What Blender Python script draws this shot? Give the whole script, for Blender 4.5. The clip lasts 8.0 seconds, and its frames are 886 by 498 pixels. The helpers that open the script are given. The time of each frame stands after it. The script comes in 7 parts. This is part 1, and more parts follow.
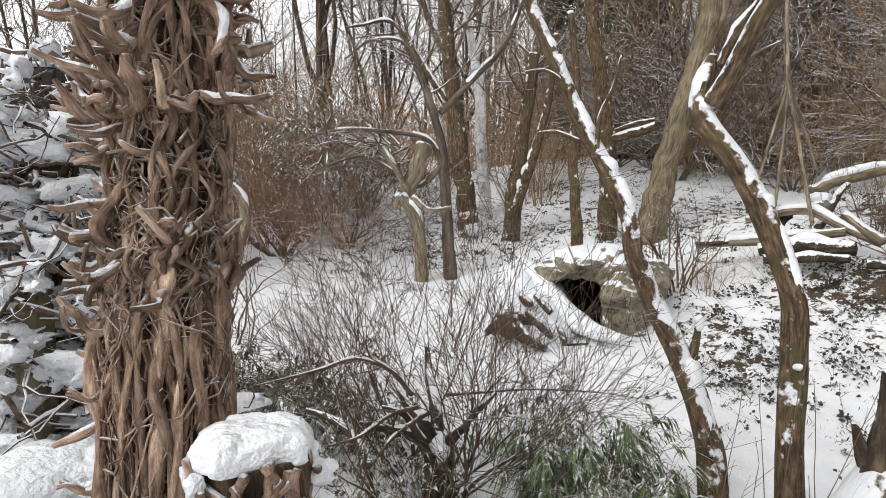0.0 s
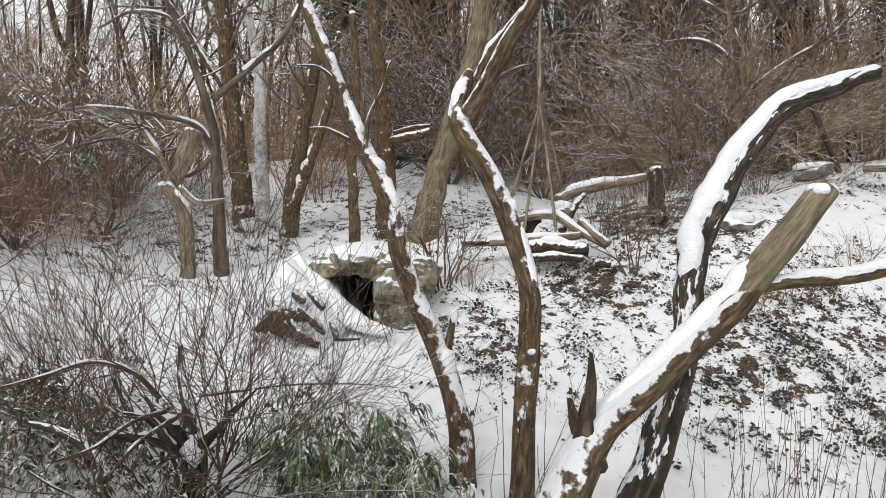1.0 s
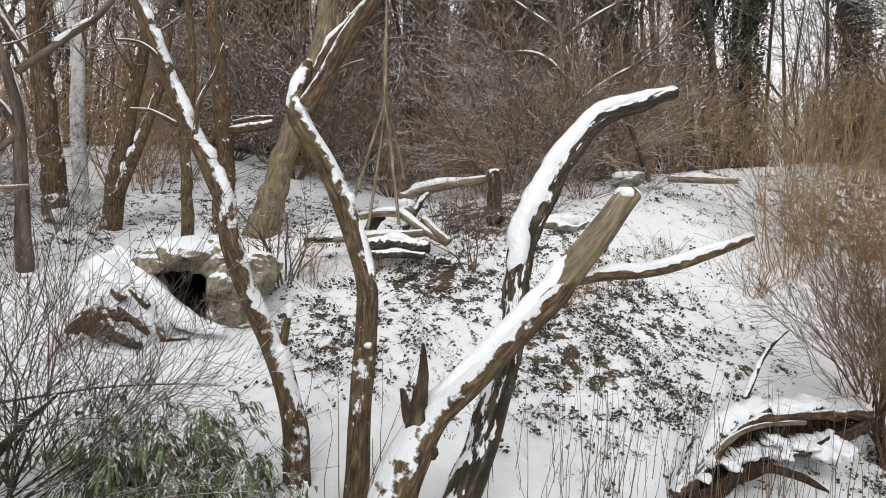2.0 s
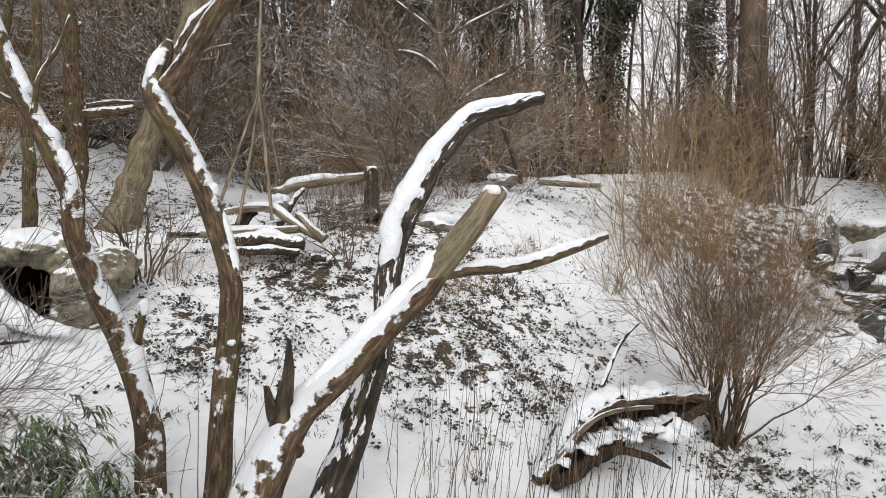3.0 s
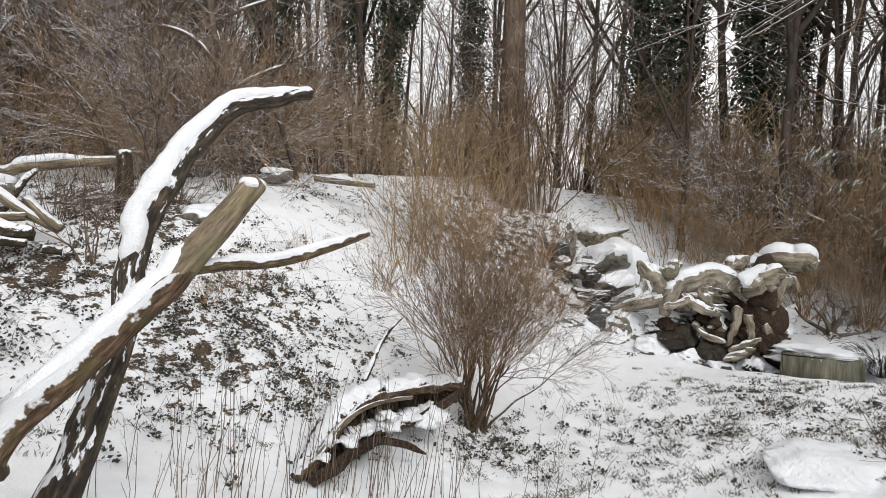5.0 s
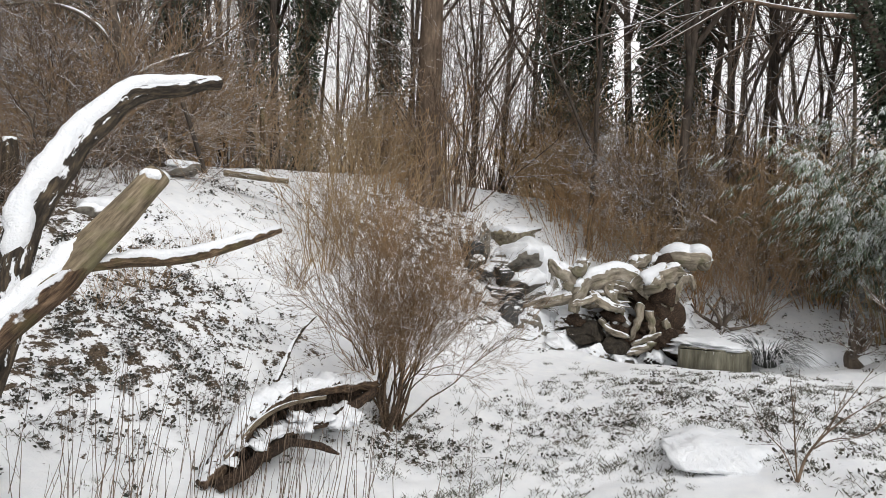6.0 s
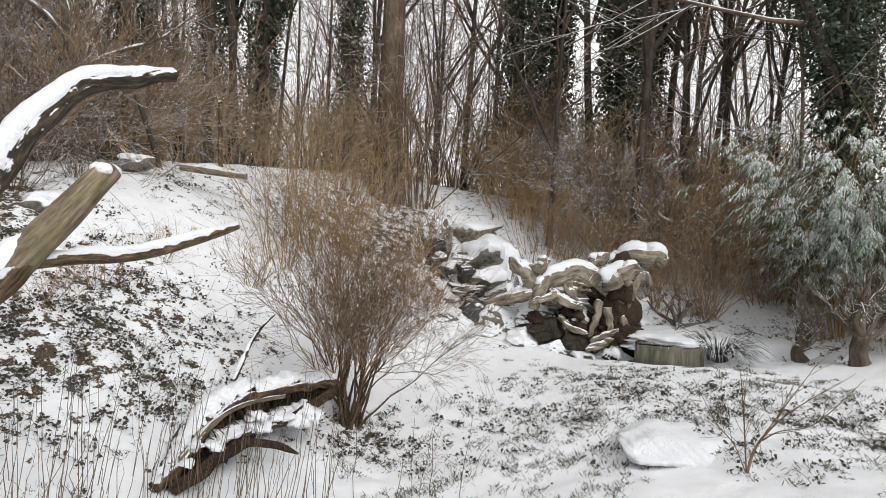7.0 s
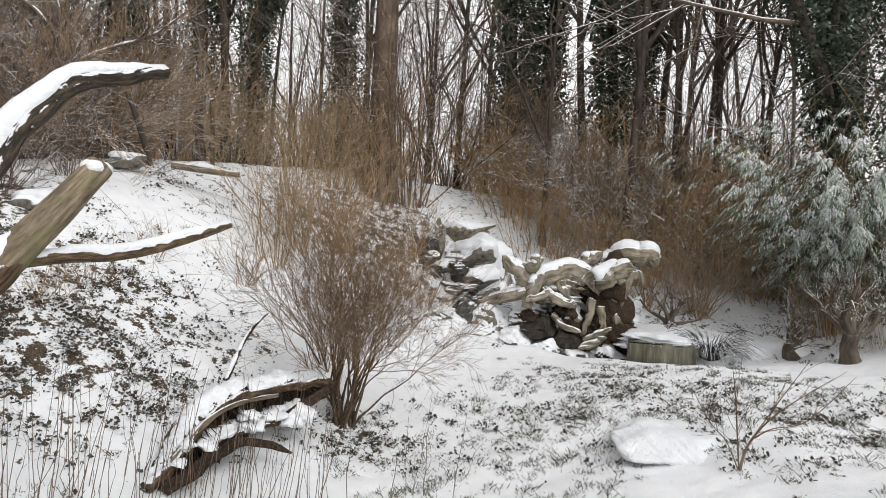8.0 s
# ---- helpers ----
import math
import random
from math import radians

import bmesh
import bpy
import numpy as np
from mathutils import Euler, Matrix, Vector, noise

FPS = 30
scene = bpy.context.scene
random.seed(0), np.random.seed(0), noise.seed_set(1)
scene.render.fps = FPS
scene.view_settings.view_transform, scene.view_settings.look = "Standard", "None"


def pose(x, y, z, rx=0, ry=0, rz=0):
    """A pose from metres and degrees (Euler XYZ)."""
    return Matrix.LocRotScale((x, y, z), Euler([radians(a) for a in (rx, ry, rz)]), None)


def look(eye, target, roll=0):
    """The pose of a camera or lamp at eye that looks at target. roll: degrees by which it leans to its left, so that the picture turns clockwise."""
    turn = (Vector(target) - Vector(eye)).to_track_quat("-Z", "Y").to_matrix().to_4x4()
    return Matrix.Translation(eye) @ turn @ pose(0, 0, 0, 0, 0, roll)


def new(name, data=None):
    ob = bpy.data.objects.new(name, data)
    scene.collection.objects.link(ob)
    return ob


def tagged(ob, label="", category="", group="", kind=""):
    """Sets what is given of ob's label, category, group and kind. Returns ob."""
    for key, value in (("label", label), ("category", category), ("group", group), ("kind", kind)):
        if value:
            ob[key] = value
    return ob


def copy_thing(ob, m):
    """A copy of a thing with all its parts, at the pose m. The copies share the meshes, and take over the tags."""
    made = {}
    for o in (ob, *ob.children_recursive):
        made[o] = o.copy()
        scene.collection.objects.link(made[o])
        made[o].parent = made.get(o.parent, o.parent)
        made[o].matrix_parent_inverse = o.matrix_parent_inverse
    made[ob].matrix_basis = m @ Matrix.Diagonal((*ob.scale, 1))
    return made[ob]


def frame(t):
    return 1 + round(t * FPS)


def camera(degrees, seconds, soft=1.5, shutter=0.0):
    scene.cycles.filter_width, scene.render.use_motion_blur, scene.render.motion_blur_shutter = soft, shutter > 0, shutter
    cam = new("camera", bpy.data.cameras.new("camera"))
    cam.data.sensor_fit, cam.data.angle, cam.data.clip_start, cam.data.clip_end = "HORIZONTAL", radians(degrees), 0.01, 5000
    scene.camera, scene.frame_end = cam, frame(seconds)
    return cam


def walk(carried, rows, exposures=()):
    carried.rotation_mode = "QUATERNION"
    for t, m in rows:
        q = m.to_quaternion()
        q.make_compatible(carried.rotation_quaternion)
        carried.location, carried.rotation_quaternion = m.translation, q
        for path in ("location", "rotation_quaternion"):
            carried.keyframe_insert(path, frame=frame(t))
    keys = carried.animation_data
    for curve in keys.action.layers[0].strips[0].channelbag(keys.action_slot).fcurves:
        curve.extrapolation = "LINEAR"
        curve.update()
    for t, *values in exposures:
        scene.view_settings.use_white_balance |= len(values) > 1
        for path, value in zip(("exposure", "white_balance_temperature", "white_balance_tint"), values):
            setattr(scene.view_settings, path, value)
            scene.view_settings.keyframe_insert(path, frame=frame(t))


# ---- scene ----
cam = camera(71.5, 8.0, soft=0.9)
PATH = [
    (0, (0.079, -0.021, 1.479), (0.057, 1.979, 1.489), -2.0),
    (0.5, (0.141, -0.043, 1.473), (0.489, 1.926, 1.468), -1.5),
    (1, (0.197, -0.086, 1.464), (0.851, 1.804, 1.448), -1.0),
    (1.5, (0.231, -0.113, 1.449), (1.13, 1.674, 1.428), -0.5),
    (2, (0.261, -0.129, 1.429), (1.352, 1.547, 1.405), -0.2),
    (3.5, (0.338, -0.209, 1.39), (1.839, 1.112, 1.367), 0.8),
    (4, (0.358, -0.255, 1.394), (1.953, 0.952, 1.371), 1.1),
    (4.5, (0.37, -0.303, 1.391), (2.072, 0.748, 1.371), 1.5),
    (5, (0.386, -0.315, 1.387), (2.186, 0.558, 1.371), 1.9),
    (6.5, (0.402, -0.323, 1.378), (2.325, 0.226, 1.366), 2.4),
    (7, (0.406, -0.326, 1.382), (2.342, 0.177, 1.367), 2.5),
    (7.5, (0.411, -0.317, 1.38), (2.351, 0.167, 1.363), 2.5),
    (8, (0.415, -0.314, 1.379), (2.356, 0.166, 1.361), 2.5),
]
walk(cam, [(t, look(eye, target, roll)) for t, eye, target, roll in PATH], [(0, 0.03), (0.8, -0.08), (2, -0.1), (8, -0.04)])

# ---- overcast winter light ----
world = bpy.data.worlds.new("overcast_sky")
scene.world = world
world.use_nodes = True
wn, wl = world.node_tree.nodes, world.node_tree.links
sky = wn.new("ShaderNodeTexSky")
sky.sky_type, sky.sun_disc, sky.sun_elevation, sky.sun_rotation = "NISHITA", False, radians(39), radians(222)
pale = wn.new("ShaderNodeHueSaturation")
pale.inputs["Saturation"].default_value = 0.12
cloud = wn.new("ShaderNodeMixRGB")
cloud.inputs["Fac"].default_value = 0.72
cloud.inputs["Color2"].default_value = (7.65, 7.55, 7.55, 1)
wl.new(sky.outputs["Color"], pale.inputs["Color"])
wl.new(pale.outputs["Color"], cloud.inputs["Color1"])
wl.new(cloud.outputs["Color"], wn["Background"].inputs["Color"])
wn["Background"].inputs["Strength"].default_value = 0.165
sun = new("sun", bpy.data.lights.new("sun", "SUN"))
sun.data.energy, sun.data.angle, sun.data.color = 1.4, radians(25), (1, 0.98, 0.95)
sun.matrix_world = look((-5, -6, 10), (4, 4, 0))


# ---- materials ----
def nodes_of(name):
    m = bpy.data.materials.new(name)
    m.use_nodes = True
    t = m.node_tree
    return m, t, t.nodes["Principled BSDF"]


def link(t, a, b):
    t.links.new(a, b)


def noise_node(t, scale, detail=4.0, stretch=None, rough=0.55):
    if stretch:
        pos = t.nodes.new("ShaderNodeAttribute")
        pos.attribute_name = "grain"
        source = pos.outputs["Vector"]
    else:
        source = t.nodes.new("ShaderNodeNewGeometry").outputs["Position"]
    n = t.nodes.new("ShaderNodeTexNoise")
    n.inputs["Scale"].default_value, n.inputs["Detail"].default_value, n.inputs["Roughness"].default_value = scale, detail, rough
    if stretch:
        mul = t.nodes.new("ShaderNodeVectorMath")
        mul.operation = "MULTIPLY"
        mul.inputs[1].default_value = stretch
        link(t, source, mul.inputs[0])
        link(t, mul.outputs[0], n.inputs["Vector"])
    else:
        link(t, source, n.inputs["Vector"])
    return n


def ramp(t, src, stops):
    r = t.nodes.new("ShaderNodeValToRGB")
    while len(r.color_ramp.elements) < len(stops):
        r.color_ramp.elements.new(0.5)
    for e, (p, c) in zip(r.color_ramp.elements, stops):
        e.position, e.color = p, (*c, 1) if len(c) == 3 else c
    link(t, src, r.inputs["Fac"])
    return r


def mix(t, fac, a, b):
    m = t.nodes.new("ShaderNodeMixRGB")
    for s, v in (("Fac", fac), ("Color1", a), ("Color2", b)):
        if isinstance(v, (int, float)):
            m.inputs[s].default_value = v
        elif isinstance(v, tuple):
            m.inputs[s].default_value = (*v, 1)
        else:
            link(t, v, m.inputs[s])
    return m.outputs["Color"]


def math_node(t, op, a, b):
    m = t.nodes.new("ShaderNodeMath")
    m.operation = op
    for i, v in enumerate((a, b)):
        if isinstance(v, (int, float)):
            m.inputs[i].default_value = v
        else:
            link(t, v, m.inputs[i])
    return m.outputs[0]


def snow_cover(t, low, high, patch=0.5, scale=22, stretch=None):
    """0 to 1: how far snow lies on the surface: where it faces up, in broken patches."""
    g = t.nodes.new("ShaderNodeNewGeometry")
    z = t.nodes.new("ShaderNodeSeparateXYZ")
    link(t, g.outputs["Normal"], z.inputs[0])
    n = noise_node(t, scale, 4.0, stretch)
    up = math_node(t, "ADD", z.outputs["Z"], math_node(t, "MULTIPLY", math_node(t, "SUBTRACT", n.outputs["Fac"], 0.5), patch * 2.4))
    r = t.nodes.new("ShaderNodeMapRange")
    r.inputs["From Min"].default_value, r.inputs["From Max"].default_value = low, high
    link(t, up, r.inputs["Value"])
    return r.outputs["Result"]


def bump(t, bsdf, height, strength, distance):
    b = t.nodes.new("ShaderNodeBump")
    b.inputs["Strength"].default_value, b.inputs["Distance"].default_value = strength, distance
    link(t, height, b.inputs["Height"])
    link(t, b.outputs["Normal"], bsdf.inputs["Normal"])


SNOW_WHITE = (0.84, 0.86, 0.89)


def surface(name, dark, mid, light, scale=18, stretch=None, snow=None, rough=0.85, relief=0.6, depth=0.01, moss=None, patch=0.5, spec=0.3, patch_scale=22, tint=False, patch_stretch=None):
    """Matte natural surface in three tones at two scales, with relief and, where given, snow lying on it."""
    m, t, b = nodes_of(name)
    n = noise_node(t, scale, 6.0, stretch, 0.65)
    broad = noise_node(t, scale * 0.13, 3.0)
    c = ramp(t, n.outputs["Fac"], [(0.3, dark), (0.5, mid), (0.72, light)]).outputs["Color"]
    wear = ramp(t, broad.outputs["Fac"], [(0.35, (0.62, 0.62, 0.62)), (0.65, (1.15, 1.12, 1.08))]).outputs["Color"]
    mul = t.nodes.new("ShaderNodeMixRGB")
    mul.blend_type = "MULTIPLY"
    mul.inputs["Fac"].default_value = 0.8
    link(t, c, mul.inputs["Color1"])
    link(t, wear, mul.inputs["Color2"])
    c = mul.outputs["Color"]
    if tint:
        each = t.nodes.new("ShaderNodeObjectInfo")
        hue = ramp(t, each.outputs["Random"], [(0.0, (0.8, 0.74, 0.68)), (0.5, (1.45, 1.36, 1.28)), (1.0, (1.95, 1.88, 1.8))]).outputs["Color"]
        own = t.nodes.new("ShaderNodeMixRGB")
        own.blend_type = "MULTIPLY"
        own.inputs["Fac"].default_value = 1.0
        link(t, c, own.inputs["Color1"])
        link(t, hue, own.inputs["Color2"])
        c = own.outputs["Color"]
    if moss:
        mn = noise_node(t, 5.0, 4.0)
        c = mix(t, ramp(t, mn.outputs["Fac"], [(0.5, (0, 0, 0)), (0.68, (0.7, 0.7, 0.7))]).outputs["Color"], c, moss)
    if snow:
        k = snow_cover(t, snow[0], snow[1], patch, patch_scale, patch_stretch)
        c = mix(t, k, c, SNOW_WHITE)
    link(t, c, b.inputs["Base Color"])
    b.inputs["Roughness"].default_value = rough
    b.inputs["Specular IOR Level"].default_value = spec
    bump(t, b, n.outputs["Fac"], relief, depth)
    return m


def snow_material():
    m, t, b = nodes_of("snow")
    n = noise_node(t, 60, 5.0)
    broad = noise_node(t, 6.0, 4.0)
    link(t, ramp(t, broad.outputs["Fac"], [(0.3, (0.80, 0.825, 0.86)), (0.7, (0.875, 0.89, 0.91))]).outputs["Color"], b.inputs["Base Color"])
    b.inputs["Roughness"].default_value = 0.75
    b.inputs["Specular IOR Level"].default_value = 0.25
    b.inputs["Subsurface Weight"].default_value = 0.0
    lumps = noise_node(t, 26, 4.0)
    rise = math_node(t, "ADD", math_node(t, "MULTIPLY", lumps.outputs["Fac"], 1.6), math_node(t, "MULTIPLY", broad.outputs["Fac"], 3.0))
    bump(t, b, math_node(t, "ADD", n.outputs["Fac"], rise), 0.6, 0.025)
    return m


def ground_material():
    """Thin snow with leaf litter and bare soil showing through on the bramble slopes and tufts."""
    m, t, b = nodes_of("snowy_ground")
    n = noise_node(t, 55, 5.0)
    broad = noise_node(t, 5.0, 5.0)
    c = ramp(t, broad.outputs["Fac"], [(0.3, (0.80, 0.82, 0.85)), (0.7, (0.89, 0.90, 0.91))]).outputs["Color"]
    clump = noise_node(t, 5.5, 4.0, None, 0.6)
    fine = noise_node(t, 21, 6.0, None, 0.7)
    where = t.nodes.new("ShaderNodeAttribute")
    where.attribute_name = "bare"
    both = math_node(t, "ADD", math_node(t, "MULTIPLY", clump.outputs["Fac"], 0.6), math_node(t, "MULTIPLY", fine.outputs["Fac"], 0.4))
    k = math_node(t, "ADD", both, where.outputs["Fac"])
    spots = ramp(t, k, [(0.668, (0, 0, 0)), (0.70, (1, 1, 1))]).outputs["Color"]
    litter = ramp(t, n.outputs["Fac"], [(0.3, (0.026, 0.02, 0.015)), (0.52, (0.085, 0.062, 0.042)), (0.78, (0.2, 0.155, 0.105))]).outputs["Color"]
    link(t, mix(t, spots, c, litter), b.inputs["Base Color"])
    b.inputs["Roughness"].default_value = 0.8
    b.inputs["Specular IOR Level"].default_value = 0.2
    soft = math_node(t, "ADD", n.outputs["Fac"], math_node(t, "MULTIPLY", broad.outputs["Fac"], 2.0))
    bump(t, b, math_node(t, "SUBTRACT", soft, math_node(t, "MULTIPLY", spots, 1.2)), 0.5, 0.03)
    return m


def leaf_material(name, dark, light, snow, rough=0.45, patch=0.5):
    m, t, b = nodes_of(name)
    isl = t.nodes.new("ShaderNodeNewGeometry")
    c = ramp(t, isl.outputs["Random Per Island"], [(0.0, dark), (1.0, light)]).outputs["Color"]
    c = mix(t, snow_cover(t, snow[0], snow[1], patch, 40), c, SNOW_WHITE)
    link(t, c, b.inputs["Base Color"])
    b.inputs["Roughness"].default_value = rough
    return m


def water_material():
    m, t, b = nodes_of("dark_water")
    b.inputs["Base Color"].default_value = (0.012, 0.014, 0.014, 1)
    b.inputs["Roughness"].default_value = 0.08
    bump(t, b, noise_node(t, 14, 3.0).outputs["Fac"], 0.25, 0.02)
    return m


SNOW = snow_material()
GROUND = ground_material()
WATER = water_material()
BARK_BROWN = surface("brown_furrowed_bark", (0.013, 0.008, 0.005), (0.112, 0.071, 0.043), (0.32, 0.22, 0.14), 48, (1, 1, 0.2), (0.22, 0.34), relief=1.0, depth=0.03, patch=0.62, patch_scale=12, moss=(0.10, 0.09, 0.035))
BARK_OLIVE = surface("olive_brown_bark", (0.012, 0.0085, 0.006), (0.105, 0.07, 0.042), (0.31, 0.22, 0.138), 46, (1, 1, 0.2), (0.24, 0.36), relief=1.0, depth=0.03, patch=0.6, patch_scale=11, moss=(0.11, 0.10, 0.04))
BARK_BLACK = surface("dark_wet_bark", (0.012, 0.010, 0.008), (0.05, 0.038, 0.026), (0.16, 0.12, 0.075), 30, (1, 1, 0.2), (0.36, 0.5), relief=0.9, depth=0.02, patch=0.75, patch_scale=13)
BARK_MOTTLED = surface("black_bark_flecked_with_snow", (0.010, 0.009, 0.008), (0.05, 0.04, 0.03), (0.17, 0.13, 0.085), 30, (1, 1, 0.2), (0.36, 0.46), relief=1.0, depth=0.03, patch=0.95, patch_scale=26, patch_stretch=(1, 1, 0.3))
BARK_UPRIGHT = surface("brown_shrub_bark", (0.022, 0.015, 0.01), (0.085, 0.058, 0.038), (0.2, 0.145, 0.1), 40, None, (0.45, 0.65), relief=0.8, patch=0.6)
BARK_GREY = surface("grey_brown_bark", (0.04, 0.032, 0.025), (0.12, 0.096, 0.075), (0.22, 0.185, 0.15), 14, (1, 1, 0.2), (0.75, 1.1), relief=0.6)
BARK_FOREST = surface("dark_forest_bark", (0.028, 0.022, 0.018), (0.07, 0.056, 0.045), (0.13, 0.105, 0.085), 9, (1, 1, 0.25), (0.7, 1.1), relief=0.5)
BARK_BIRCH = surface("white_snow_plastered_bark", (0.10, 0.085, 0.07), (0.72, 0.71, 0.70), (0.88, 0.88, 0.88), 13, (1, 1, 0.5), (0.0, 0.5))
BARK_TALL = surface("tall_trunk_brown_bark", (0.06, 0.042, 0.03), (0.15, 0.11, 0.08), (0.24, 0.18, 0.13), 16, (1, 1, 0.12), None, relief=0.9, depth=0.03)
TWIG_BROWN = surface("brown_twigs", (0.15, 0.1, 0.06), (0.34, 0.235, 0.145), (0.49, 0.365, 0.24), 9, None, (0.7, 0.82), relief=0.1, patch=0.8, patch_scale=7)
TWIG_RED = surface("reddish_twigs", (0.11, 0.055, 0.035), (0.25, 0.14, 0.085), (0.37, 0.225, 0.145), 6, None, (0.7, 0.82), relief=0.1, patch=0.8, patch_scale=7)
TWIG_STRAW = surface("straw_brown_twigs", (0.18, 0.122, 0.068), (0.37, 0.265, 0.15), (0.52, 0.40, 0.25), 6, None, (0.7, 0.82), relief=0.1, patch=0.8, patch_scale=7)
TWIG_DARK = surface("dark_twigs", (0.06, 0.043, 0.032), (0.15, 0.108, 0.078), (0.25, 0.185, 0.135), 9, None, (0.7, 0.82), relief=0.1, patch=0.8, patch_scale=7)
TWIG_SNOWY = surface("snow_lined_twigs", (0.05, 0.036, 0.027), (0.135, 0.095, 0.068), (0.23, 0.17, 0.125), 9, None, (0.42, 0.54), relief=0.1, patch=0.8, patch_scale=6)
IVY_STEM = surface("pale_ivy_stems", (0.045, 0.03, 0.023), (0.25, 0.178, 0.137), (0.54, 0.43, 0.35), 110, (1, 1, 0.3), (0.62, 0.8), relief=1.0, depth=0.016, patch=0.5, tint=True)
TWIG_UPRIGHT = surface("straw_brown_upright_twigs", (0.09, 0.055, 0.03), (0.21, 0.135, 0.072), (0.33, 0.225, 0.125), 6, None, (0.62, 1.05), relief=0.1)
TWIG_RUST = surface("rust_brown_twigs", (0.17, 0.10, 0.052), (0.37, 0.235, 0.118), (0.52, 0.355, 0.19), 6, None, (0.7, 0.82), relief=0.1, patch=0.8, patch_scale=7)
TWIG_WILLOW = surface("dark_red_brown_twigs", (0.035, 0.023, 0.017), (0.09, 0.06, 0.043), (0.17, 0.12, 0.085), 9, None, (0.7, 1.1), relief=0.1)
SHED = surface("dark_weathered_boards", (0.012, 0.010, 0.009), (0.035, 0.029, 0.025), (0.06, 0.052, 0.045), 20, (1, 1, 0.1), None)
CUT_WOOD = surface("weathered_bare_wood", (0.055, 0.042, 0.028), (0.19, 0.152, 0.103), (0.35, 0.295, 0.215), 34, (1, 1, 0.16), None, relief=0.6, moss=(0.16, 0.15, 0.07))
DEAD_WOOD = surface("grey_dead_wood", (0.045, 0.034, 0.022), (0.24, 0.195, 0.135), (0.46, 0.40, 0.31), 26, (1, 1, 0.14), (0.5, 0.62), relief=1.0, depth=0.04, patch=0.35, patch_scale=6)
# near-black earth for cavities: the shade inside them is put into the colour
SHADED_EARTH = surface("shade_darkened_earth", (0.012, 0.010, 0.008), (0.03, 0.025, 0.019), (0.07, 0.058, 0.042), 9, None, None, relief=0.9, depth=0.04)
ROT_WOOD = surface("rotten_red_brown_wood", (0.014, 0.009, 0.006), (0.075, 0.048, 0.029), (0.22, 0.155, 0.10), 46, (1, 1, 0.2), (0.6, 0.8), relief=0.9, depth=0.03)
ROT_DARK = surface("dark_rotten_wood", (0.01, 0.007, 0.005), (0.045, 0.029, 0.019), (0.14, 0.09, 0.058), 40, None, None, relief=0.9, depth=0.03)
WEATHERED = surface("silver_weathered_root", (0.07, 0.058, 0.042), (0.27, 0.235, 0.185), (0.46, 0.42, 0.35), 12, (1, 1, 0.3), (0.55, 0.68), relief=1.0, depth=0.05, moss=(0.12, 0.12, 0.06), patch=0.4, patch_scale=6)
ROCK = surface("pale_lichen_rock", (0.045, 0.037, 0.025), (0.30, 0.265, 0.2), (0.56, 0.52, 0.42), 10, None, (0.5, 0.66), relief=0.9, depth=0.06, moss=(0.2, 0.19, 0.10), patch=0.3, patch_scale=5)
ROCK_DARK = surface("dark_wet_rock", (0.008, 0.008, 0.008), (0.025, 0.024, 0.022), (0.06, 0.056, 0.05), 7, None, (0.72, 0.82), rough=0.35, relief=0.9, depth=0.05, patch=0.3, patch_scale=4, spec=0.5)
ROCK_GREY = surface("grey_rock", (0.07, 0.065, 0.055), (0.2, 0.185, 0.16), (0.33, 0.31, 0.27), 7, None, (0.30, 0.42), relief=0.9, depth=0.05, patch=0.3, patch_scale=4)
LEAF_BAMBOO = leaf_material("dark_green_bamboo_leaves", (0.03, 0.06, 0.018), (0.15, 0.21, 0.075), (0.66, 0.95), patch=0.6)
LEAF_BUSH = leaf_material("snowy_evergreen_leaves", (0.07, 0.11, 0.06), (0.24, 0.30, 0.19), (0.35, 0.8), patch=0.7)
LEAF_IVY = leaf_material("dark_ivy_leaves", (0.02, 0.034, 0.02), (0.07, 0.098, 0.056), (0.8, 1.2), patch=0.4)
LEAF_BRAMBLE = leaf_material("dark_bramble_leaves", (0.014, 0.018, 0.011), (0.062, 0.05, 0.034), (0.8, 1.1), 0.6)
LEAF_GRASS = leaf_material("winter_grass_blades", (0.03, 0.032, 0.02), (0.12, 0.112, 0.07), (0.85, 1.2), 0.7)
LEAF_UNDER = leaf_material("snowy_undergrowth_leaves", (0.03, 0.036, 0.018), (0.115, 0.11, 0.055), (0.68, 1.0))
LEAF_OLIVE = leaf_material("olive_bamboo_leaves", (0.05, 0.055, 0.02), (0.16, 0.16, 0.07), (0.6, 1.0))
SEDGE = leaf_material("dark_sedge", (0.012, 0.018, 0.012), (0.04, 0.05, 0.035), (0.55, 0.9))
TANGLE = surface("snowy_ivy_tangle", (0.035, 0.024, 0.018), (0.13, 0.092, 0.07), (0.3, 0.225, 0.17), 60, None, (0.28, 0.6), relief=0.6)
LEAF_LADEN = leaf_material("snow_laden_leaves", (0.03, 0.026, 0.018), (0.13, 0.10, 0.07), (0.6, 0.95))
METAL = surface("pale_metal", (0.4, 0.4, 0.4), (0.5, 0.5, 0.5), (0.6, 0.6, 0.6), 10, None, None, 0.4)


# ---- mesh tools ----
rng = np.random.default_rng(7)


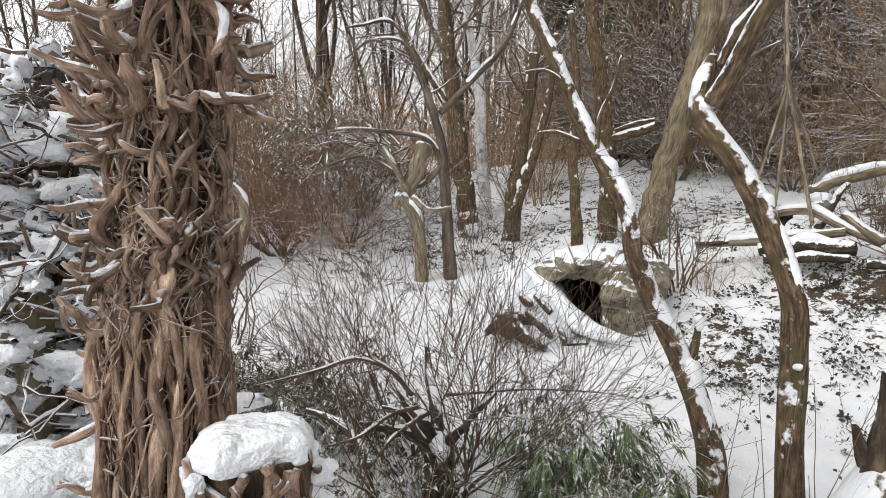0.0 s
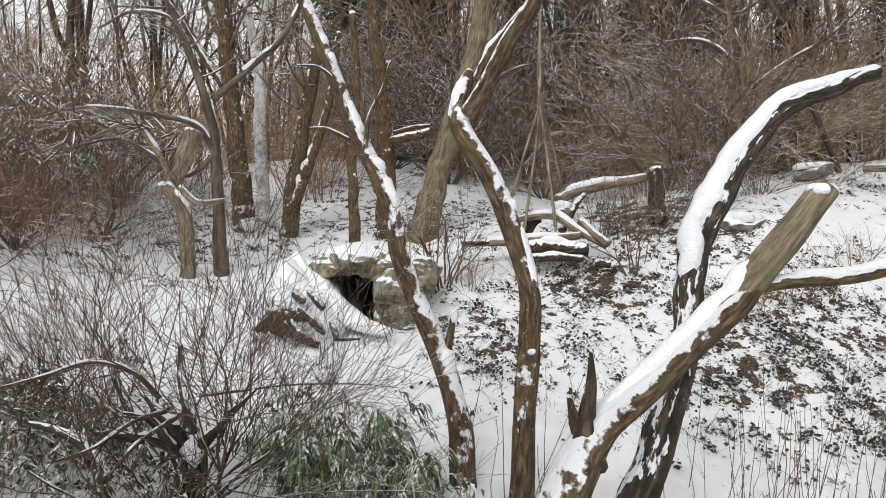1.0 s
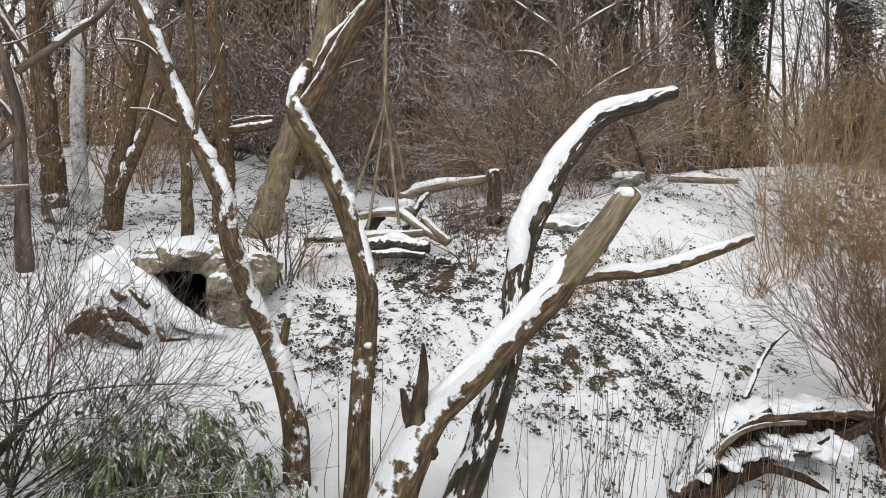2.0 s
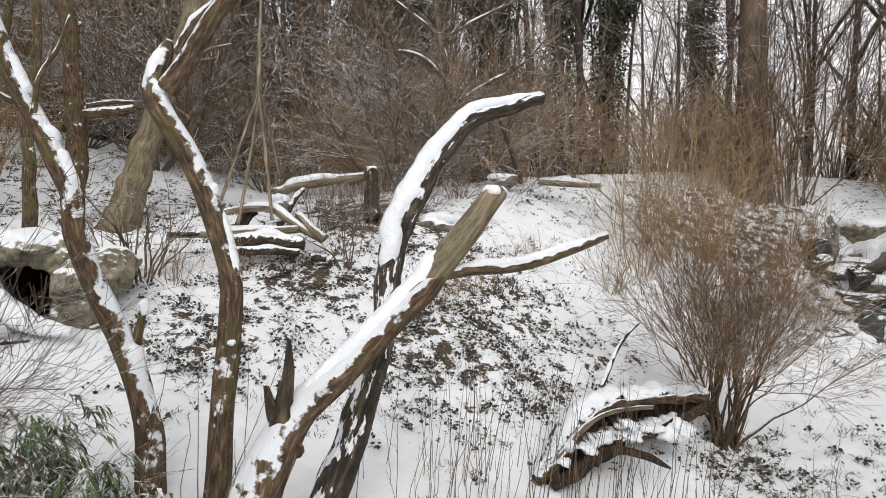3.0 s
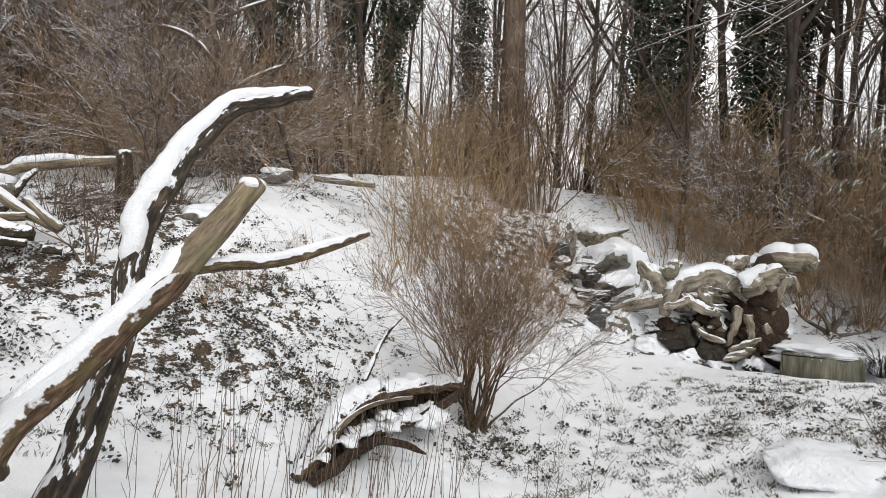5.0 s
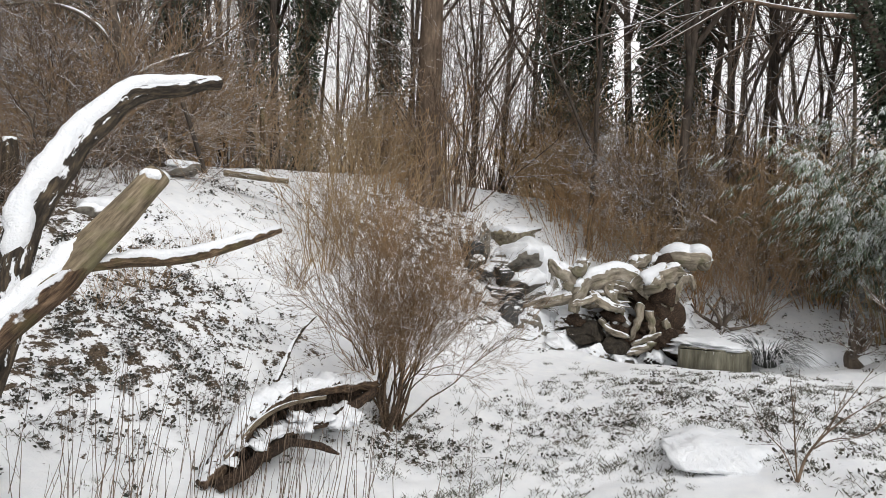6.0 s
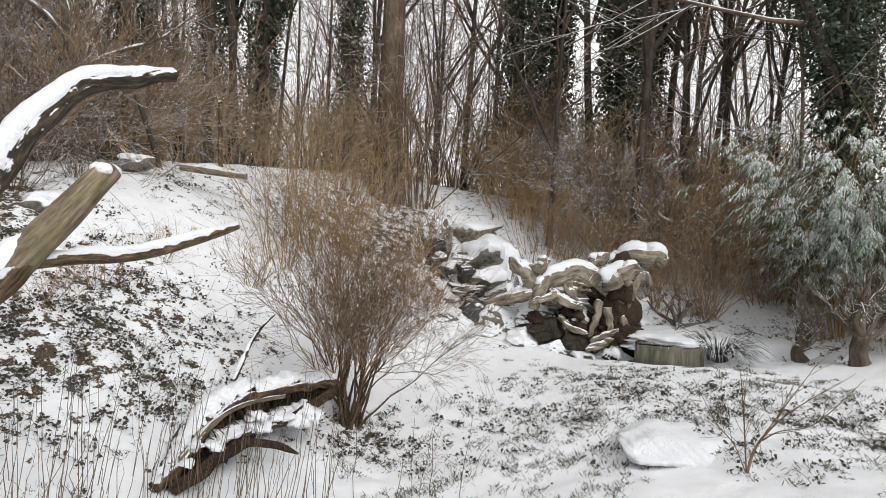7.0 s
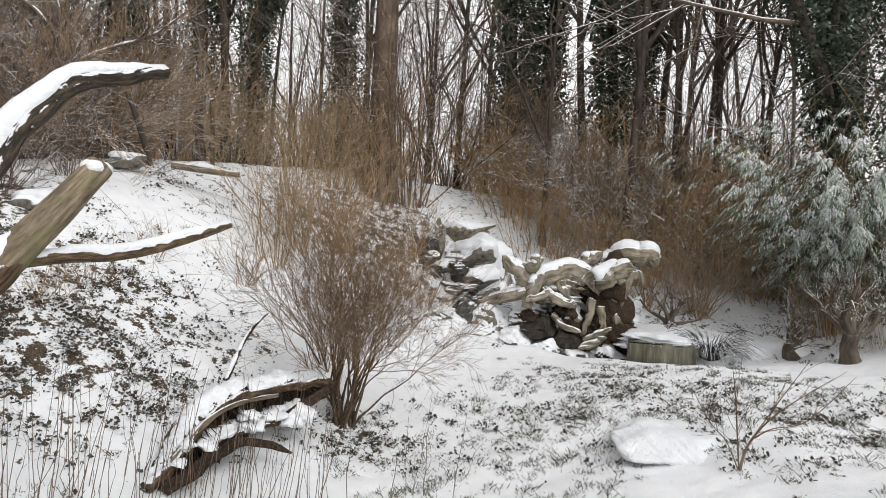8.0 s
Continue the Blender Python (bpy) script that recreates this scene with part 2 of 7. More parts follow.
class Geo:
    """Collects vertices and faces for one mesh."""

    def __init__(self):
        self.v, self.f, self.n, self.grain = [], [], 0, []

    def add(self, verts, faces, grain=None):
        verts = np.asarray(verts, float).reshape(-1, 3)
        self.v.append(verts)
        self.grain.append(verts if grain is None else np.asarray(grain, float).reshape(-1, 3))
        self.f.extend((np.asarray(faces) + self.n).tolist())
        self.n += len(verts)
        return self

    def mesh(self, name, smooth=True):
        me = bpy.data.meshes.new(name)
        me.from_pydata(np.concatenate(self.v).tolist(), [], self.f)
        if smooth:
            me.polygons.foreach_set("use_smooth", np.ones(len(me.polygons), bool))
        att = me.attributes.new("grain", "FLOAT_VECTOR", "POINT")
        att.data.foreach_set("vector", np.concatenate(self.grain if self.grain else self.v).ravel())
        me.update()
        return me


def unit(a):
    return a / np.maximum(np.linalg.norm(a, axis=-1, keepdims=True), 1e-9)


def tubes(geo, P, R, sides=3, swell=None):
    """Adds m tubes along the paths P (m, n, 3) with radii R (m, n)."""
    P, R = np.asarray(P, float), np.asarray(R, float)
    m, n, _ = P.shape
    T = unit(np.gradient(P, axis=1))
    main = unit(P[:, -1] - P[:, 0] + 1e-6)
    ref = np.where(np.abs(main[:, 2:3]) > 0.75, np.array([[1.0, 0.13, 0]]), np.array([[0.0, 0, 1.0]]))[:, None, :]
    A = unit(np.cross(T, np.broadcast_to(ref, T.shape)))
    B = np.cross(A, T)
    ang = np.arange(sides) * 2 * np.pi / sides
    ring = A[:, :, None, :] * np.cos(ang)[None, None, :, None] + B[:, :, None, :] * np.sin(ang)[None, None, :, None]
    rr = R[:, :, None, None] * (np.ones((1, 1, sides, 1)) if swell is None else swell[..., None])
    V = P[:, :, None, :] + ring * rr
    i, j, k = np.meshgrid(np.arange(m), np.arange(n - 1), np.arange(sides), indexing="ij")
    k2 = (k + 1) % sides
    base = i * n * sides
    F = np.stack([base + j * sides + k, base + (j + 1) * sides + k, base + (j + 1) * sides + k2, base + j * sides + k2], -1).reshape(-1, 4)
    along = np.concatenate([np.zeros((m, 1)), np.cumsum(np.linalg.norm(np.diff(P, axis=1), axis=2), 1)], 1)[:, :, None] + P[:, :1, :1]
    mean = R.mean(1)[:, None, None]
    turn = np.broadcast_to(ang[None, None], (m, n, sides))
    grain = np.stack([np.cos(turn) * mean + P[:, :1, 1:2], np.sin(turn) * mean + P[:, :1, 2:3], np.broadcast_to(along, (m, n, sides))], -1)
    geo.add(V, F, grain)
    return geo


def caps(geo, P, R, sides, swell):
    """Closes both ends of the last single tube."""
    start = geo.n - P.shape[1] * sides
    geo.f.append(list(range(start, start + sides)))
    geo.f.append(list(range(geo.n - 1, geo.n - sides - 1, -1)))


def spline(pts, n):
    """n points along a smooth curve through pts (any number of columns)."""
    p = np.asarray(pts, float)
    p = np.concatenate([[2 * p[0] - p[1]], p, [2 * p[-1] - p[-2]]])
    u = np.linspace(0, len(p) - 3 - 1e-6, n)
    i = u.astype(int)
    f = (u - i)[:, None]
    a, b, c, d = p[i], p[i + 1], p[i + 2], p[i + 3]
    return 0.5 * (2 * b + (c - a) * f + (2 * a - 5 * b + 4 * c - d) * f ** 2 + (3 * b - a - 3 * c + d) * f ** 3)


def wave(shape, seed, freq):
    """Smooth random values of about -1 to 1 over a grid, as a sum of sines."""
    r = np.random.default_rng(seed)
    g = np.meshgrid(*[np.linspace(0, 1, s, endpoint=False) for s in shape], indexing="ij")
    out = np.zeros(shape)
    for q in range(7):
        fr = [f * r.uniform(0.4, 1.6) for f in freq]
        out += np.sin(2 * np.pi * (sum(a * b for a, b in zip(fr, g)) + r.uniform())) / 2.6
    return out


def limb(geo, pts, radii, sides=14, rough=0.1, seed=0, step=0.05, cap=True):
    """A knotty limb through pts, with ridges along it. Returns its centre line and radii."""
    p = np.asarray(pts, float)
    length = np.linalg.norm(np.diff(p, axis=0), axis=1).sum()
    n = max(8, int(length / step))
    q = spline(np.concatenate([p, np.asarray(radii, float)[:, None]], 1), n)
    P, R = q[:, :3], np.maximum(q[:, 3], 0.002)
    P = P + np.stack([wave((n,), seed + k, (length * 1.2,)) for k in range(3)], 1) * R[:, None] * 0.06
    fine = np.random.default_rng(seed + 3).normal(0, rough * 0.5, (n + 8, sides))
    fine = sum(fine[q:q + n] for q in range(9)) / 9
    ridge = np.random.default_rng(seed).normal(0, 1, (1, sides)) * rough * 0.55
    lump = np.zeros((n, sides))
    turn, far = np.arange(sides)[None] / sides, np.linspace(0, length, n)[:, None]
    rr = np.random.default_rng(seed + 5)
    for q in range(9):
        lump += np.sin(2 * np.pi * (rr.uniform(0.3, 3.2) * far + rr.integers(-3, 4) * turn + rr.uniform())) / 3
    sw = 1 + ridge + rough * 0.5 * lump + fine
    tubes(geo, P[None], R[None], sides, sw[None])
    if cap:
        caps(geo, P[None], R[None], sides, sw)
    return P, R


def snow_on(geo, P, R, seed=0, cover=0.6, lift=0.5, size=0.85, sides=8, fade=9.0):
    """Lumpy snow lying along the top of a limb; gaps where the cover is thin or the limb is steep."""
    n = len(P)
    T = unit(np.gradient(P, axis=0))
    flat = np.sqrt(np.maximum(0, 1 - T[:, 2] ** 2))
    up = unit(np.array([0, 0, 1.0]) - T * T[:, 2:3])
    w = 0.5 + 0.5 * wave((n,), seed + 31, (max(2, n / 26),)) + 0.4 * wave((n,), seed + 32, (n / 8,))
    k = np.clip((w + cover - 0.75) * 2.2, 0, 1) * np.clip(flat * 3.0 - 0.2, 0, 1)
    ends = np.minimum(np.arange(n), np.arange(n)[::-1])
    k = k * np.clip(ends / 9.0, 0, 1) * np.clip(np.arange(n) / fade, 0, 1)
    rr = R * (0.2 + (size - 0.2) * k) * (1 + 0.07 * (wave((n,), seed + 35, (n / 14,)) + 0.5 * wave((n,), seed + 36, (n / 5,))) * k)
    C = P + up * (R * (0.15 + (lift + 0.1) * k))[:, None]
    sw = 1 + 0.05 * wave((n, sides), seed + 33, (n / 11, 2)) + np.random.default_rng(seed).normal(0, 0.022, (n, sides))
    tubes(geo, C[None], rr[None], sides, sw[None])


def grow(P, R, k, along, angle, ratio, wiggle, rise, n, r, thin=0.55, tip=0.25, droop=0.0):
    """Children of the paths P: k on each, starting between the fractions 'along', leaning out by 'angle' degrees, 'ratio' of the parent's length."""
    m, pn, _ = P.shape
    idx = np.repeat(np.arange(m), k)
    u = r.uniform(along[0], along[1], m * k)
    s = u * (pn - 1)
    i = np.minimum(s.astype(int), pn - 2)
    f = (s - i)[:, None]
    O = P[idx, i] * (1 - f) + P[idx, i + 1] * f
    D = unit(P[idx, i + 1] - P[idx, i])
    side = unit(np.cross(D, r.normal(0, 1, D.shape)))
    a = np.radians(r.uniform(angle[0], angle[1], m * k))[:, None]
    D = unit(D * np.cos(a) + side * np.sin(a))
    L = np.linalg.norm(np.diff(P, axis=1), axis=2).sum(1)[idx] * r.uniform(ratio[0], ratio[1], m * k) * (1.15 - 0.55 * u)
    R0 = (R[idx, i] * thin)
    path = [O]
    for j in range(n - 1):
        D = unit(D + r.normal(0, wiggle, D.shape) + np.array([0, 0, rise - droop * j]))
        path.append(path[-1] + D * (L / (n - 1))[:, None])
    Q = np.stack(path, 1)
    S = R0[:, None] * np.linspace(1, tip, n)[None]
    return Q, S


def part(name, geo, material, parent, label="", smooth=True):
    me = geo.mesh(name, smooth) if isinstance(geo, Geo) else geo
    if not me.materials:
        me.materials.append(material)
    ob = new(name, me)
    ob.parent = parent
    if label:
        ob["label"] = label
    return ob


def thing(name, at, label, category, group="", kind=""):
    ob = new(name)
    ob.empty_display_size = 0.2
    ob.location = at
    tagged(ob, label, category, group, kind)
    return ob


def placed(name, geo, material, label, category, group="", kind="", smooth=True):
    """A thing that is one mesh, built in place."""
    me = geo.mesh(name, smooth)
    me.materials.append(material)
    return tagged(new(name, me), label, category, group, kind)


def hang(parent):
    """Lets parts built in world places hang under a thing that stands elsewhere."""
    bpy.context.view_layer.update()
    for o in parent.children_recursive:
        if o.parent == parent:
            o.matrix_parent_inverse = parent.matrix_world.inverted()


# ---- the ground ----
MOUND_X = (-9, -4, 0, 3.5, 7, 10.5, 14, 18, 23)
MOUND_Y = (-8, -4, -1, 2, 5, 8, 12, 17)
# rise or dip of the soft mounds round each crossing of those lines
MOUNDS = np.array([
    (0.63, 0.09, 0.19, 0.12, 0.13, 0.46, 0.45, 0.16, 0.72),
    (0.18, -0.19, -0.13, -0, -0.34, -0.31, -1.12, -0.02, 0.81),
    (0.31, -0.22, 0.25, 0.25, -0.2, 1.21, -0.11, 0.5, 0.52),
    (0.45, -0.05, 0.05, -0.31, -1.24, -0.6, -1.05, 0.49, 0.48),
    (-0.1, 0.12, -0.01, -0.39, 0.61, 0.09, -0.04, 0.9, 0.15),
    (-0.25, 0.77, 0.22, 0.08, 0.94, 0.88, 0.8, 0.77, -0.31),
    (0.92, 0.77, -0.09, 0.98, -0, 0.28, 0.35, -0.19, -0.2),
    (0.84, 1.99, 1.33, 1.93, 0.67, 0.74, 0.62, 0.24, 0.02),
])


def smooth_step(a, b, x):
    u = np.clip((x - a) / (b - a), 0, 1)
    return u * u * (3 - 2 * u)


STREAM = np.array([(15.6, 2.6), (14.4, 0.6), (13.4, -1.6), (12.4, -3.6), (11.2, -6.0), (9.5, -10.0)])


def stream_distance(x, y):
    d = np.full(np.shape(x), 1e9)
    for (ax, ay), (bx, by) in zip(STREAM[:-1], STREAM[1:]):
        ex, ey = bx - ax, by - ay
        u = np.clip(((x - ax) * ex + (y - ay) * ey) / (ex * ex + ey * ey), 0, 1)
        d = np.minimum(d, np.hypot(x - ax - u * ex, y - ay - u * ey))
    return d


def ground_z(x, y, fine=True):
    x, y = np.asarray(x, float), np.asarray(y, float)
    z = 3.0 * smooth_step(9, 26, 0.75 * x + 0.66 * y)
    for j, my in enumerate(MOUND_Y):
        for i, mx in enumerate(MOUND_X):
            z = z + MOUNDS[j, i] * np.exp(-((x - mx) ** 2 + (y - my) ** 2) / 18.0)
    z = z - 0.75 * (1 - smooth_step(0.35, 1.15, stream_distance(x, y)))
    z = z - 0.8 * np.exp(-((x - 1.86) ** 2 + (y - 7.88) ** 2) / 0.2)  # hollow of the den
    if fine:
        z = z + 0.035 * np.sin(1.9 * x + 1.1 * np.sin(1.3 * y)) * np.sin(2.3 * y + 0.7 * np.sin(1.7 * x))
        z = z + 0.011 * np.exp(-((x - 6) ** 2 + (y - 4) ** 2) / 24) * np.sin(17.0 * x + 2.3 * np.sin(11.3 * y)) * np.sin(15.1 * y + 2.0 * np.sin(12.7 * x))
        z = z + 0.014 * np.sin(6.1 * x + 2.0 * np.sin(3.7 * y)) * np.sin(5.3 * y + 1.6 * np.sin(4.9 * x))
    return z


def gz(x, y):
    return float(ground_z(x, y))


# slopes where litter and bramble show through: x, y, reach, how bare
BARE = [
    (6.61, 4.56, 0.45, 0.17), (6.06, 4.10, 0.40, 0.17), (7.25, 4.23, 0.40, 0.17), (5.97, 4.47, 0.45, 0.18), (5.41, 5.21, 0.50, 0.18), (5.50, 4.74, 0.50, 0.18), (4.99, 4.73, 0.40, 0.18), (6.06, 5.24, 0.60, 0.17), (7.93, 4.07, 0.25, 0.20), (7.11, 2.29, 0.40, 0.15), (6.90, 1.80, 0.35, 0.14),
    (3.16, 6.24, 0.7, 0.15), (2.59, 5.83, 0.5, 0.13), (5.13, 5.16, 1.1, 0.17), (3.10, 6.44, 0.9, 0.16), (6.88, 5.37, 1.0, 0.17), (5.64, 5.20, 1.2, 0.17),
    (8.40, 0.24, 0.9, 0.13), (7.64, -2.68, 1.0, 0.13), (9.2, -0.6, 0.9, 0.12), (8.6, -1.6, 1.0, 0.12), (7.34, 2.29, 0.7, 0.16), (4.68, 6.98, 0.9, 0.2),
    (-0.89, 4.27, 0.8, 0.13), (-0.5, 3.5, 0.5, 0.12), (-1.5, 4.4, 0.8, 0.13), (-0.89, 10.94, 1.5, 0.12), (6.66, 8.18, 1.5, 0.22), (15.25, 1.92, 2.0, 0.08), (15.65, -3.31, 1.2, 0.13), (15.14, -4.12, 1.0, 0.12), (15.83, -5.08, 1.2, 0.14), (16.45, -2.56, 1.2, 0.15),
    (2.46, 12.56, 2.4, 0.13), (4.54, 10.69, 1.8, 0.15), (-0.30, 11.97, 1.8, 0.12), (14.42, 5.06, 2.5, 0.2), (10.34, 7.45, 1.2, 0.1),
]


def bare_at(x, y):
    b = np.zeros(np.shape(x))
    for bx, by, s, k in BARE:
        b = np.maximum(b, k * np.exp(-((x - bx) ** 2 + (y - by) ** 2) / (2 * s * s)))
    far = smooth_step(14, 22, np.hypot(x, y)) * 0.18
    return np.maximum(b, far)


def build_ground():
    a = np.radians(np.concatenate([np.arange(-60, 145, 0.5), np.arange(145, 300, 5)]))
    r = np.concatenate([[0.15], np.geomspace(0.5, 3.4, 40), np.geomspace(3.5, 13, 150), np.geomspace(13.4, 45, 55), np.geomspace(60, 3000, 14)])
    A, Rr = np.meshgrid(a, r, indexing="ij")
    X, Y = 0.3 + Rr * np.sin(A), -0.2 + Rr * np.cos(A)
    Z = ground_z(X, Y)
    na, nr = A.shape
    i, j = np.meshgrid(np.arange(na), np.arange(nr - 1), indexing="ij")
    i2 = (i + 1) % na
    F = np.stack([i * nr + j, i * nr + j + 1, i2 * nr + j + 1, i2 * nr + j], -1).reshape(-1, 4)
    g = Geo().add(np.stack([X, Y, Z], -1), F[:, ::-1])
    g.f.append([q * nr for q in range(na)])
    ob = placed("ground", g, GROUND, "snow-covered ground with leaf litter showing through", "ground", kind="structure")
    att = ob.data.attributes.new("bare", "FLOAT", "POINT")
    att.data.foreach_set("value", bare_at(X, Y).ravel())
    return ob


build_ground()


def small_leaves(geo, O, D, L, W, r):
    """Small leaves of two facets from O along D."""
    m = len(O)
    D = unit(D)
    S = unit(np.cross(D, r.normal(0, 1, (m, 3))))
    L, W = np.broadcast_to(L, m)[:, None], np.broadcast_to(W, m)[:, None]
    mid = O + D * L * 0.5
    V = np.stack([O, mid + S * W / 2, O + D * L, mid - S * W / 2 + np.cross(S, D) * W * 0.3], 1)
    b = (np.arange(m) * 4)[:, None]
    geo.add(V, np.concatenate([b + np.array([[0, 1, 2]]), b + np.array([[0, 2, 3]])]))


def leaves(geo, O, D, L, W, r, droop=0.3, fold=0.25):
    """Pointed, folded leaves from O along D."""
    m = len(O)
    D = unit(D)
    S = unit(np.cross(D, np.array([0, 0, 1.0]) + r.normal(0, 0.25, (m, 3))))
    N = np.cross(S, D)
    L, W = np.broadcast_to(L, m)[:, None], np.broadcast_to(W, m)[:, None]
    mid = O + D * L * 0.45
    tip = O + D * L + np.array([0, 0, -1.0]) * L * droop
    lift = N * W * fold
    V = np.stack([O, mid + S * W / 2 + lift, mid, mid - S * W / 2 + lift, tip], 1)
    b = (np.arange(m) * 5)[:, None]
    F = np.concatenate([b + np.array([[0, 1, 2]]), b + np.array([[0, 2, 3]]), b + np.array([[1, 4, 2]]), b + np.array([[2, 4, 3]])])
    geo.add(V, F)


def rock(geo, at, size, seed=0, rough=0.22, cuts=24, turn=0.0, fine=4, low=0.62, snow=None):
    """An angular boulder: a ball of many facets pressed flat on random planes and roughened."""
    bm = bmesh.new()
    bmesh.ops.create_icosphere(bm, subdivisions=fine, radius=1)
    v = np.array([q.co[:] for q in bm.verts])
    f = [[q.index for q in p.verts] for p in bm.faces]
    bm.free()
    r = np.random.default_rng(seed)
    for k in range(cuts):
        nrm = unit(r.normal(0, 1, 3))
        d = r.uniform(low, 0.95)
        over = v @ nrm - d
        v = v - np.outer(np.maximum(over, 0), nrm)
    for k, amp in ((2.1, 0.10), (4.7, 0.05), (11.0, 0.025)):
        w = r.normal(0, 1, (4, 3)) * k
        ph = r.uniform(0, 6.28, 4)
        v = v * (1 + rough / 0.22 * amp * np.sin(v @ w.T + ph).mean(1)[:, None] * 2)
    c, s = math.cos(radians(turn)), math.sin(radians(turn))
    if snow is not None:
        # a mantle of snow over the upper side, the rest drawn inside the stone
        edge = snow + 0.2 * np.sin(4 * v[:, 0] + seed) + 0.16 * np.sin(5 * v[:, 1] + 2.0 * seed) + 0.13 * np.sin(11 * v[:, 0] - 9 * v[:, 1]) + 0.09 * np.sin(19 * v[:, 1] + 17 * v[:, 0])
        k = np.clip((v[:, 2] - edge) / 0.2, 0, 1)[:, None]
        v = v * (0.9 + 0.14 * np.sqrt(k)) + k * np.array([0, 0, 0.10])
    v = v * np.asarray(size, float)
    v = v @ np.array([[c, s, 0], [-s, c, 0], [0, 0, 1]]) + np.asarray(at, float)
    geo.add(v, f)


def snow_lump(geo, at, size, seed=0, turn=0.0):
    """A soft pillow of snow, rounded under its edge."""
    n, m = 14, 36
    r = np.random.default_rng(seed)
    th = np.linspace(0, np.pi * 0.66, n)
    ph = np.arange(m) * 2 * np.pi / m
    out = 1 + 0.10 * sum(np.sin(k * ph + r.uniform(0, 6.3)) for k in (2, 3, 5, 9)) / 1.3
    X = np.abs(np.sin(th))[:, None] ** 0.8 * np.cos(ph) * out
    Y = np.abs(np.sin(th))[:, None] ** 0.8 * np.sin(ph) * out
    X, Y = X * (1 + 0.02 * wave((n, m), seed, (3, 4))), Y * (1 + 0.02 * wave((n, m), seed + 1, (3, 4)))
    Z = (np.sign(np.cos(th)) * np.abs(np.cos(th)) ** 0.8)[:, None] * (1 + 0.045 * wave((n, m), seed + 2, (2, 3)) + 0.08 * np.sin(3 * X + r.uniform(0, 6)) + 0.08 * np.sin(4 * Y + r.uniform(0, 6)))
    c, s = math.cos(radians(turn)), math.sin(radians(turn))
    V = np.stack([X, Y, Z], -1).reshape(-1, 3) * np.asarray(size, float)
    V = V @ np.array([[c, s, 0], [-s, c, 0], [0, 0, 1]]) + np.asarray(at, float)
    i, j = np.meshgrid(np.arange(n - 1), np.arange(m), indexing="ij")
    j2 = (j + 1) % m
    F = np.stack([i * m + j, (i + 1) * m + j, (i + 1) * m + j2, i * m + j2], -1).reshape(-1, 4)
    geo.add(V, F)


# ---- the two slender leaning trees ----
def slender_tree_a():
    base = 1.71, 3.87
    ob = thing("leaning_tree", (*base, gz(*base)), "slender leaning tree with furrowed brown bark and patchy snow", "tree", "slender trees")
    g, s = Geo(), Geo()
    P, R = limb(g, [(*base, gz(*base) - 0.1), (1.70, 3.92, -0.39), (1.71, 3.97, 0.06), (1.67, 4.04, 0.44), (1.58, 4.12, 0.76), (1.46, 4.21, 1.07), (1.35, 4.24, 1.43), (1.33, 4.29, 1.70), (1.22, 4.37, 2.02), (1.08, 4.50, 2.38), (0.98, 4.57, 2.70), (0.86, 4.63, 3.05), (0.74, 4.75, 3.49), (0.57, 4.86, 4.16)],
                [0.11, 0.095, 0.088, 0.08, 0.076, 0.07, 0.068, 0.062, 0.062, 0.058, 0.055, 0.05, 0.045, 0.03], 18, 0.10, 11, 0.035)
    snow_on(s, P, R, 3, 0.55, 0.26, 0.86, 9)
    own = part("trunk", g, BARK_BROWN, ob)
    part("snow_cap", s, SNOW, own, "patchy white snow on the bark")
    g, s = Geo(), Geo()
    P, R = limb(g, [(1.66, 4.09, 0.71), (1.68, 4.06, 0.85), (1.69, 4.03, 0.97)], [0.035, 0.028, 0.018], 8, 0.1, 12, 0.02)
    rock(s, (1.69, 4.03, 0.96), (0.035, 0.035, 0.06), 4, 0.1, 4)
    own = part("branch_stub", g, BARK_BROWN, ob)
    part("snow_cap", s, SNOW, own)
    g, s = Geo(), Geo()
    P, R = limb(g, [(1.07, 4.50, 2.25), (0.96, 4.52, 2.31), (0.88, 4.53, 2.34), (0.77, 4.54, 2.34)], [0.02, 0.016, 0.013, 0.008], 7, 0.08, 13, 0.03)
    snow_on(s, P, R, 5, 0.9, 0.6, 0.9, 6)
    own = part("side_branch", g, BARK_BROWN, ob)
    part("snow_cap", s, SNOW, own)
    g, s = Geo(), Geo()
    P, R = limb(g, [(1.02, 4.56, 2.62), (0.93, 4.54, 2.74), (0.82, 4.54, 2.80), (0.69, 4.55, 2.80)], [0.022, 0.018, 0.014, 0.008], 7, 0.08, 14, 0.03)
    snow_on(s, P, R, 6, 0.9, 0.6, 0.9, 6)
    own = part("side_branch", g, BARK_BROWN, ob)
    part("snow_cap", s, SNOW, own)
    g = Geo()
    P, R = limb(g, [(1.15, 4.38, 2.17), (1.18, 4.38, 2.41), (1.28, 4.36, 2.61), (1.34, 4.34, 2.83)], [0.02, 0.016, 0.013, 0.006], 7, 0.08, 15, 0.03)
    part("side_branch", g, BARK_BROWN, ob)
    hang(ob)


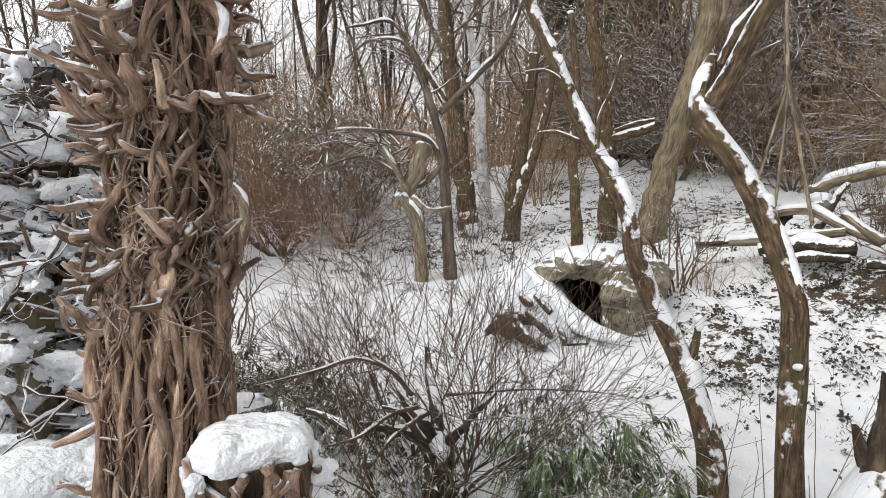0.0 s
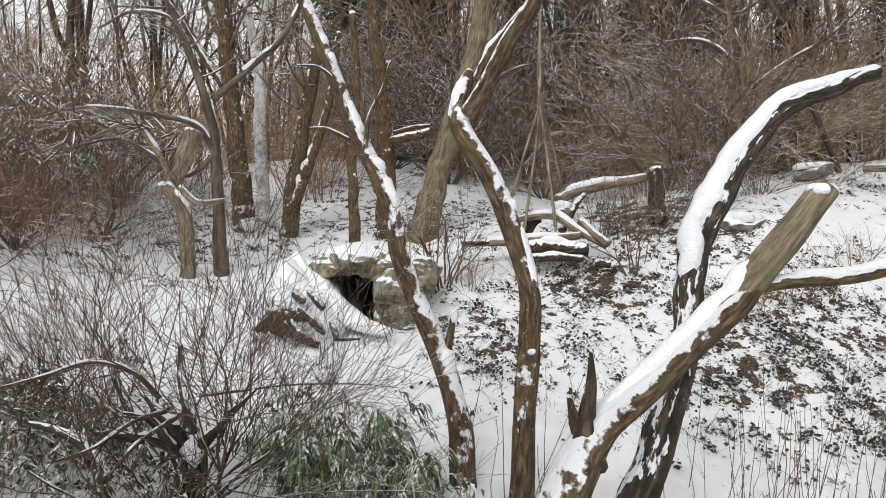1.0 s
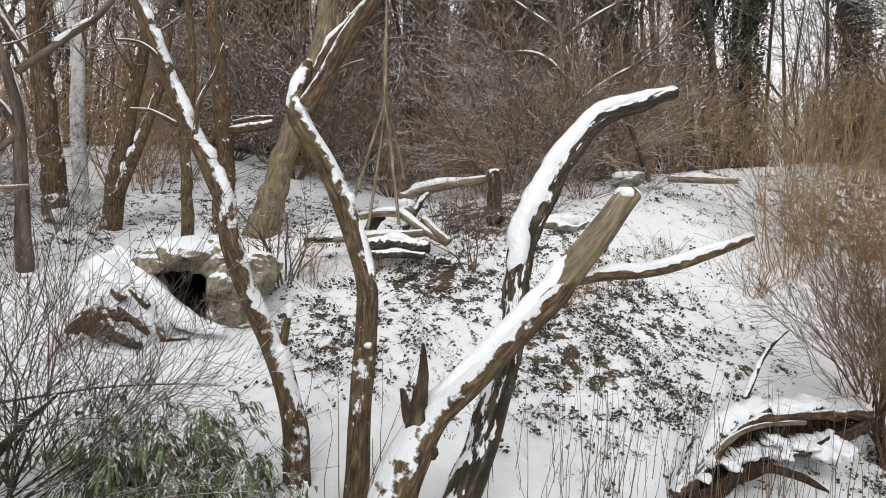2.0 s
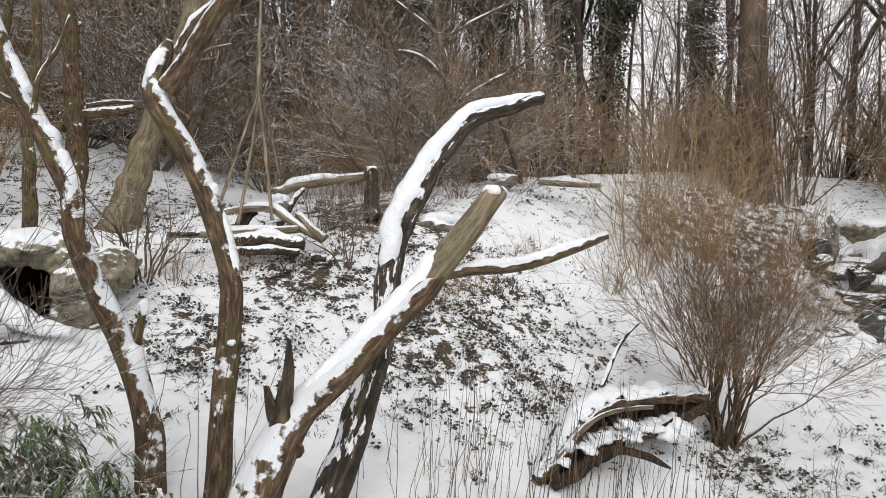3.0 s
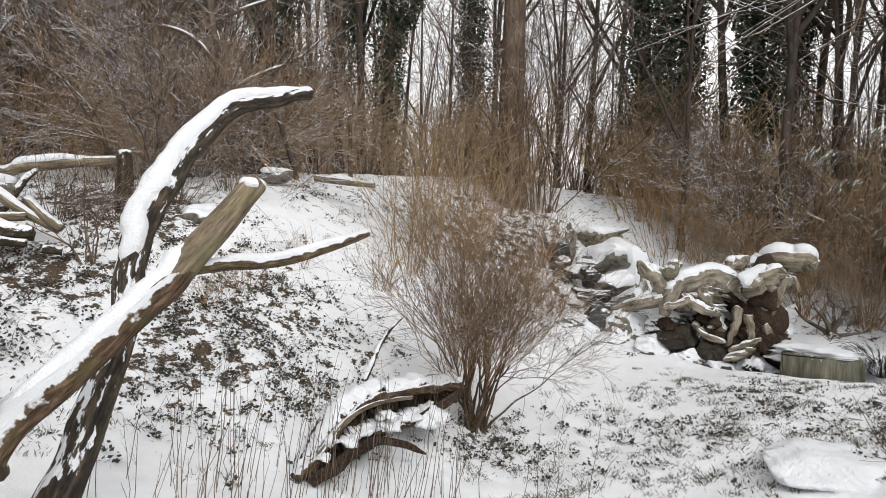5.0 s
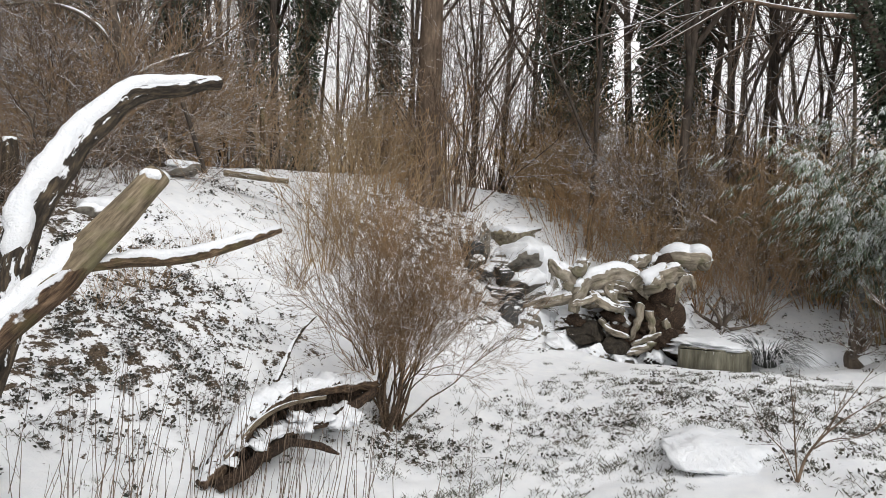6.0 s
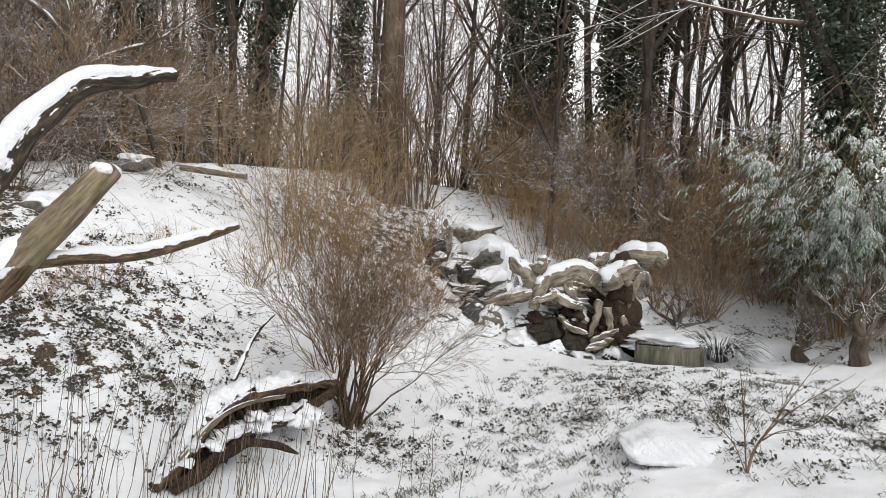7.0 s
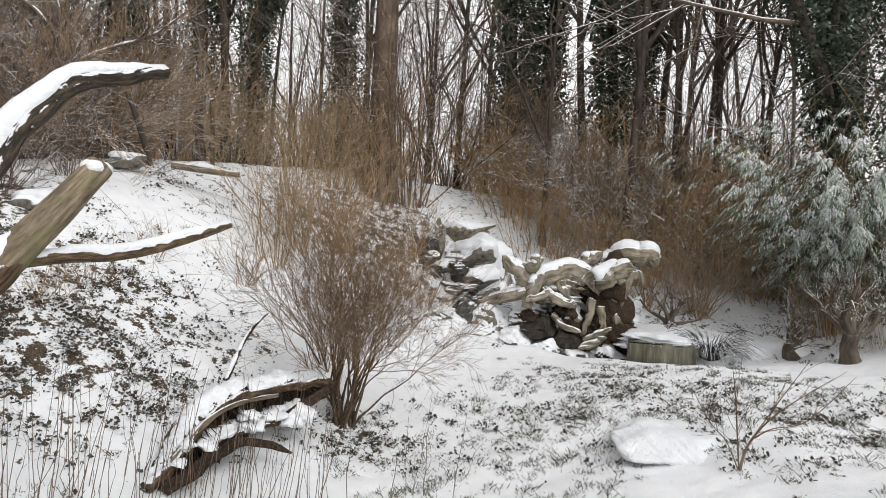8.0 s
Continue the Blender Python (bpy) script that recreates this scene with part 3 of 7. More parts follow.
def slender_tree_b():
    base = 1.99, 3.59
    ob = thing("bent_tree", (*base, gz(*base)), "slender brown bent tree with a snowy elbow and cut limb", "tree", "slender trees")
    g, s = Geo(), Geo()
    P, R = limb(g, [(*base, gz(*base) - 0.1), (1.99, 3.59, -0.26), (2.01, 3.58, 0.11), (2.05, 3.62, 0.44), (2.10, 3.65, 0.77), (2.11, 3.64, 1.08), (2.08, 3.71, 1.35), (2.00, 3.80, 1.70), (1.90, 3.90, 2.01), (1.79, 4.00, 2.24), (1.77, 4.06, 2.42), (1.84, 4.09, 2.63), (1.87, 4.07, 2.73)],
                [0.095, 0.085, 0.078, 0.075, 0.075, 0.072, 0.07, 0.07, 0.07, 0.072, 0.068, 0.055, 0.02], 18, 0.09, 21, 0.035)
    snow_on(s, P, R, 8, 0.6, 0.28, 0.88, 9)
    own = part("trunk", g, BARK_OLIVE, ob)
    part("snow_cap", s, SNOW, own, "patchy white snow on the elbow")
    g, s = Geo(), Geo()
    P, R = limb(g, [(1.82, 3.99, 2.37), (1.90, 3.90, 2.54), (1.98, 3.81, 2.72), (2.04, 3.73, 2.87), (2.13, 3.63, 3.03), (2.22, 3.53, 3.27)], [0.07, 0.06, 0.055, 0.052, 0.05, 0.048], 14, 0.10, 22, 0.035)
    part("limb", g, BARK_OLIVE, ob)
    g2 = Geo()
    P, R = limb(g2, [(1.91, 4.06, 2.64), (1.97, 4.01, 2.79), (2.06, 3.94, 2.93), (2.19, 3.82, 3.11)], [0.035, 0.035, 0.034, 0.032], 12, 0.08, 23, 0.03)
    snow_on(s, P, R, 9, 1.1, 0.55, 0.95)
    own = part("cut_limb", g2, BARK_OLIVE, ob)
    part("snow_cap", s, SNOW, own)
    g = Geo()
    limb(g, [(1.96, 3.82, 2.60), (2.04, 3.79, 2.65), (2.14, 3.74, 2.69)], [0.012, 0.01, 0.006], 6, 0.05, 24, 0.03)
    part("side_branch", g, TWIG_SNOWY, ob)
    g = Geo()
    rock(g, (2.07, 3.57, 0.74), (0.028, 0.028, 0.022), 6, 0.1, 4)
    part("snow_knob", g, SNOW, ob)
    hang(ob)


def sawn_tree():
    base = 1.81, 2.97
    ob = thing("sawn_tree", (*base, gz(*base)), "dark old tree with a sawn snowy limb and arching snow-laden stems", "tree")
    g, s = Geo(), Geo()
    P, R = limb(g, [(*base, gz(*base) - 0.1), (1.92, 2.97, -0.06), (2.04, 2.96, 0.22), (2.19, 2.93, 0.42), (2.42, 2.91, 0.59), (2.69, 2.84, 0.82), (2.94, 2.76, 1.07), (3.06, 2.73, 1.20)],
                [0.16, 0.14, 0.13, 0.105, 0.095, 0.092, 0.09, 0.075], 20, 0.08, 31, 0.035)
    bare = Geo()
    P2, R2 = limb(bare, [(2.87, 2.79, 1.00), (3.02, 2.75, 1.15), (3.15, 2.70, 1.30), (3.34, 2.65, 1.53), (3.52, 2.61, 1.75)], [0.085, 0.094, 0.094, 0.088, 0.082], 20, 0.07, 36, 0.035)
    part("sawn_end", bare, CUT_WOOD, ob, "bare weathered wood of the sawn end")
    P, R = np.concatenate([P[:-6], P2[8:]]), np.concatenate([R[:-6], R2[8:]])
    lower = slice(int(len(P) * 0.16), int(len(P) * 0.9))
    snow_on(s, P[lower], R[lower], 41, 1.5, 0.44, 0.64, 14, 26.0)
    own = part("main_limb", g, BARK_BROWN, ob)
    part("snow_cap", s, SNOW, own, "thick ridge of snow along the limb")
    g = Geo()
    snow_lump(g, np.array((3.50, 2.62, 1.74)), (0.095, 0.085, 0.045), 4)
    part("snow_cap", g, SNOW, ob)
    g = Geo()
    limb(g, [(2.12, 2.95, 0.18), (2.09, 2.93, 0.34), (2.07, 2.89, 0.54), (2.07, 2.86, 0.69), (2.06, 2.84, 0.87)], [0.085, 0.07, 0.045, 0.03, 0.008], 10, 0.2, 33, 0.03)
    limb(g, [(2.06, 2.95, 0.37), (2.00, 2.93, 0.49), (1.95, 2.90, 0.61)], [0.05, 0.03, 0.014], 8, 0.16, 34, 0.03)
    part("broken_spike", g, BARK_BLACK, ob)
    g, s = Geo(), Geo()
    P, R = limb(g, [(3.14, 2.72, 1.19), (3.34, 2.65, 1.21), (3.61, 2.58, 1.22), (3.92, 2.52, 1.27), (4.22, 2.43, 1.36), (4.51, 2.36, 1.46)], [0.05, 0.045, 0.042, 0.042, 0.04, 0.036], 14, 0.06, 35, 0.035)
    snow_on(s, P, R, 45, 2.0, 0.55, 0.84, 10)
    own = part("side_limb", g, BARK_OLIVE, ob)
    part("snow_cap", s, SNOW, own)
    g, s = Geo(), Geo()
    P, R = limb(g, [(2.57, 3.35, gz(2.57, 3.35) - 0.1), (2.64, 3.30, -0.31), (2.79, 3.26, 0.07), (2.95, 3.27, 0.47), (3.13, 3.32, 0.84), (3.24, 3.42, 1.20), (3.35, 3.46, 1.46), (3.56, 3.48, 1.80), (3.85, 3.48, 2.16), (4.22, 3.47, 2.47), (4.62, 3.40, 2.62), (4.94, 3.32, 2.74)],
                [0.14, 0.13, 0.12, 0.11, 0.10, 0.105, 0.11, 0.105, 0.095, 0.085, 0.072, 0.062], 18, 0.09, 37, 0.035)
    snow_on(s, P[int(len(P) * 0.30):], R[int(len(P) * 0.30):], 47, 2.0, 0.42, 0.84, 14, 30.0)
    own = part("arching_stem", g, BARK_MOTTLED, ob)
    part("snow_cap", s, SNOW, own, "thick snow on the arching stem")
    hang(ob)


slender_tree_a()
slender_tree_b()
sawn_tree()


# ---- the cave of boulders in the slope ----
def cave():
    foot = np.array((1.71, 7.15, 0.46))
    back = unit(np.array((foot[0] - 0.08, foot[1] + 0.02, 0.0)))
    right = np.array((back[1], -back[0], 0.0))
    ob = thing("rock_den", (foot[0], foot[1], gz(foot[0], foot[1])), "pale rock outcrop with a dark den opening, capped with snow", "rock")
    n = 110
    u, v = np.meshgrid(np.linspace(-0.56, 0.74, n), np.linspace(-0.15, 1.6, n), indexing="ij")
    top = 0.98 - 0.35 * np.abs(u / 0.8) ** 3 + 0.04 * np.sin(7 * u)
    z = np.minimum(v, 1) * top
    # the rock face: leaning, with a jutting boulder, a lintel and broken facets
    y = 0.1 * z + 0.7 * np.abs((u - 0.08) / 0.68) ** 5 + 1.5 * np.maximum(v - 1, 0)
    y -= 0.30 * np.exp(-((u - 0.40) / 0.30) ** 2 - ((z - 0.45) / 0.42) ** 4)
    y -= 0.20 * np.exp(-((u + 0.05) / 0.45) ** 4 - ((z - 0.84) / 0.13) ** 2)
    for fx, fz, ph, amp in ((9.1, 5.3, 0.4, 0.07), (5.7, -11.2, 2.1, 0.06), (17.0, 13.0, 1.1, 0.03), (-8.3, 21.0, 3.0, 0.018), (31.0, -25.0, 0.2, 0.008)):
        y -= amp * np.abs(np.sin(fx * u + fz * z + ph))
    # the opening: a slanting left side, a ragged top and a steep right jamb
    rag = 0.02 * np.sin(23 * z + 1.0) + 0.015 * np.sin(41 * u)
    left = (u + 0.43) * 0.90 + (z - 0.75) * 0.44
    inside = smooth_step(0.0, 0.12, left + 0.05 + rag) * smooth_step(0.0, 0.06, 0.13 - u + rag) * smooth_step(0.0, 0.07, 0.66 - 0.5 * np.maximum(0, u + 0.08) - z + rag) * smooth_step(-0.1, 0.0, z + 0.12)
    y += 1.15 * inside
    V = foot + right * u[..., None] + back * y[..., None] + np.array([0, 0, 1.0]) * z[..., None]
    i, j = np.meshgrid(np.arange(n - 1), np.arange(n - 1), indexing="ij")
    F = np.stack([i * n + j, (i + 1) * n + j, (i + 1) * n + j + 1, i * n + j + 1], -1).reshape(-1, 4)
    # faces inside the opening get the dark tone, painting in its shade
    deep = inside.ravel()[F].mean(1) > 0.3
    part("outcrop", Geo().add(V, F[~deep]), ROCK, ob, "pale lichen-stained rock face")
    part("den_interior", Geo().add(V, F[deep]), SHADED_EARTH, ob, "earth inside the den, coloured dark as shade")
    for pos, size, seed, turn, mat, name in [
        ((2.59, 7.47, 1.09), (0.28, 0.3, 0.24), 12, 20, ROCK, "boulder"),
        ((1.71, 7.09, 0.47), (0.2, 0.12, 0.04), 21, 0, ROT_WOOD, "threshold"),
        ((2.12, 6.88, 0.50), (0.1, 0.1, 0.06), 22, 0, ROCK, "boulder"),
        ((1.64, 6.98, 1.31), (0.22, 0.22, 0.09), 24, 10, ROCK, "lintel"),
        ((1.27, 7.32, 1.18), (0.13, 0.25, 0.15), 25, 30, ROCK, "boulder"),
        ((1.95, 6.71, 0.95), (0.21, 0.28, 0.26), 23, 20, ROCK, "boulder"),
        ((2.17, 6.95, 1.08), (0.20, 0.30, 0.23), 26, 50, ROCK, "boulder"),
        ((2.04, 6.95, 1.22), (0.23, 0.30, 0.13), 27, 0, ROCK, "boulder"),
    ]:
        g = Geo()
        rock(g, pos, np.array(size) * 1.02, seed, 0.3, 18, turn, 5, 0.5)
        part(name, g, mat, ob, smooth=False)
    for pos, size, seed in [((1.79, 7.49, 1.42), (0.52, 0.42, 0.14), 3), ((2.03, 7.01, 1.26), (0.2, 0.2, 0.07), 5), ((1.37, 7.47, 1.28), (0.2, 0.3, 0.10), 6), ((1.03, 7.17, 0.69), (0.36, 0.4, 0.42), 7), ((0.83, 7.74, 0.78), (0.5, 0.5, 0.4), 11), ((1.26, 7.03, 0.52), (0.26, 0.26, 0.2), 13)]:
        g = Geo()
        snow_lump(g, np.array(pos) - np.array([0, 0, size[2] * 0.4]), size, seed, 20)
        part("snow_cap", g, SNOW, ob)
    # the slope of snow that runs down over the left jamb
    for line, rad, seed in [([(0.94, 7.70, 1.29), (1.08, 7.44, 1.10), (1.25, 7.11, 0.86), (1.44, 6.83, 0.67), (1.64, 6.60, 0.56), (1.84, 6.48, 0.51)], [0.15, 0.15, 0.14, 0.12, 0.08, 0.04], 14),
                            ([(0.82, 7.53, 1.21), (0.95, 7.27, 0.91), (1.13, 6.94, 0.67), (1.31, 6.66, 0.49)], [0.18, 0.2, 0.17, 0.1], 16),
                            ([(0.64, 7.27, 1.02), (0.80, 7.00, 0.76), (1.02, 6.77, 0.54), (1.23, 6.58, 0.45)], [0.15, 0.2, 0.16, 0.08], 18)]:
        g = Geo()
        limb(g, line, rad, 22, 0.16, seed, 0.03)
        part("snow_slope", g, SNOW, ob)
    hang(ob)


cave()


# ---- shrubs ----
def shrub_geo(r, height, stems, spread, lean=(3, 30), thick=0.008, twigs=5, wiggle=0.10, n=7, rise=0.05, foot=0.12, twig_ratio=(0.25, 0.5)):
    a = r.uniform(0, 2 * np.pi, stems)
    q = r.uniform(0, 1, stems) ** 0.7
    O = np.stack([np.cos(a) * foot * q, np.sin(a) * foot * q, np.full(stems, -0.03)], 1)
    t = np.radians(lean[0] + (lean[1] - lean[0]) * q * r.uniform(0.6, 1.2, stems)) * spread
    D = np.stack([np.cos(a) * np.sin(t), np.sin(a) * np.sin(t), np.cos(t)], 1)
    L = height * r.uniform(0.6, 1.08, stems)
    path = [O]
    for j in range(n - 1):
        D = unit(D + r.normal(0, wiggle, D.shape) + np.array([0, 0, rise]))
        path.append(path[-1] + D * (L / (n - 1))[:, None])
    P = np.stack(path, 1)
    R = thick * r.uniform(0.6, 1.3, stems)[:, None] * np.linspace(1, 0.28, n)[None]
    Q, S = grow(P, R, twigs, (0.25, 0.97), (18, 60), twig_ratio, wiggle * 1.2, rise, 3, r, 0.6)
    return P, R, Q, S


def shrub(name, at, label, height, stems, material, seed, spread=1.0, group="", single=False, fine=2, slim=0.0, **kw):
    r = np.random.default_rng(seed)
    ob = thing(name, (*at, gz(*at)), label, "shrub", group)
    P, R, Q, S = shrub_geo(r, height, stems, spread, **kw)
    g = tubes(Geo(), Q, S, 3)
    if single:
        for k in range(len(P)):
            part("stem", tubes(Geo(), P[k:k + 1], R[k:k + 1], 5), material, ob)
    else:
        tagged(part("stem_clump", tubes(Geo(), P, R, 4), material, ob), kind="stuff")
    U, V = grow(Q, S, fine, (0.25, 1.0), (15, 50), (0.4, 0.8), 0.12, 0.04, 2, r, 0.8, 0.5)
    V = np.maximum(V, slim)
    tagged(part("crown", tubes(g, U, V, 3), material, ob), kind="stuff")
    return ob


def forked_shrub(name, at, label, height, stems, material, bark, seed, lean, forks, spread, rise, reach=(1.2, 2.4), thick=0.0065, start=0.35, slim=0.0):
    """A shrub of short thick stems that fork into long shoots and fine twigs."""
    r = np.random.default_rng(seed)
    ob = thing(name, (*at, gz(*at)), label, "shrub")
    P, R, Q, S = shrub_geo(r, height * 0.4, stems, 1.0, lean=lean, thick=height * thick, twigs=1, wiggle=0.16, foot=0.05 * height, rise=rise)
    for k in range(stems):
        part("stem", tubes(Geo(), P[k:k + 1], R[k:k + 1] + 0.002, 7), bark, ob)
    Q, S = grow(P, R, forks[0], (start, 1.0), spread, reach, 0.17, rise, 6, r, 0.55, 0.3)
    for k in range(len(Q)):
        part("shoot", tubes(Geo(), Q[k:k + 1], S[k:k + 1], 4), material, ob)
    U, V = grow(Q, S, forks[1], (0.15, 1.0), (15, 65), (0.3, 0.65), 0.2, rise, 4, r, 0.6, 0.4)
    X, Y = grow(U, V, forks[2], (0.2, 1.0), (15, 50), (0.35, 0.7), 0.1, rise, 2, r, 0.75, 0.5)
    g = tubes(Geo(), U, np.maximum(V, slim), 3)
    tagged(part("crown", tubes(g, X, np.maximum(Y, max(slim, min(height, 3.0) * 0.0006)), 3), material, ob), kind="stuff")
    return ob


WILLOW = forked_shrub("goat_willow_shrub", (-0.06, 3.48), "bare many-stemmed shrub with fine brown twigs", 2.3, 11, TWIG_WILLOW, BARK_BLACK, 101, (15, 62), (7, 7, 5), (8, 50), 0.09)
forked_shrub("goat_willow_shrub", (-1.00, 4.76), "smaller bare shrub with dark red-brown twigs", 1.3, 9, TWIG_WILLOW, BARK_BLACK, 103, (15, 55), (5, 5, 3), (8, 45), 0.08)
forked_shrub("upright_shrub", (7.43, 2.60), "leafless upright shrub with dense straw-brown twigs", 3.1, 34, TWIG_UPRIGHT, BARK_UPRIGHT, 102, (1, 17), (5, 7, 5), (8, 42), 0.08, thick=0.0058, start=0.7)
forked_shrub("spreading_shrub", (-2.60, 9.82), "wide-branched bare shrub with red-brown snowy twigs", 3.6, 9, TWIG_RED, BARK_GREY, 121, (25, 75), (6, 6, 4), (10, 60), 0.03, slim=0.0045)
forked_shrub("spreading_shrub", (-1.74, 11.23), "wide-branched bare shrub with snow-lined twigs", 3.8, 8, TWIG_SNOWY, BARK_GREY, 122, (25, 75), (6, 6, 4), (10, 60), 0.03, slim=0.0045)
forked_shrub("spreading_shrub", (-3.16, 12.89), "wide-branched bare shrub with red-brown snowy twigs", 3.6, 9, TWIG_RED, BARK_GREY, 123, (25, 75), (6, 6, 4), (10, 60), 0.03, slim=0.0045)
SNOW_LINED = forked_shrub("spreading_shrub", (8.72, 10.26), "wide-branched bare shrub with snow-lined twigs", 4.2, 9, TWIG_SNOWY, BARK_GREY, 124, (25, 75), (6, 6, 4), (10, 60), 0.03, slim=0.0045)
forked_shrub("spreading_shrub", (10.46, 9.46), "wide-branched bare brown shrub at the wood edge", 4.2, 9, TWIG_BROWN, BARK_GREY, 125, (25, 75), (6, 6, 4), (10, 60), 0.03, slim=0.0045)
forked_shrub("spreading_shrub", (8.44, 9.44), "wide-branched bare brown shrub at the wood edge", 3.6, 9, TWIG_BROWN, BARK_GREY, 126, (25, 75), (6, 6, 4), (10, 60), 0.03, slim=0.0045)


def snowy_sprays():
    """Low side branches of the near shrub, lined with snow."""
    ob = thing("low_side_branch", (-0.19, 3.37, 0.73), "low snow-lined side branch of the bare shrub", "branch")
    r = np.random.default_rng(104)
    tw = Geo()
    for k, (pts, rad) in enumerate([([(-0.16, 3.37, 0.70), (-0.27, 3.31, 0.85), (-0.44, 3.24, 0.93), (-0.62, 3.10, 0.90), (-0.93, 2.91, 0.86)], [0.014, 0.012, 0.010, 0.007, 0.003]),
                                    ([(-0.13, 3.37, 0.63), (-0.27, 3.26, 0.62), (-0.41, 3.14, 0.55), (-0.56, 3.01, 0.54)], [0.014, 0.012, 0.009, 0.004]),
                                    ([(0.03, 3.38, 0.69), (0.25, 3.42, 0.69), (0.54, 3.45, 0.69), (0.90, 3.49, 0.65), (1.13, 3.53, 0.60)], [0.010, 0.008, 0.006, 0.004, 0.002]),
                                    ([(-0.07, 3.38, 0.60), (-0.24, 3.16, 0.54), (-0.34, 3.05, 0.44)], [0.014, 0.012, 0.005])]):
        g, s = Geo(), Geo()
        P, R = limb(g, pts, rad, 8, 0.1, 105 + k, 0.03)
        own = part("limb", g, TWIG_WILLOW, ob)
        if k != 2:
            snow_on(s, P, R, 110 + k, 0.9, 0.6, 0.9, 7)
            part("snow_cap", s, SNOW, own)
        Q, S = grow(P[None], R[None], 14, (0.2, 1), (20, 60), (0.15, 0.4), 0.14, 0.06, 5, r, 0.6)
        tubes(tw, Q, np.maximum(S, 0.0015), 3)
        U, V = grow(Q, S, 3, (0.2, 1), (20, 50), (0.3, 0.6), 0.12, 0.05, 3, r, 0.7)
        tubes(tw, U, np.maximum(V, 0.0012), 3)
    tagged(part("crown", tw, TWIG_WILLOW, ob), kind="stuff")
    hang(ob)


snowy_sprays()


def willow_butt():
    """The old butt of the near shrub, with its low knotty boughs and the snow caught in them."""
    for k, (pts, rad) in enumerate([
        ([(-0.05, 3.53, -0.13), (-0.04, 3.53, 0.17), (-0.03, 3.53, 0.36), (-0.02, 3.54, 0.45)], [0.1, 0.075, 0.08, 0.05]),
        ([(-0.02, 3.53, 0.36), (-0.09, 3.50, 0.48), (-0.17, 3.50, 0.58), (-0.24, 3.55, 0.68)], [0.045, 0.035, 0.028, 0.016]),
        ([(-0.02, 3.54, 0.37), (-0.03, 3.58, 0.56), (-0.07, 3.65, 0.74), (-0.08, 3.71, 0.92)], [0.04, 0.032, 0.025, 0.012]),
        ([(-0.00, 3.51, 0.36), (0.08, 3.44, 0.46), (0.17, 3.41, 0.57), (0.31, 3.41, 0.69)], [0.04, 0.03, 0.022, 0.01]),
        ([(-0.06, 3.52, 0.36), (-0.18, 3.48, 0.45), (-0.31, 3.41, 0.51), (-0.45, 3.36, 0.56)], [0.035, 0.028, 0.02, 0.01]),
        ([(-0.07, 3.49, 0.28), (-0.12, 3.40, 0.44), (-0.20, 3.33, 0.60), (-0.31, 3.26, 0.67)], [0.03, 0.022, 0.016, 0.008]),
        ([(-0.40, 3.34, 0.32), (-0.49, 3.42, 0.46), (-0.62, 3.47, 0.55), (-0.78, 3.53, 0.60)], [0.035, 0.028, 0.022, 0.014]),
    ]):
        g, s = Geo(), Geo()
        P, R = limb(g, pts, rad, 12, 0.2, 131 + k, 0.02)
        own = part("butt" if k == 0 else "bough", g, BARK_BLACK, WILLOW)
        own.matrix_parent_inverse = Matrix.Translation(WILLOW.location).inverted()
        snow_on(s, P, R, 141 + k, 0.85, 0.5, 0.8, 9)
        part("snow_cap", s, SNOW, own)
    s = Geo()
    rock(s, (-0.01, 3.44, 0.37), (0.05, 0.05, 0.07), 150, 0.5, 0, 0, 3)
    part("snow_clot", s, SNOW, WILLOW).matrix_parent_inverse = Matrix.Translation(WILLOW.location).inverted()


willow_butt()


# ---- the wood behind ----
def bare_tree(seed, height, radius, clear=0.3, limbs=14, lean=0.03, fork=0, spread=(30, 75)):
    """A bare tree: a wandering trunk, leaders where it forks, limbs, branches and twigs."""
    r = np.random.default_rng(seed)
    n = 14
    z = np.linspace(0, 1, n)
    off = np.cumsum(np.cumsum(r.normal(0, lean, (n, 2)), 0), 0) * height / 40
    P = np.concatenate([off, (z * height)[:, None]], 1)[None]
    P[0, 0, 2] = -0.3
    R = (radius * (1 - 0.8 * z) * (1 + 0.5 * np.exp(-z * 25)))[None]
    trunk = tubes(Geo(), P, R, 10)
    Q, S = grow(P, R, limbs, (clear, 0.98), spread, (0.2, 0.42), 0.2, 0.05, 6, r, 0.5)
    if fork:
        A, B = grow(P, R, fork, (0.16, 0.5), (14, 36), (0.55, 0.85), 0.11, 0.07, 10, r, 0.72, 0.3)
        tubes(trunk, A, B, 8)
        Q2, S2 = grow(A, B, 7, (0.2, 1.0), (22, 65), (0.25, 0.5), 0.2, 0.05, 6, r, 0.5)
        Q, S = np.concatenate([Q, Q2]), np.concatenate([S, S2])
    S = np.maximum(S, 0.009)
    U, V = grow(Q, S, 4, (0.2, 0.97), (25, 70), (0.35, 0.7), 0.2, 0.02, 4, r, 0.6)
    V = np.maximum(V, 0.0085)
    X, Y = grow(U, V, 3, (0.2, 0.98), (25, 65), (0.45, 0.85), 0.16, 0.0, 2, r, 0.8, 0.6)
    Y = np.maximum(Y, 0.0075)
    crown = tubes(Geo(), Q, S, 4)
    tubes(crown, U, V, 3)
    tubes(crown, X, Y, 3)
    return trunk, crown, (P, R, A, B) if fork else (P, R, None, None)


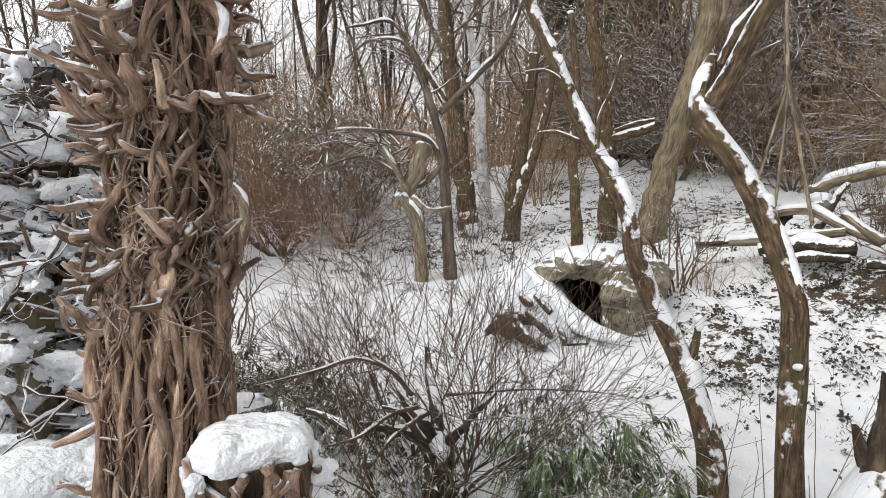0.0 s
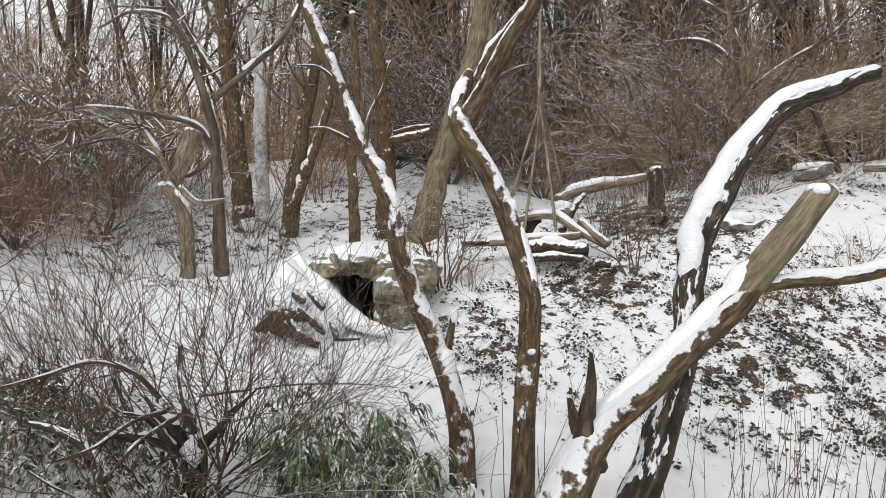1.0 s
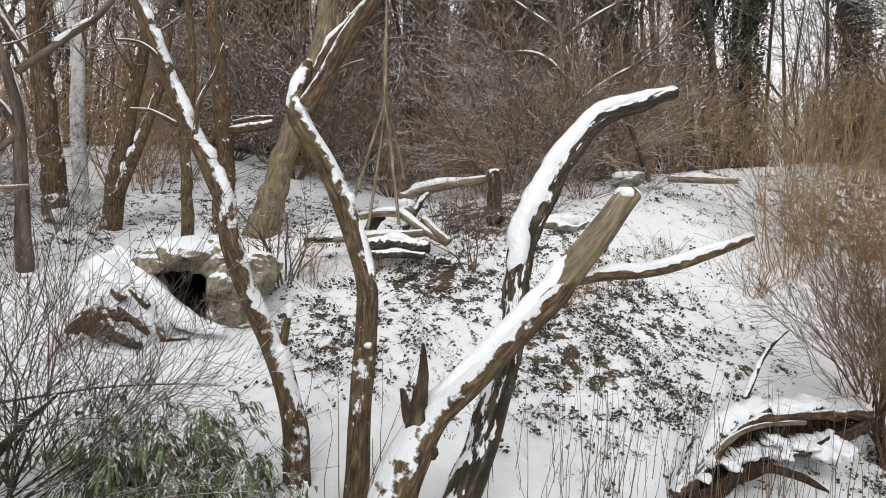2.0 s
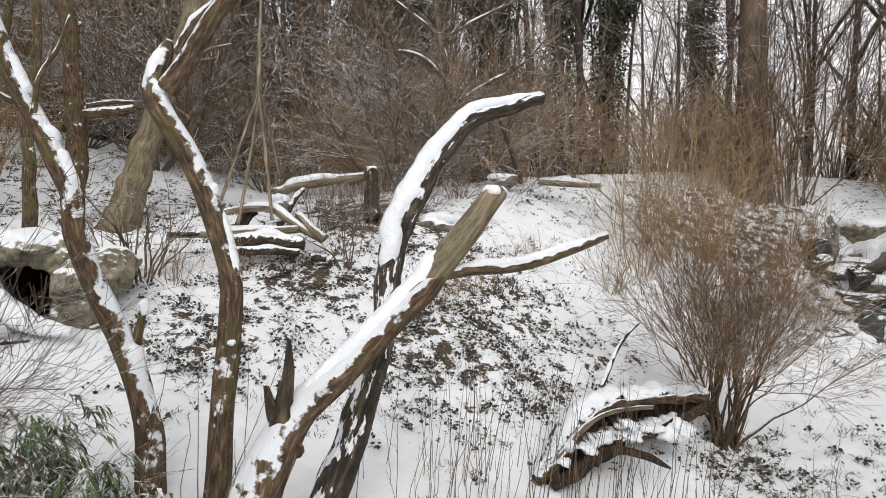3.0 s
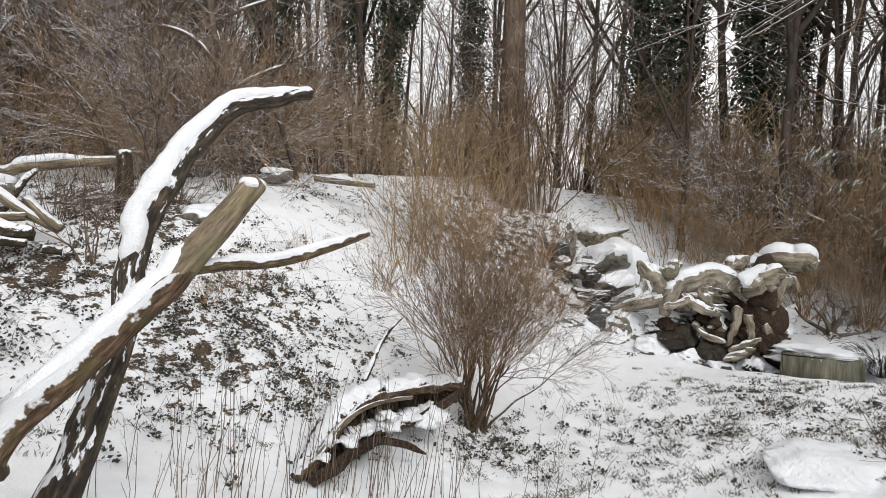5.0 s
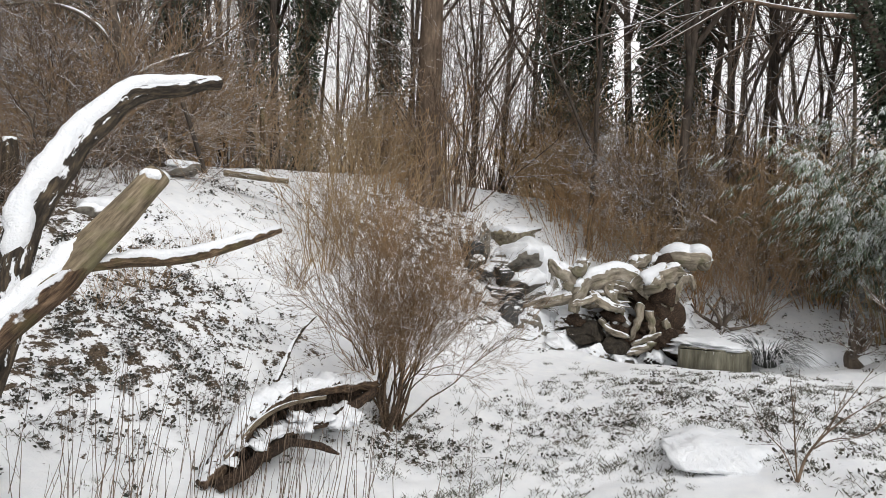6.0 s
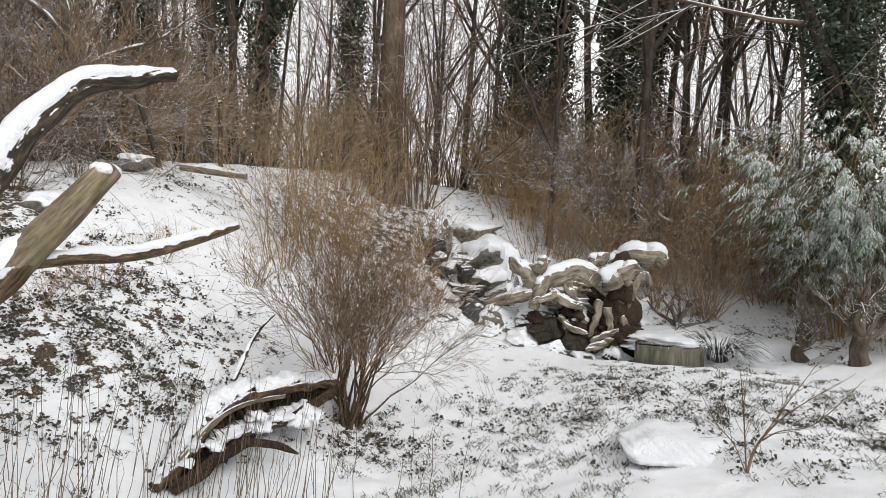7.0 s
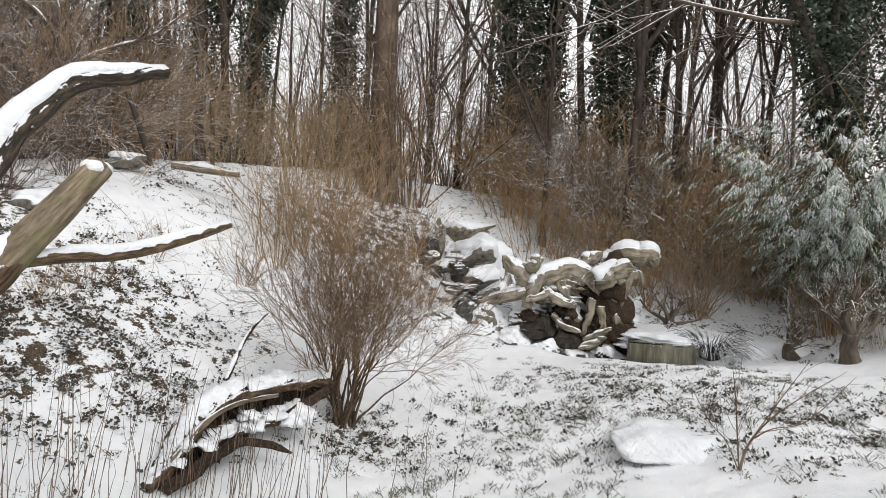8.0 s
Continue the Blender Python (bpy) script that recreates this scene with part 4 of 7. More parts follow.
def ivy_leaves(P, R, count, r, low, high, reach, size):
    g = Geo()
    u = r.uniform(low, high, count) * (P.shape[1] - 1)
    i = np.minimum(u.astype(int), P.shape[1] - 2)
    f = (u - i)[:, None]
    C = P[0, i] * (1 - f) + P[0, i + 1] * f
    a = r.uniform(0, 2 * np.pi, count)
    d = np.stack([np.cos(a), np.sin(a), np.zeros(count)], 1)
    lump = 0.55 + 0.45 * np.sin(2 * a + u * 3.1) * np.sin(2.7 * u + a) + 0.3 * np.sin(5 * a + 4.3 * u)
    O = C + d * (R[0, i][:, None] + reach * (lump * r.uniform(0.2, 1, count))[:, None])
    D = d + r.normal(0, 0.5, (count, 3)) + np.array([0, 0, -0.3])
    small_leaves(g, O, D, r.uniform(0.7, 1.2, count) * size, r.uniform(0.7, 1.1, count) * size * 0.9, r)
    return g


def tree_thing(name, at, label, seed, height, radius, bark, twig, group="woodland trees", ivy=0, reach=0.6, ivy_span=(0.05, 0.8), leaf=0.13, **kw):
    ob = thing(name, (*at, gz(*at)), label, "tree", group)
    trunk, crown, (P, R, A, B) = bare_tree(seed, height, radius, **kw)
    part("trunk", trunk, bark, ob)
    part("crown", crown, twig, ob)
    if ivy:
        r = np.random.default_rng(seed + 1)
        g = ivy_leaves(P, R, ivy, r, ivy_span[0], ivy_span[1], reach, leaf)
        for k in range(0 if A is None else len(A)):
            own = ivy_leaves(A[k:k + 1], B[k:k + 1], ivy // 3, r, 0.0, 0.6, reach * 0.7, leaf)
            g.add(own.v[0], own.f)
        part("ivy", g, LEAF_IVY, ob, "dark glossy ivy leaves")
    return ob


tree_thing("tall_tree", (16.38, 5.51), "tall straight tree with brown furrowed trunk", 201, 24, 0.37, BARK_TALL, TWIG_DARK, clear=0.42, lean=0.006)

KINDS = [
    tree_thing("woodland_tree", (6.0, 22.0), "bare woodland tree with dark trunk and snowy twigs", 211, 17, 0.12, BARK_FOREST, TWIG_SNOWY, clear=0.2, limbs=9, fork=2, lean=0.06),
    tree_thing("woodland_tree", (12.0, 19.0), "bare woodland tree with dark trunk and snowy twigs", 212, 15, 0.10, BARK_FOREST, TWIG_DARK, clear=0.15, limbs=10, fork=2, lean=0.07),
    tree_thing("woodland_tree", (-3.0, 21.0), "bare woodland tree with grey trunk and fine twigs", 213, 13, 0.075, BARK_GREY, TWIG_SNOWY, clear=0.15, limbs=12, fork=1, lean=0.08),
    tree_thing("ivy_clad_tree", (15.5, 16.5), "woodland tree wrapped in dark ivy", 214, 17, 0.15, BARK_FOREST, TWIG_SNOWY, ivy=6500, reach=0.6, leaf=0.115, limbs=9, fork=1),
    tree_thing("woodland_tree", (20.0, 13.0), "bare woodland tree with dark trunk and snowy twigs", 215, 18, 0.14, BARK_FOREST, TWIG_SNOWY, clear=0.3, limbs=10, fork=3, lean=0.05),
]


BUSHY = tree_thing("ivy_clad_tree", (21.22, 2.54), "woodland tree with a dense dark ivy head", 216, 17, 0.19, BARK_FOREST, TWIG_SNOWY, ivy=8000, reach=0.95, ivy_span=(0.14, 0.45), leaf=0.12, limbs=10, fork=2)
COLUMN = tree_thing("ivy_clad_tree", (22.39, 9.33), "tall tree clad from foot to crown in dark ivy", 217, 18, 0.22, BARK_FOREST, TWIG_SNOWY, ivy=9500, reach=0.65, ivy_span=(0.03, 0.8), leaf=0.115, limbs=10, fork=1)
IVY_NEAR = tree_thing("ivy_clad_tree", (17.6, -6.1), "tall tree clad from foot to crown in dark ivy", 219, 19, 0.24, BARK_FOREST, TWIG_SNOWY, ivy=13000, reach=0.95, ivy_span=(0.03, 0.7), leaf=0.1, limbs=9, fork=2, lean=0.06)
for kind, x, y, turn, scale in [
    (BUSHY, 20.41, -0.77, 40, 1.05), (IVY_NEAR, 17.3, -7.6, 200, 0.95), (COLUMN, 19.15, 11.22, 140, 1.0),
    (COLUMN, 13.80, 14.58, 20, 1.0), (COLUMN, 17.40, 12.03, 50, 1.0), (COLUMN, 5.36, 19.27, 90, 1.25), (COLUMN, 6.87, 19.85, 30, 1.3), (BUSHY, 4.40, 21.55, 160, 1.2), (BUSHY, 5.70, 18.13, 260, 1.1),
    (COLUMN, 11.17, 17.78, 120, 1.1), (COLUMN, 14.51, 19.16, 220, 1.1), (COLUMN, 16.64, 14.57, 310, 1.0), (COLUMN, 9.97, 19.57, 70, 1.1), (BUSHY, 13.05, 15.23, 0, 1.1), (BUSHY, 22.31, 1.79, 220, 1.0), (COLUMN, 24.37, -1.77, 0, 0.9),
]:
    copy_thing(kind, pose(x, y, gz(x, y), 0, 0, turn) @ Matrix.Scale(scale, 4))


def scatter_trees():
    r = np.random.default_rng(5)
    placed_at = [(o.location.x, o.location.y) for o in KINDS]
    count = 0
    while count < 160:
        a = radians(r.uniform(-48, 128) if count < 100 else r.uniform(18, 52) if count < 118 else r.uniform(-18, 6) if count < 136 else r.uniform(94, 118) if count < 150 else r.uniform(62, 112))
        d = 17 + 38 * r.uniform() ** 1.2
        x, y = 0.3 + d * math.sin(a), -0.2 + d * math.cos(a)
        if min(math.hypot(x - p, y - q) for p, q in placed_at) < 1.3:
            continue
        placed_at.append((x, y))
        k = r.choice(5, p=[0.27, 0.23, 0.23, 0.05, 0.22])
        m = pose(x, y, gz(x, y), r.uniform(-3, 3), r.uniform(-3, 3), r.uniform(0, 360)) @ Matrix.Scale(r.uniform(0.75, 1.2), 4)
        copy_thing(KINDS[k], m)
        count += 1


scatter_trees()


def thicket():
    kinds = []
    for k, (mat, h, lab) in enumerate([(TWIG_BROWN, 2.6, "bare brown thicket shrub"), (TWIG_RUST, 2.4, "bare reddish thicket shrub"), (TWIG_STRAW, 2.8, "bare straw-coloured thicket shrub"), (TWIG_DARK, 2.2, "bare dark snow-flecked shrub")]):
        at = [(9.0, 11.5), (17.0, -1.0), (16.5, 6.5), (3.0, 15.5)][k]
        kinds.append(shrub("thicket_shrub", at, lab, h * 0.9, 25, mat, 300 + k, 1.0, "thicket", fine=2, slim=0.0058, thick=0.011, twigs=6, n=6, foot=0.75, wiggle=0.14, rise=0.08, twig_ratio=(0.3, 0.6)))
    tall = [shrub("coppice_stool", (8.0, 16.0), "tall bare coppice stool with snow-dusted stems", 6.5, 26, TWIG_DARK, 320, 0.9, "coppice", fine=2, slim=0.0075, thick=0.02, twigs=7, foot=0.6, wiggle=0.15, twig_ratio=(0.2, 0.4)),
            shrub("coppice_stool", (12.5, 13.5), "tall bare coppice stool with brown stems", 6.0, 26, TWIG_BROWN, 321, 1.0, "coppice", fine=2, slim=0.0075, thick=0.02, twigs=7, foot=0.6, wiggle=0.17, twig_ratio=(0.2, 0.4)),
            shrub("coppice_stool", (19.0, 6.0), "tall bare coppice stool with snowy twigs", 7.0, 24, TWIG_SNOWY, 322, 1.0, "coppice", fine=2, slim=0.0075, thick=0.02, twigs=7, foot=0.7, wiggle=0.17, twig_ratio=(0.2, 0.4))]
    r = np.random.default_rng(9)
    for q in range(135):
        a = radians(r.uniform(-42, 122))
        d = r.uniform(14.5, 22)
        if a < 0.2:
            d = r.uniform(13, 20)
        x, y = 0.3 + d * math.sin(a), -0.2 + d * math.cos(a)
        if stream_distance(x, y) < 1.7 or (d < 15.5 and 0.3 < a < 1.2):
            continue
        deg = math.degrees(a)
        if (deg > 97 and d < 17.5) or (12 < deg < 40 and r.uniform() < 0.3):
            continue
        p = [0.25, 0.5, 0.1, 0.15] if deg < 8 else [0.45, 0.2, 0.15, 0.2] if deg < 55 else [0.35, 0.35, 0.25, 0.05] if deg < 85 else [0.2, 0.55, 0.25, 0.0]
        m = pose(x, y, gz(x, y), r.uniform(-8, 8), r.uniform(-8, 8), r.uniform(0, 360)) @ Matrix.Scale(r.uniform(0.7, 1.3), 4)
        copy_thing(kinds[r.choice(4, p=p)], m)
    # the tall brown thicket behind the cascade
    for q in range(34):
        deg = r.uniform(77, 106)
        d = r.uniform(17.2, 21.5)
        x, y = 0.3 + d * math.sin(radians(deg)), -0.2 + d * math.cos(radians(deg))
        if stream_distance(x, y) < 1.5 or (deg < 89 and d < 19.6):
            continue
        m = pose(x, y, gz(x, y), r.uniform(-8, 8), r.uniform(-8, 8), r.uniform(0, 360)) @ Matrix.Scale(r.uniform(1.05, 1.6), 4)
        copy_thing(kinds[r.choice(3, p=[0.3, 0.45, 0.25])], m)
    for q in range(16):
        deg = r.uniform(16, 52)
        d = r.uniform(16.5, 26)
        x, y = 0.3 + d * math.sin(radians(deg)), -0.2 + d * math.cos(radians(deg))
        m = pose(x, y, gz(x, y), r.uniform(-5, 5), r.uniform(-5, 5), r.uniform(0, 360)) @ Matrix.Scale(r.uniform(0.8, 1.3), 4)
        copy_thing(tall[1 + r.integers(2)], m)
    for q in range(60):
        a = radians(r.uniform(-45, 125))
        d = r.uniform(16.5, 30)
        x, y = 0.3 + d * math.sin(a), -0.2 + d * math.cos(a)
        if stream_distance(x, y) < 2 or (math.degrees(a) > 58 and r.uniform() < 0.7):
            continue
        m = pose(x, y, gz(x, y), r.uniform(-5, 5), r.uniform(-5, 5), r.uniform(0, 360)) @ Matrix.Scale(r.uniform(0.7, 1.25), 4)
        copy_thing(tall[r.integers(3)], m)


thicket()


def far_wood():
    """The brown depth of the wood: countless thin poles and shoots, one mass."""
    r = np.random.default_rng(330)
    m, n = 7000, 4
    a = np.radians(r.uniform(-50, 130, m))
    d = 26 + 26 * r.uniform(0, 1, m)
    x, y = 0.3 + d * np.sin(a), -0.2 + d * np.cos(a)
    patch = 0.5 + 0.5 * np.sin(9 * a + 1.3) * np.sin(0.31 * d + 4 * a)
    tall = r.uniform(1.5, 5.0, m) * (0.6 + 0.9 * patch)
    D = unit(np.stack([r.normal(0, 0.22, m), r.normal(0, 0.22, m), np.ones(m)], 1))
    path = [np.stack([x, y, ground_z(x, y, False) - 0.1], 1)]
    for j in range(n - 1):
        D = unit(D + r.normal(0, 0.16, D.shape))
        path.append(path[-1] + D * (tall / (n - 1))[:, None])
    P = np.stack(path, 1)
    R = r.uniform(0.012, 0.026, m)[:, None] * np.linspace(1, 0.45, n)
    g = tubes(Geo(), P, R, 3)
    Q, S = grow(P, R, 3, (0.3, 1.0), (20, 60), (0.25, 0.5), 0.1, 0.02, 2, r, 0.8, 0.7)
    tubes(g, Q, S, 3)
    placed("far_undergrowth", g, TWIG_BROWN, "distant brown undergrowth deep in the wood", "undergrowth", kind="stuff")


far_wood()


def edge_branches():
    """Wide shrubs lined with snow, spread along the front of the wood and the brown thicket."""
    r = np.random.default_rng(77)
    for q in range(3):
        deg, d = r.uniform(84, 104), r.uniform(17.2, 18.6)
        x, y = 0.3 + d * math.sin(radians(deg)), -0.2 + d * math.cos(radians(deg))
        copy_thing(SNOW_LINED, pose(x, y, gz(x, y), 0, 0, r.uniform(0, 360)) @ Matrix.Scale(r.uniform(0.8, 1.2), 4))
    for q in range(6):
        deg, d = r.uniform(14, 55), r.uniform(13.8, 17.5)
        x, y = 0.3 + d * math.sin(radians(deg)), -0.2 + d * math.cos(radians(deg))
        copy_thing(SNOW_LINED, pose(x, y, gz(x, y), 0, 0, r.uniform(0, 360)) @ Matrix.Scale(r.uniform(0.8, 1.3), 4))


edge_branches()


def wooden(name, paths, material, label, category, sides=12, rough=0.12, seed=0, snow=0.0, step=0.05, group="", lift=0.5, size=0.9, part_name="limb", rooted=False):
    """A thing made of knotty limbs: a list of (points, radii). Each limb and its snow are parts."""
    at = np.array(paths[0][0][0], float)
    ob = thing(name, at, label, category, group)
    for k, (pts, rad) in enumerate(paths):
        g = Geo()
        if k == 0 and rooted:
            x, y = pts[0][0], pts[0][1]
            pts, rad = [(x, y, min(gz(x, y), pts[0][2]) - 0.2), *pts], [rad[0] * 1.3, *rad]
        P, R = limb(g, pts, rad, sides, rough, seed + 17 * k, step)
        own = part("trunk" if k == 0 and part_name == "limb" else part_name, g, material, ob)
        if snow:
            s = Geo()
            snow_on(s, P, R, seed + 17 * k + 3, snow, lift, size, 9)
            part("snow_cap", s, SNOW, own)
    hang(ob)
    return ob


def twigs_on(ob, paths, radii, material, seed, k=(10, 5, 4), ratio=(0.3, 0.6), low=0.25):
    """Bare twigs growing from a limb, as one crown."""
    r = np.random.default_rng(seed)
    P = spline(paths, 12)[None]
    R = np.full((1, 12), radii)
    Q, S = grow(P, R, k[0], (low, 1.0), (30, 75), ratio, 0.14, 0.04, 6, r, 0.6)
    U, V = grow(Q, S, k[1], (0.2, 1), (20, 60), (0.3, 0.6), 0.14, 0.02, 4, r, 0.65)
    X, Y = grow(U, V, k[2], (0.2, 1), (20, 60), (0.3, 0.6), 0.14, 0.0, 3, r, 0.7)
    g = tubes(Geo(), Q, np.maximum(S, 0.005), 5)
    tubes(g, U, np.maximum(V, 0.003), 3)
    tubes(g, X, np.maximum(Y, 0.0025), 3)
    c = part("crown", g, material, ob)
    c.matrix_parent_inverse = ob.matrix_world.inverted()
    tagged(c, kind="stuff")


# ---- standing trees on the slope above the den ----
snag = wooden("broken_snag", [
    ([(-0.35, 8.97, 0.80), (-0.34, 8.97, 1.42), (-0.39, 8.97, 1.92), (-0.51, 8.96, 2.19), (-0.64, 8.95, 2.30), (-0.70, 8.94, 2.12)], [0.11, 0.095, 0.09, 0.08, 0.06, 0.03]),
    ([(-0.55, 9.06, 2.35), (-0.39, 9.07, 2.68), (-0.24, 9.07, 3.08)], [0.12, 0.13, 0.12]),
    ([(-0.50, 8.96, 2.38), (-0.75, 8.94, 2.84), (-1.04, 9.01, 3.15), (-1.49, 8.94, 2.91)], [0.05, 0.04, 0.03, 0.015]),
    ([(-0.44, 8.96, 2.29), (-0.20, 8.87, 2.09), (0.13, 8.88, 2.12)], [0.06, 0.045, 0.03]),
], DEAD_WOOD, "broken snowy snag with curled stub on the slope", "tree", 14, 0.14, 400, 0.8, group="slope trees", rooted=True)
t1 = wooden("slope_tree", [
    ([(0.08, 9.18, 1.07), (0.06, 9.18, 1.70), (0.04, 9.18, 2.61), (-0.01, 9.18, 3.27), (-0.27, 9.17, 4.12), (-0.55, 9.16, 4.81)], [0.11, 0.09, 0.075, 0.065, 0.05, 0.035]),
    ([(0.01, 9.18, 3.56), (0.54, 9.27, 4.09), (0.93, 9.24, 4.47), (1.25, 9.20, 5.05), (1.44, 9.18, 5.71)], [0.05, 0.045, 0.04, 0.03, 0.02]),
    ([(0.07, 9.18, 2.63), (-0.17, 9.08, 3.13), (-0.66, 8.95, 3.25), (-1.45, 8.75, 3.28), (-2.04, 8.52, 3.06)], [0.04, 0.035, 0.03, 0.02, 0.012]),
    ([(0.04, 9.18, 2.80), (-0.36, 9.07, 2.47), (-0.76, 8.94, 2.71), (-1.14, 8.79, 2.89), (-1.75, 8.59, 2.70)], [0.04, 0.035, 0.03, 0.02, 0.012]),
    ([(-0.17, 9.18, 3.91), (-0.45, 9.06, 4.56), (-0.94, 8.92, 4.60), (-1.35, 8.86, 4.32)], [0.03, 0.025, 0.02, 0.012]),
], BARK_GREY, "bare slope tree with long snow-lined side branches", "tree", 10, 0.08, 420, 0.55, group="slope trees", rooted=True)
twigs_on(t1, [(0.04, 9.18, 1.87), (-0.34, 9.07, 2.97), (-1.15, 8.89, 3.05), (-1.77, 8.69, 2.96)], 0.03, TWIG_SNOWY, 421, (16, 6, 4), (0.3, 0.6))
twigs_on(t1, [(-0.01, 9.18, 3.27), (-0.27, 9.17, 4.12), (-0.55, 9.16, 4.81)], 0.03, TWIG_SNOWY, 422, (12, 5, 4), (0.5, 0.9))
t2 = wooden("slope_tree", [
    ([(0.46, 11.97, 1.92), (0.42, 11.97, 2.64), (0.33, 11.98, 3.63), (0.21, 11.98, 5.08), (0.13, 11.98, 6.41), (0.07, 11.98, 8.07)], [0.21, 0.18, 0.16, 0.14, 0.12, 0.09]),
    ([(0.22, 11.98, 5.19), (-0.11, 11.98, 5.86), (-0.36, 11.97, 6.64)], [0.08, 0.07, 0.05]),
    ([(0.27, 11.98, 4.30), (-0.10, 11.98, 4.76), (-0.82, 11.84, 5.90), (-1.45, 11.68, 5.86), (-1.77, 11.63, 5.80)], [0.05, 0.045, 0.04, 0.03, 0.02]),
], BARK_OLIVE, "bare slope tree with forked brown trunk", "tree", 12, 0.08, 440, 0.6, group="slope trees", rooted=True)
twigs_on(t2, [(0.33, 11.98, 3.63), (0.13, 11.98, 6.41), (0.07, 11.98, 8.07)], 0.05, TWIG_DARK, 441, (16, 6, 4), (0.35, 0.6))
t3 = wooden("birch_tree", [
    ([(0.85, 12.96, 2.57), (0.82, 12.96, 3.79), (0.82, 12.96, 5.00), (0.72, 12.96, 5.64), (0.62, 12.97, 6.51), (0.54, 12.97, 8.24)], [0.14, 0.125, 0.115, 0.09, 0.08, 0.05]),
    ([(0.76, 12.96, 5.47), (0.92, 12.95, 6.06), (1.05, 12.94, 6.77)], [0.07, 0.055, 0.045]),
], BARK_BIRCH, "pale trunk plastered white with wind-blown snow", "tree", 12, 0.06, 460, group="slope trees", rooted=True)
twigs_on(t3, [(0.82, 12.96, 5.00), (0.62, 12.97, 6.51), (0.54, 12.97, 8.24)], 0.04, TWIG_SNOWY, 461, (14, 5, 4), (0.4, 0.7))
t4 = wooden("slope_tree", [
    ([(1.21, 11.42, 1.80), (1.40, 11.40, 3.09), (1.65, 11.37, 4.43), (1.77, 11.35, 5.08)], [0.16, 0.14, 0.12, 0.10]),
    ([(1.31, 11.31, 2.18), (1.68, 11.17, 3.24), (1.95, 11.12, 4.11), (2.14, 11.09, 5.35)], [0.10, 0.085, 0.07, 0.05]),
], BARK_OLIVE, "leaning olive-barked tree with twin stems", "tree", 12, 0.08, 470, 0.5, group="slope trees", rooted=True)
twigs_on(t4, [(1.50, 11.39, 3.48), (1.77, 11.35, 5.08)], 0.04, TWIG_SNOWY, 471, (9, 5, 4), (0.7, 1.1))
t5 = wooden("slope_tree", [([(2.11, 9.77, 1.51), (2.10, 9.77, 2.27), (2.09, 9.78, 2.99), (2.19, 9.75, 4.06), (2.13, 9.77, 5.24)], [0.10, 0.085, 0.075, 0.06, 0.05])], BARK_OLIVE, "thin olive-barked tree above the rock den", "tree", 10, 0.08, 480, group="slope trees", rooted=True)
t6 = wooden("slope_tree", [
    ([(2.78, 10.64, 1.59), (2.87, 10.62, 2.61), (2.82, 10.63, 3.98), (2.71, 10.66, 5.17), (2.64, 10.68, 6.36)], [0.17, 0.15, 0.13, 0.11, 0.09]),
    ([(2.89, 10.61, 3.29), (3.02, 10.48, 3.33), (3.37, 10.37, 3.40), (3.59, 10.30, 3.47)], [0.07, 0.075, 0.07, 0.065]),
    ([(2.96, 10.60, 3.46), (3.32, 10.49, 3.56), (3.62, 10.39, 3.59)], [0.035, 0.035, 0.03]),
    ([(2.93, 10.60, 3.44), (2.79, 10.64, 3.79), (2.91, 10.61, 4.75)], [0.05, 0.04, 0.02]),
], BARK_BROWN, "brown tree with broken snow-covered side limb", "tree", 12, 0.10, 490, 1.2, group="slope trees", rooted=True)
tc = wooden("leaning_pale_tree", [
    ([(3.39, 10.26, 1.61), (3.56, 10.20, 2.26), (3.79, 10.12, 3.12), (4.08, 10.01, 4.06), (4.32, 9.91, 4.84), (4.49, 9.84, 5.89), (4.71, 9.74, 7.54)], [0.30, 0.24, 0.20, 0.18, 0.17, 0.16, 0.13]),
    ([(4.30, 9.92, 4.75), (4.52, 9.82, 5.02), (4.60, 9.78, 5.35)], [0.09, 0.08, 0.07]),
    ([(4.05, 10.02, 3.95), (4.28, 9.9, 4.25), (4.66, 9.72, 4.38)], [0.04, 0.03, 0.012]),
], CUT_WOOD, "leaning tree with pale fluted trunk", "tree", 18, 0.12, 500, group="slope trees", rooted=True)


pale = wooden("pale_forked_tree", [
    ([(9.88, 9.34, 2.53), (9.84, 9.38, 3.76), (9.74, 9.48, 5.05), (9.60, 9.61, 6.02), (9.52, 9.69, 7.36)], [0.10, 0.085, 0.075, 0.06, 0.045]),
    ([(9.76, 9.46, 4.81), (9.29, 9.76, 5.37), (8.68, 10.15, 5.47), (8.06, 10.49, 5.21)], [0.04, 0.035, 0.025, 0.015]),
    ([(9.80, 9.42, 4.31), (10.25, 8.81, 4.80), (10.65, 8.19, 5.17), (11.00, 7.57, 5.84)], [0.04, 0.035, 0.025, 0.015]),
    ([(9.64, 9.57, 5.78), (10.03, 9.05, 6.14), (10.56, 8.30, 6.54), (11.00, 7.74, 6.96)], [0.04, 0.03, 0.025, 0.015]),
    ([(9.62, 9.59, 5.90), (9.10, 9.93, 6.32), (8.64, 10.31, 6.76)], [0.04, 0.03, 0.02]),
], BARK_GREY, "pale forked tree with long snow-lined branches", "tree", 10, 0.08, 505, 0.7, group="slope trees", rooted=True)
twigs_on(pale, [(9.29, 9.76, 5.37), (8.68, 10.15, 5.47), (8.06, 10.49, 5.21)], 0.02, TWIG_SNOWY, 506, (12, 5, 4), (0.4, 0.8))
twigs_on(pale, [(10.25, 8.81, 4.80), (10.65, 8.19, 5.17), (11.00, 7.57, 5.84)], 0.02, TWIG_SNOWY, 507, (12, 5, 4), (0.4, 0.8))
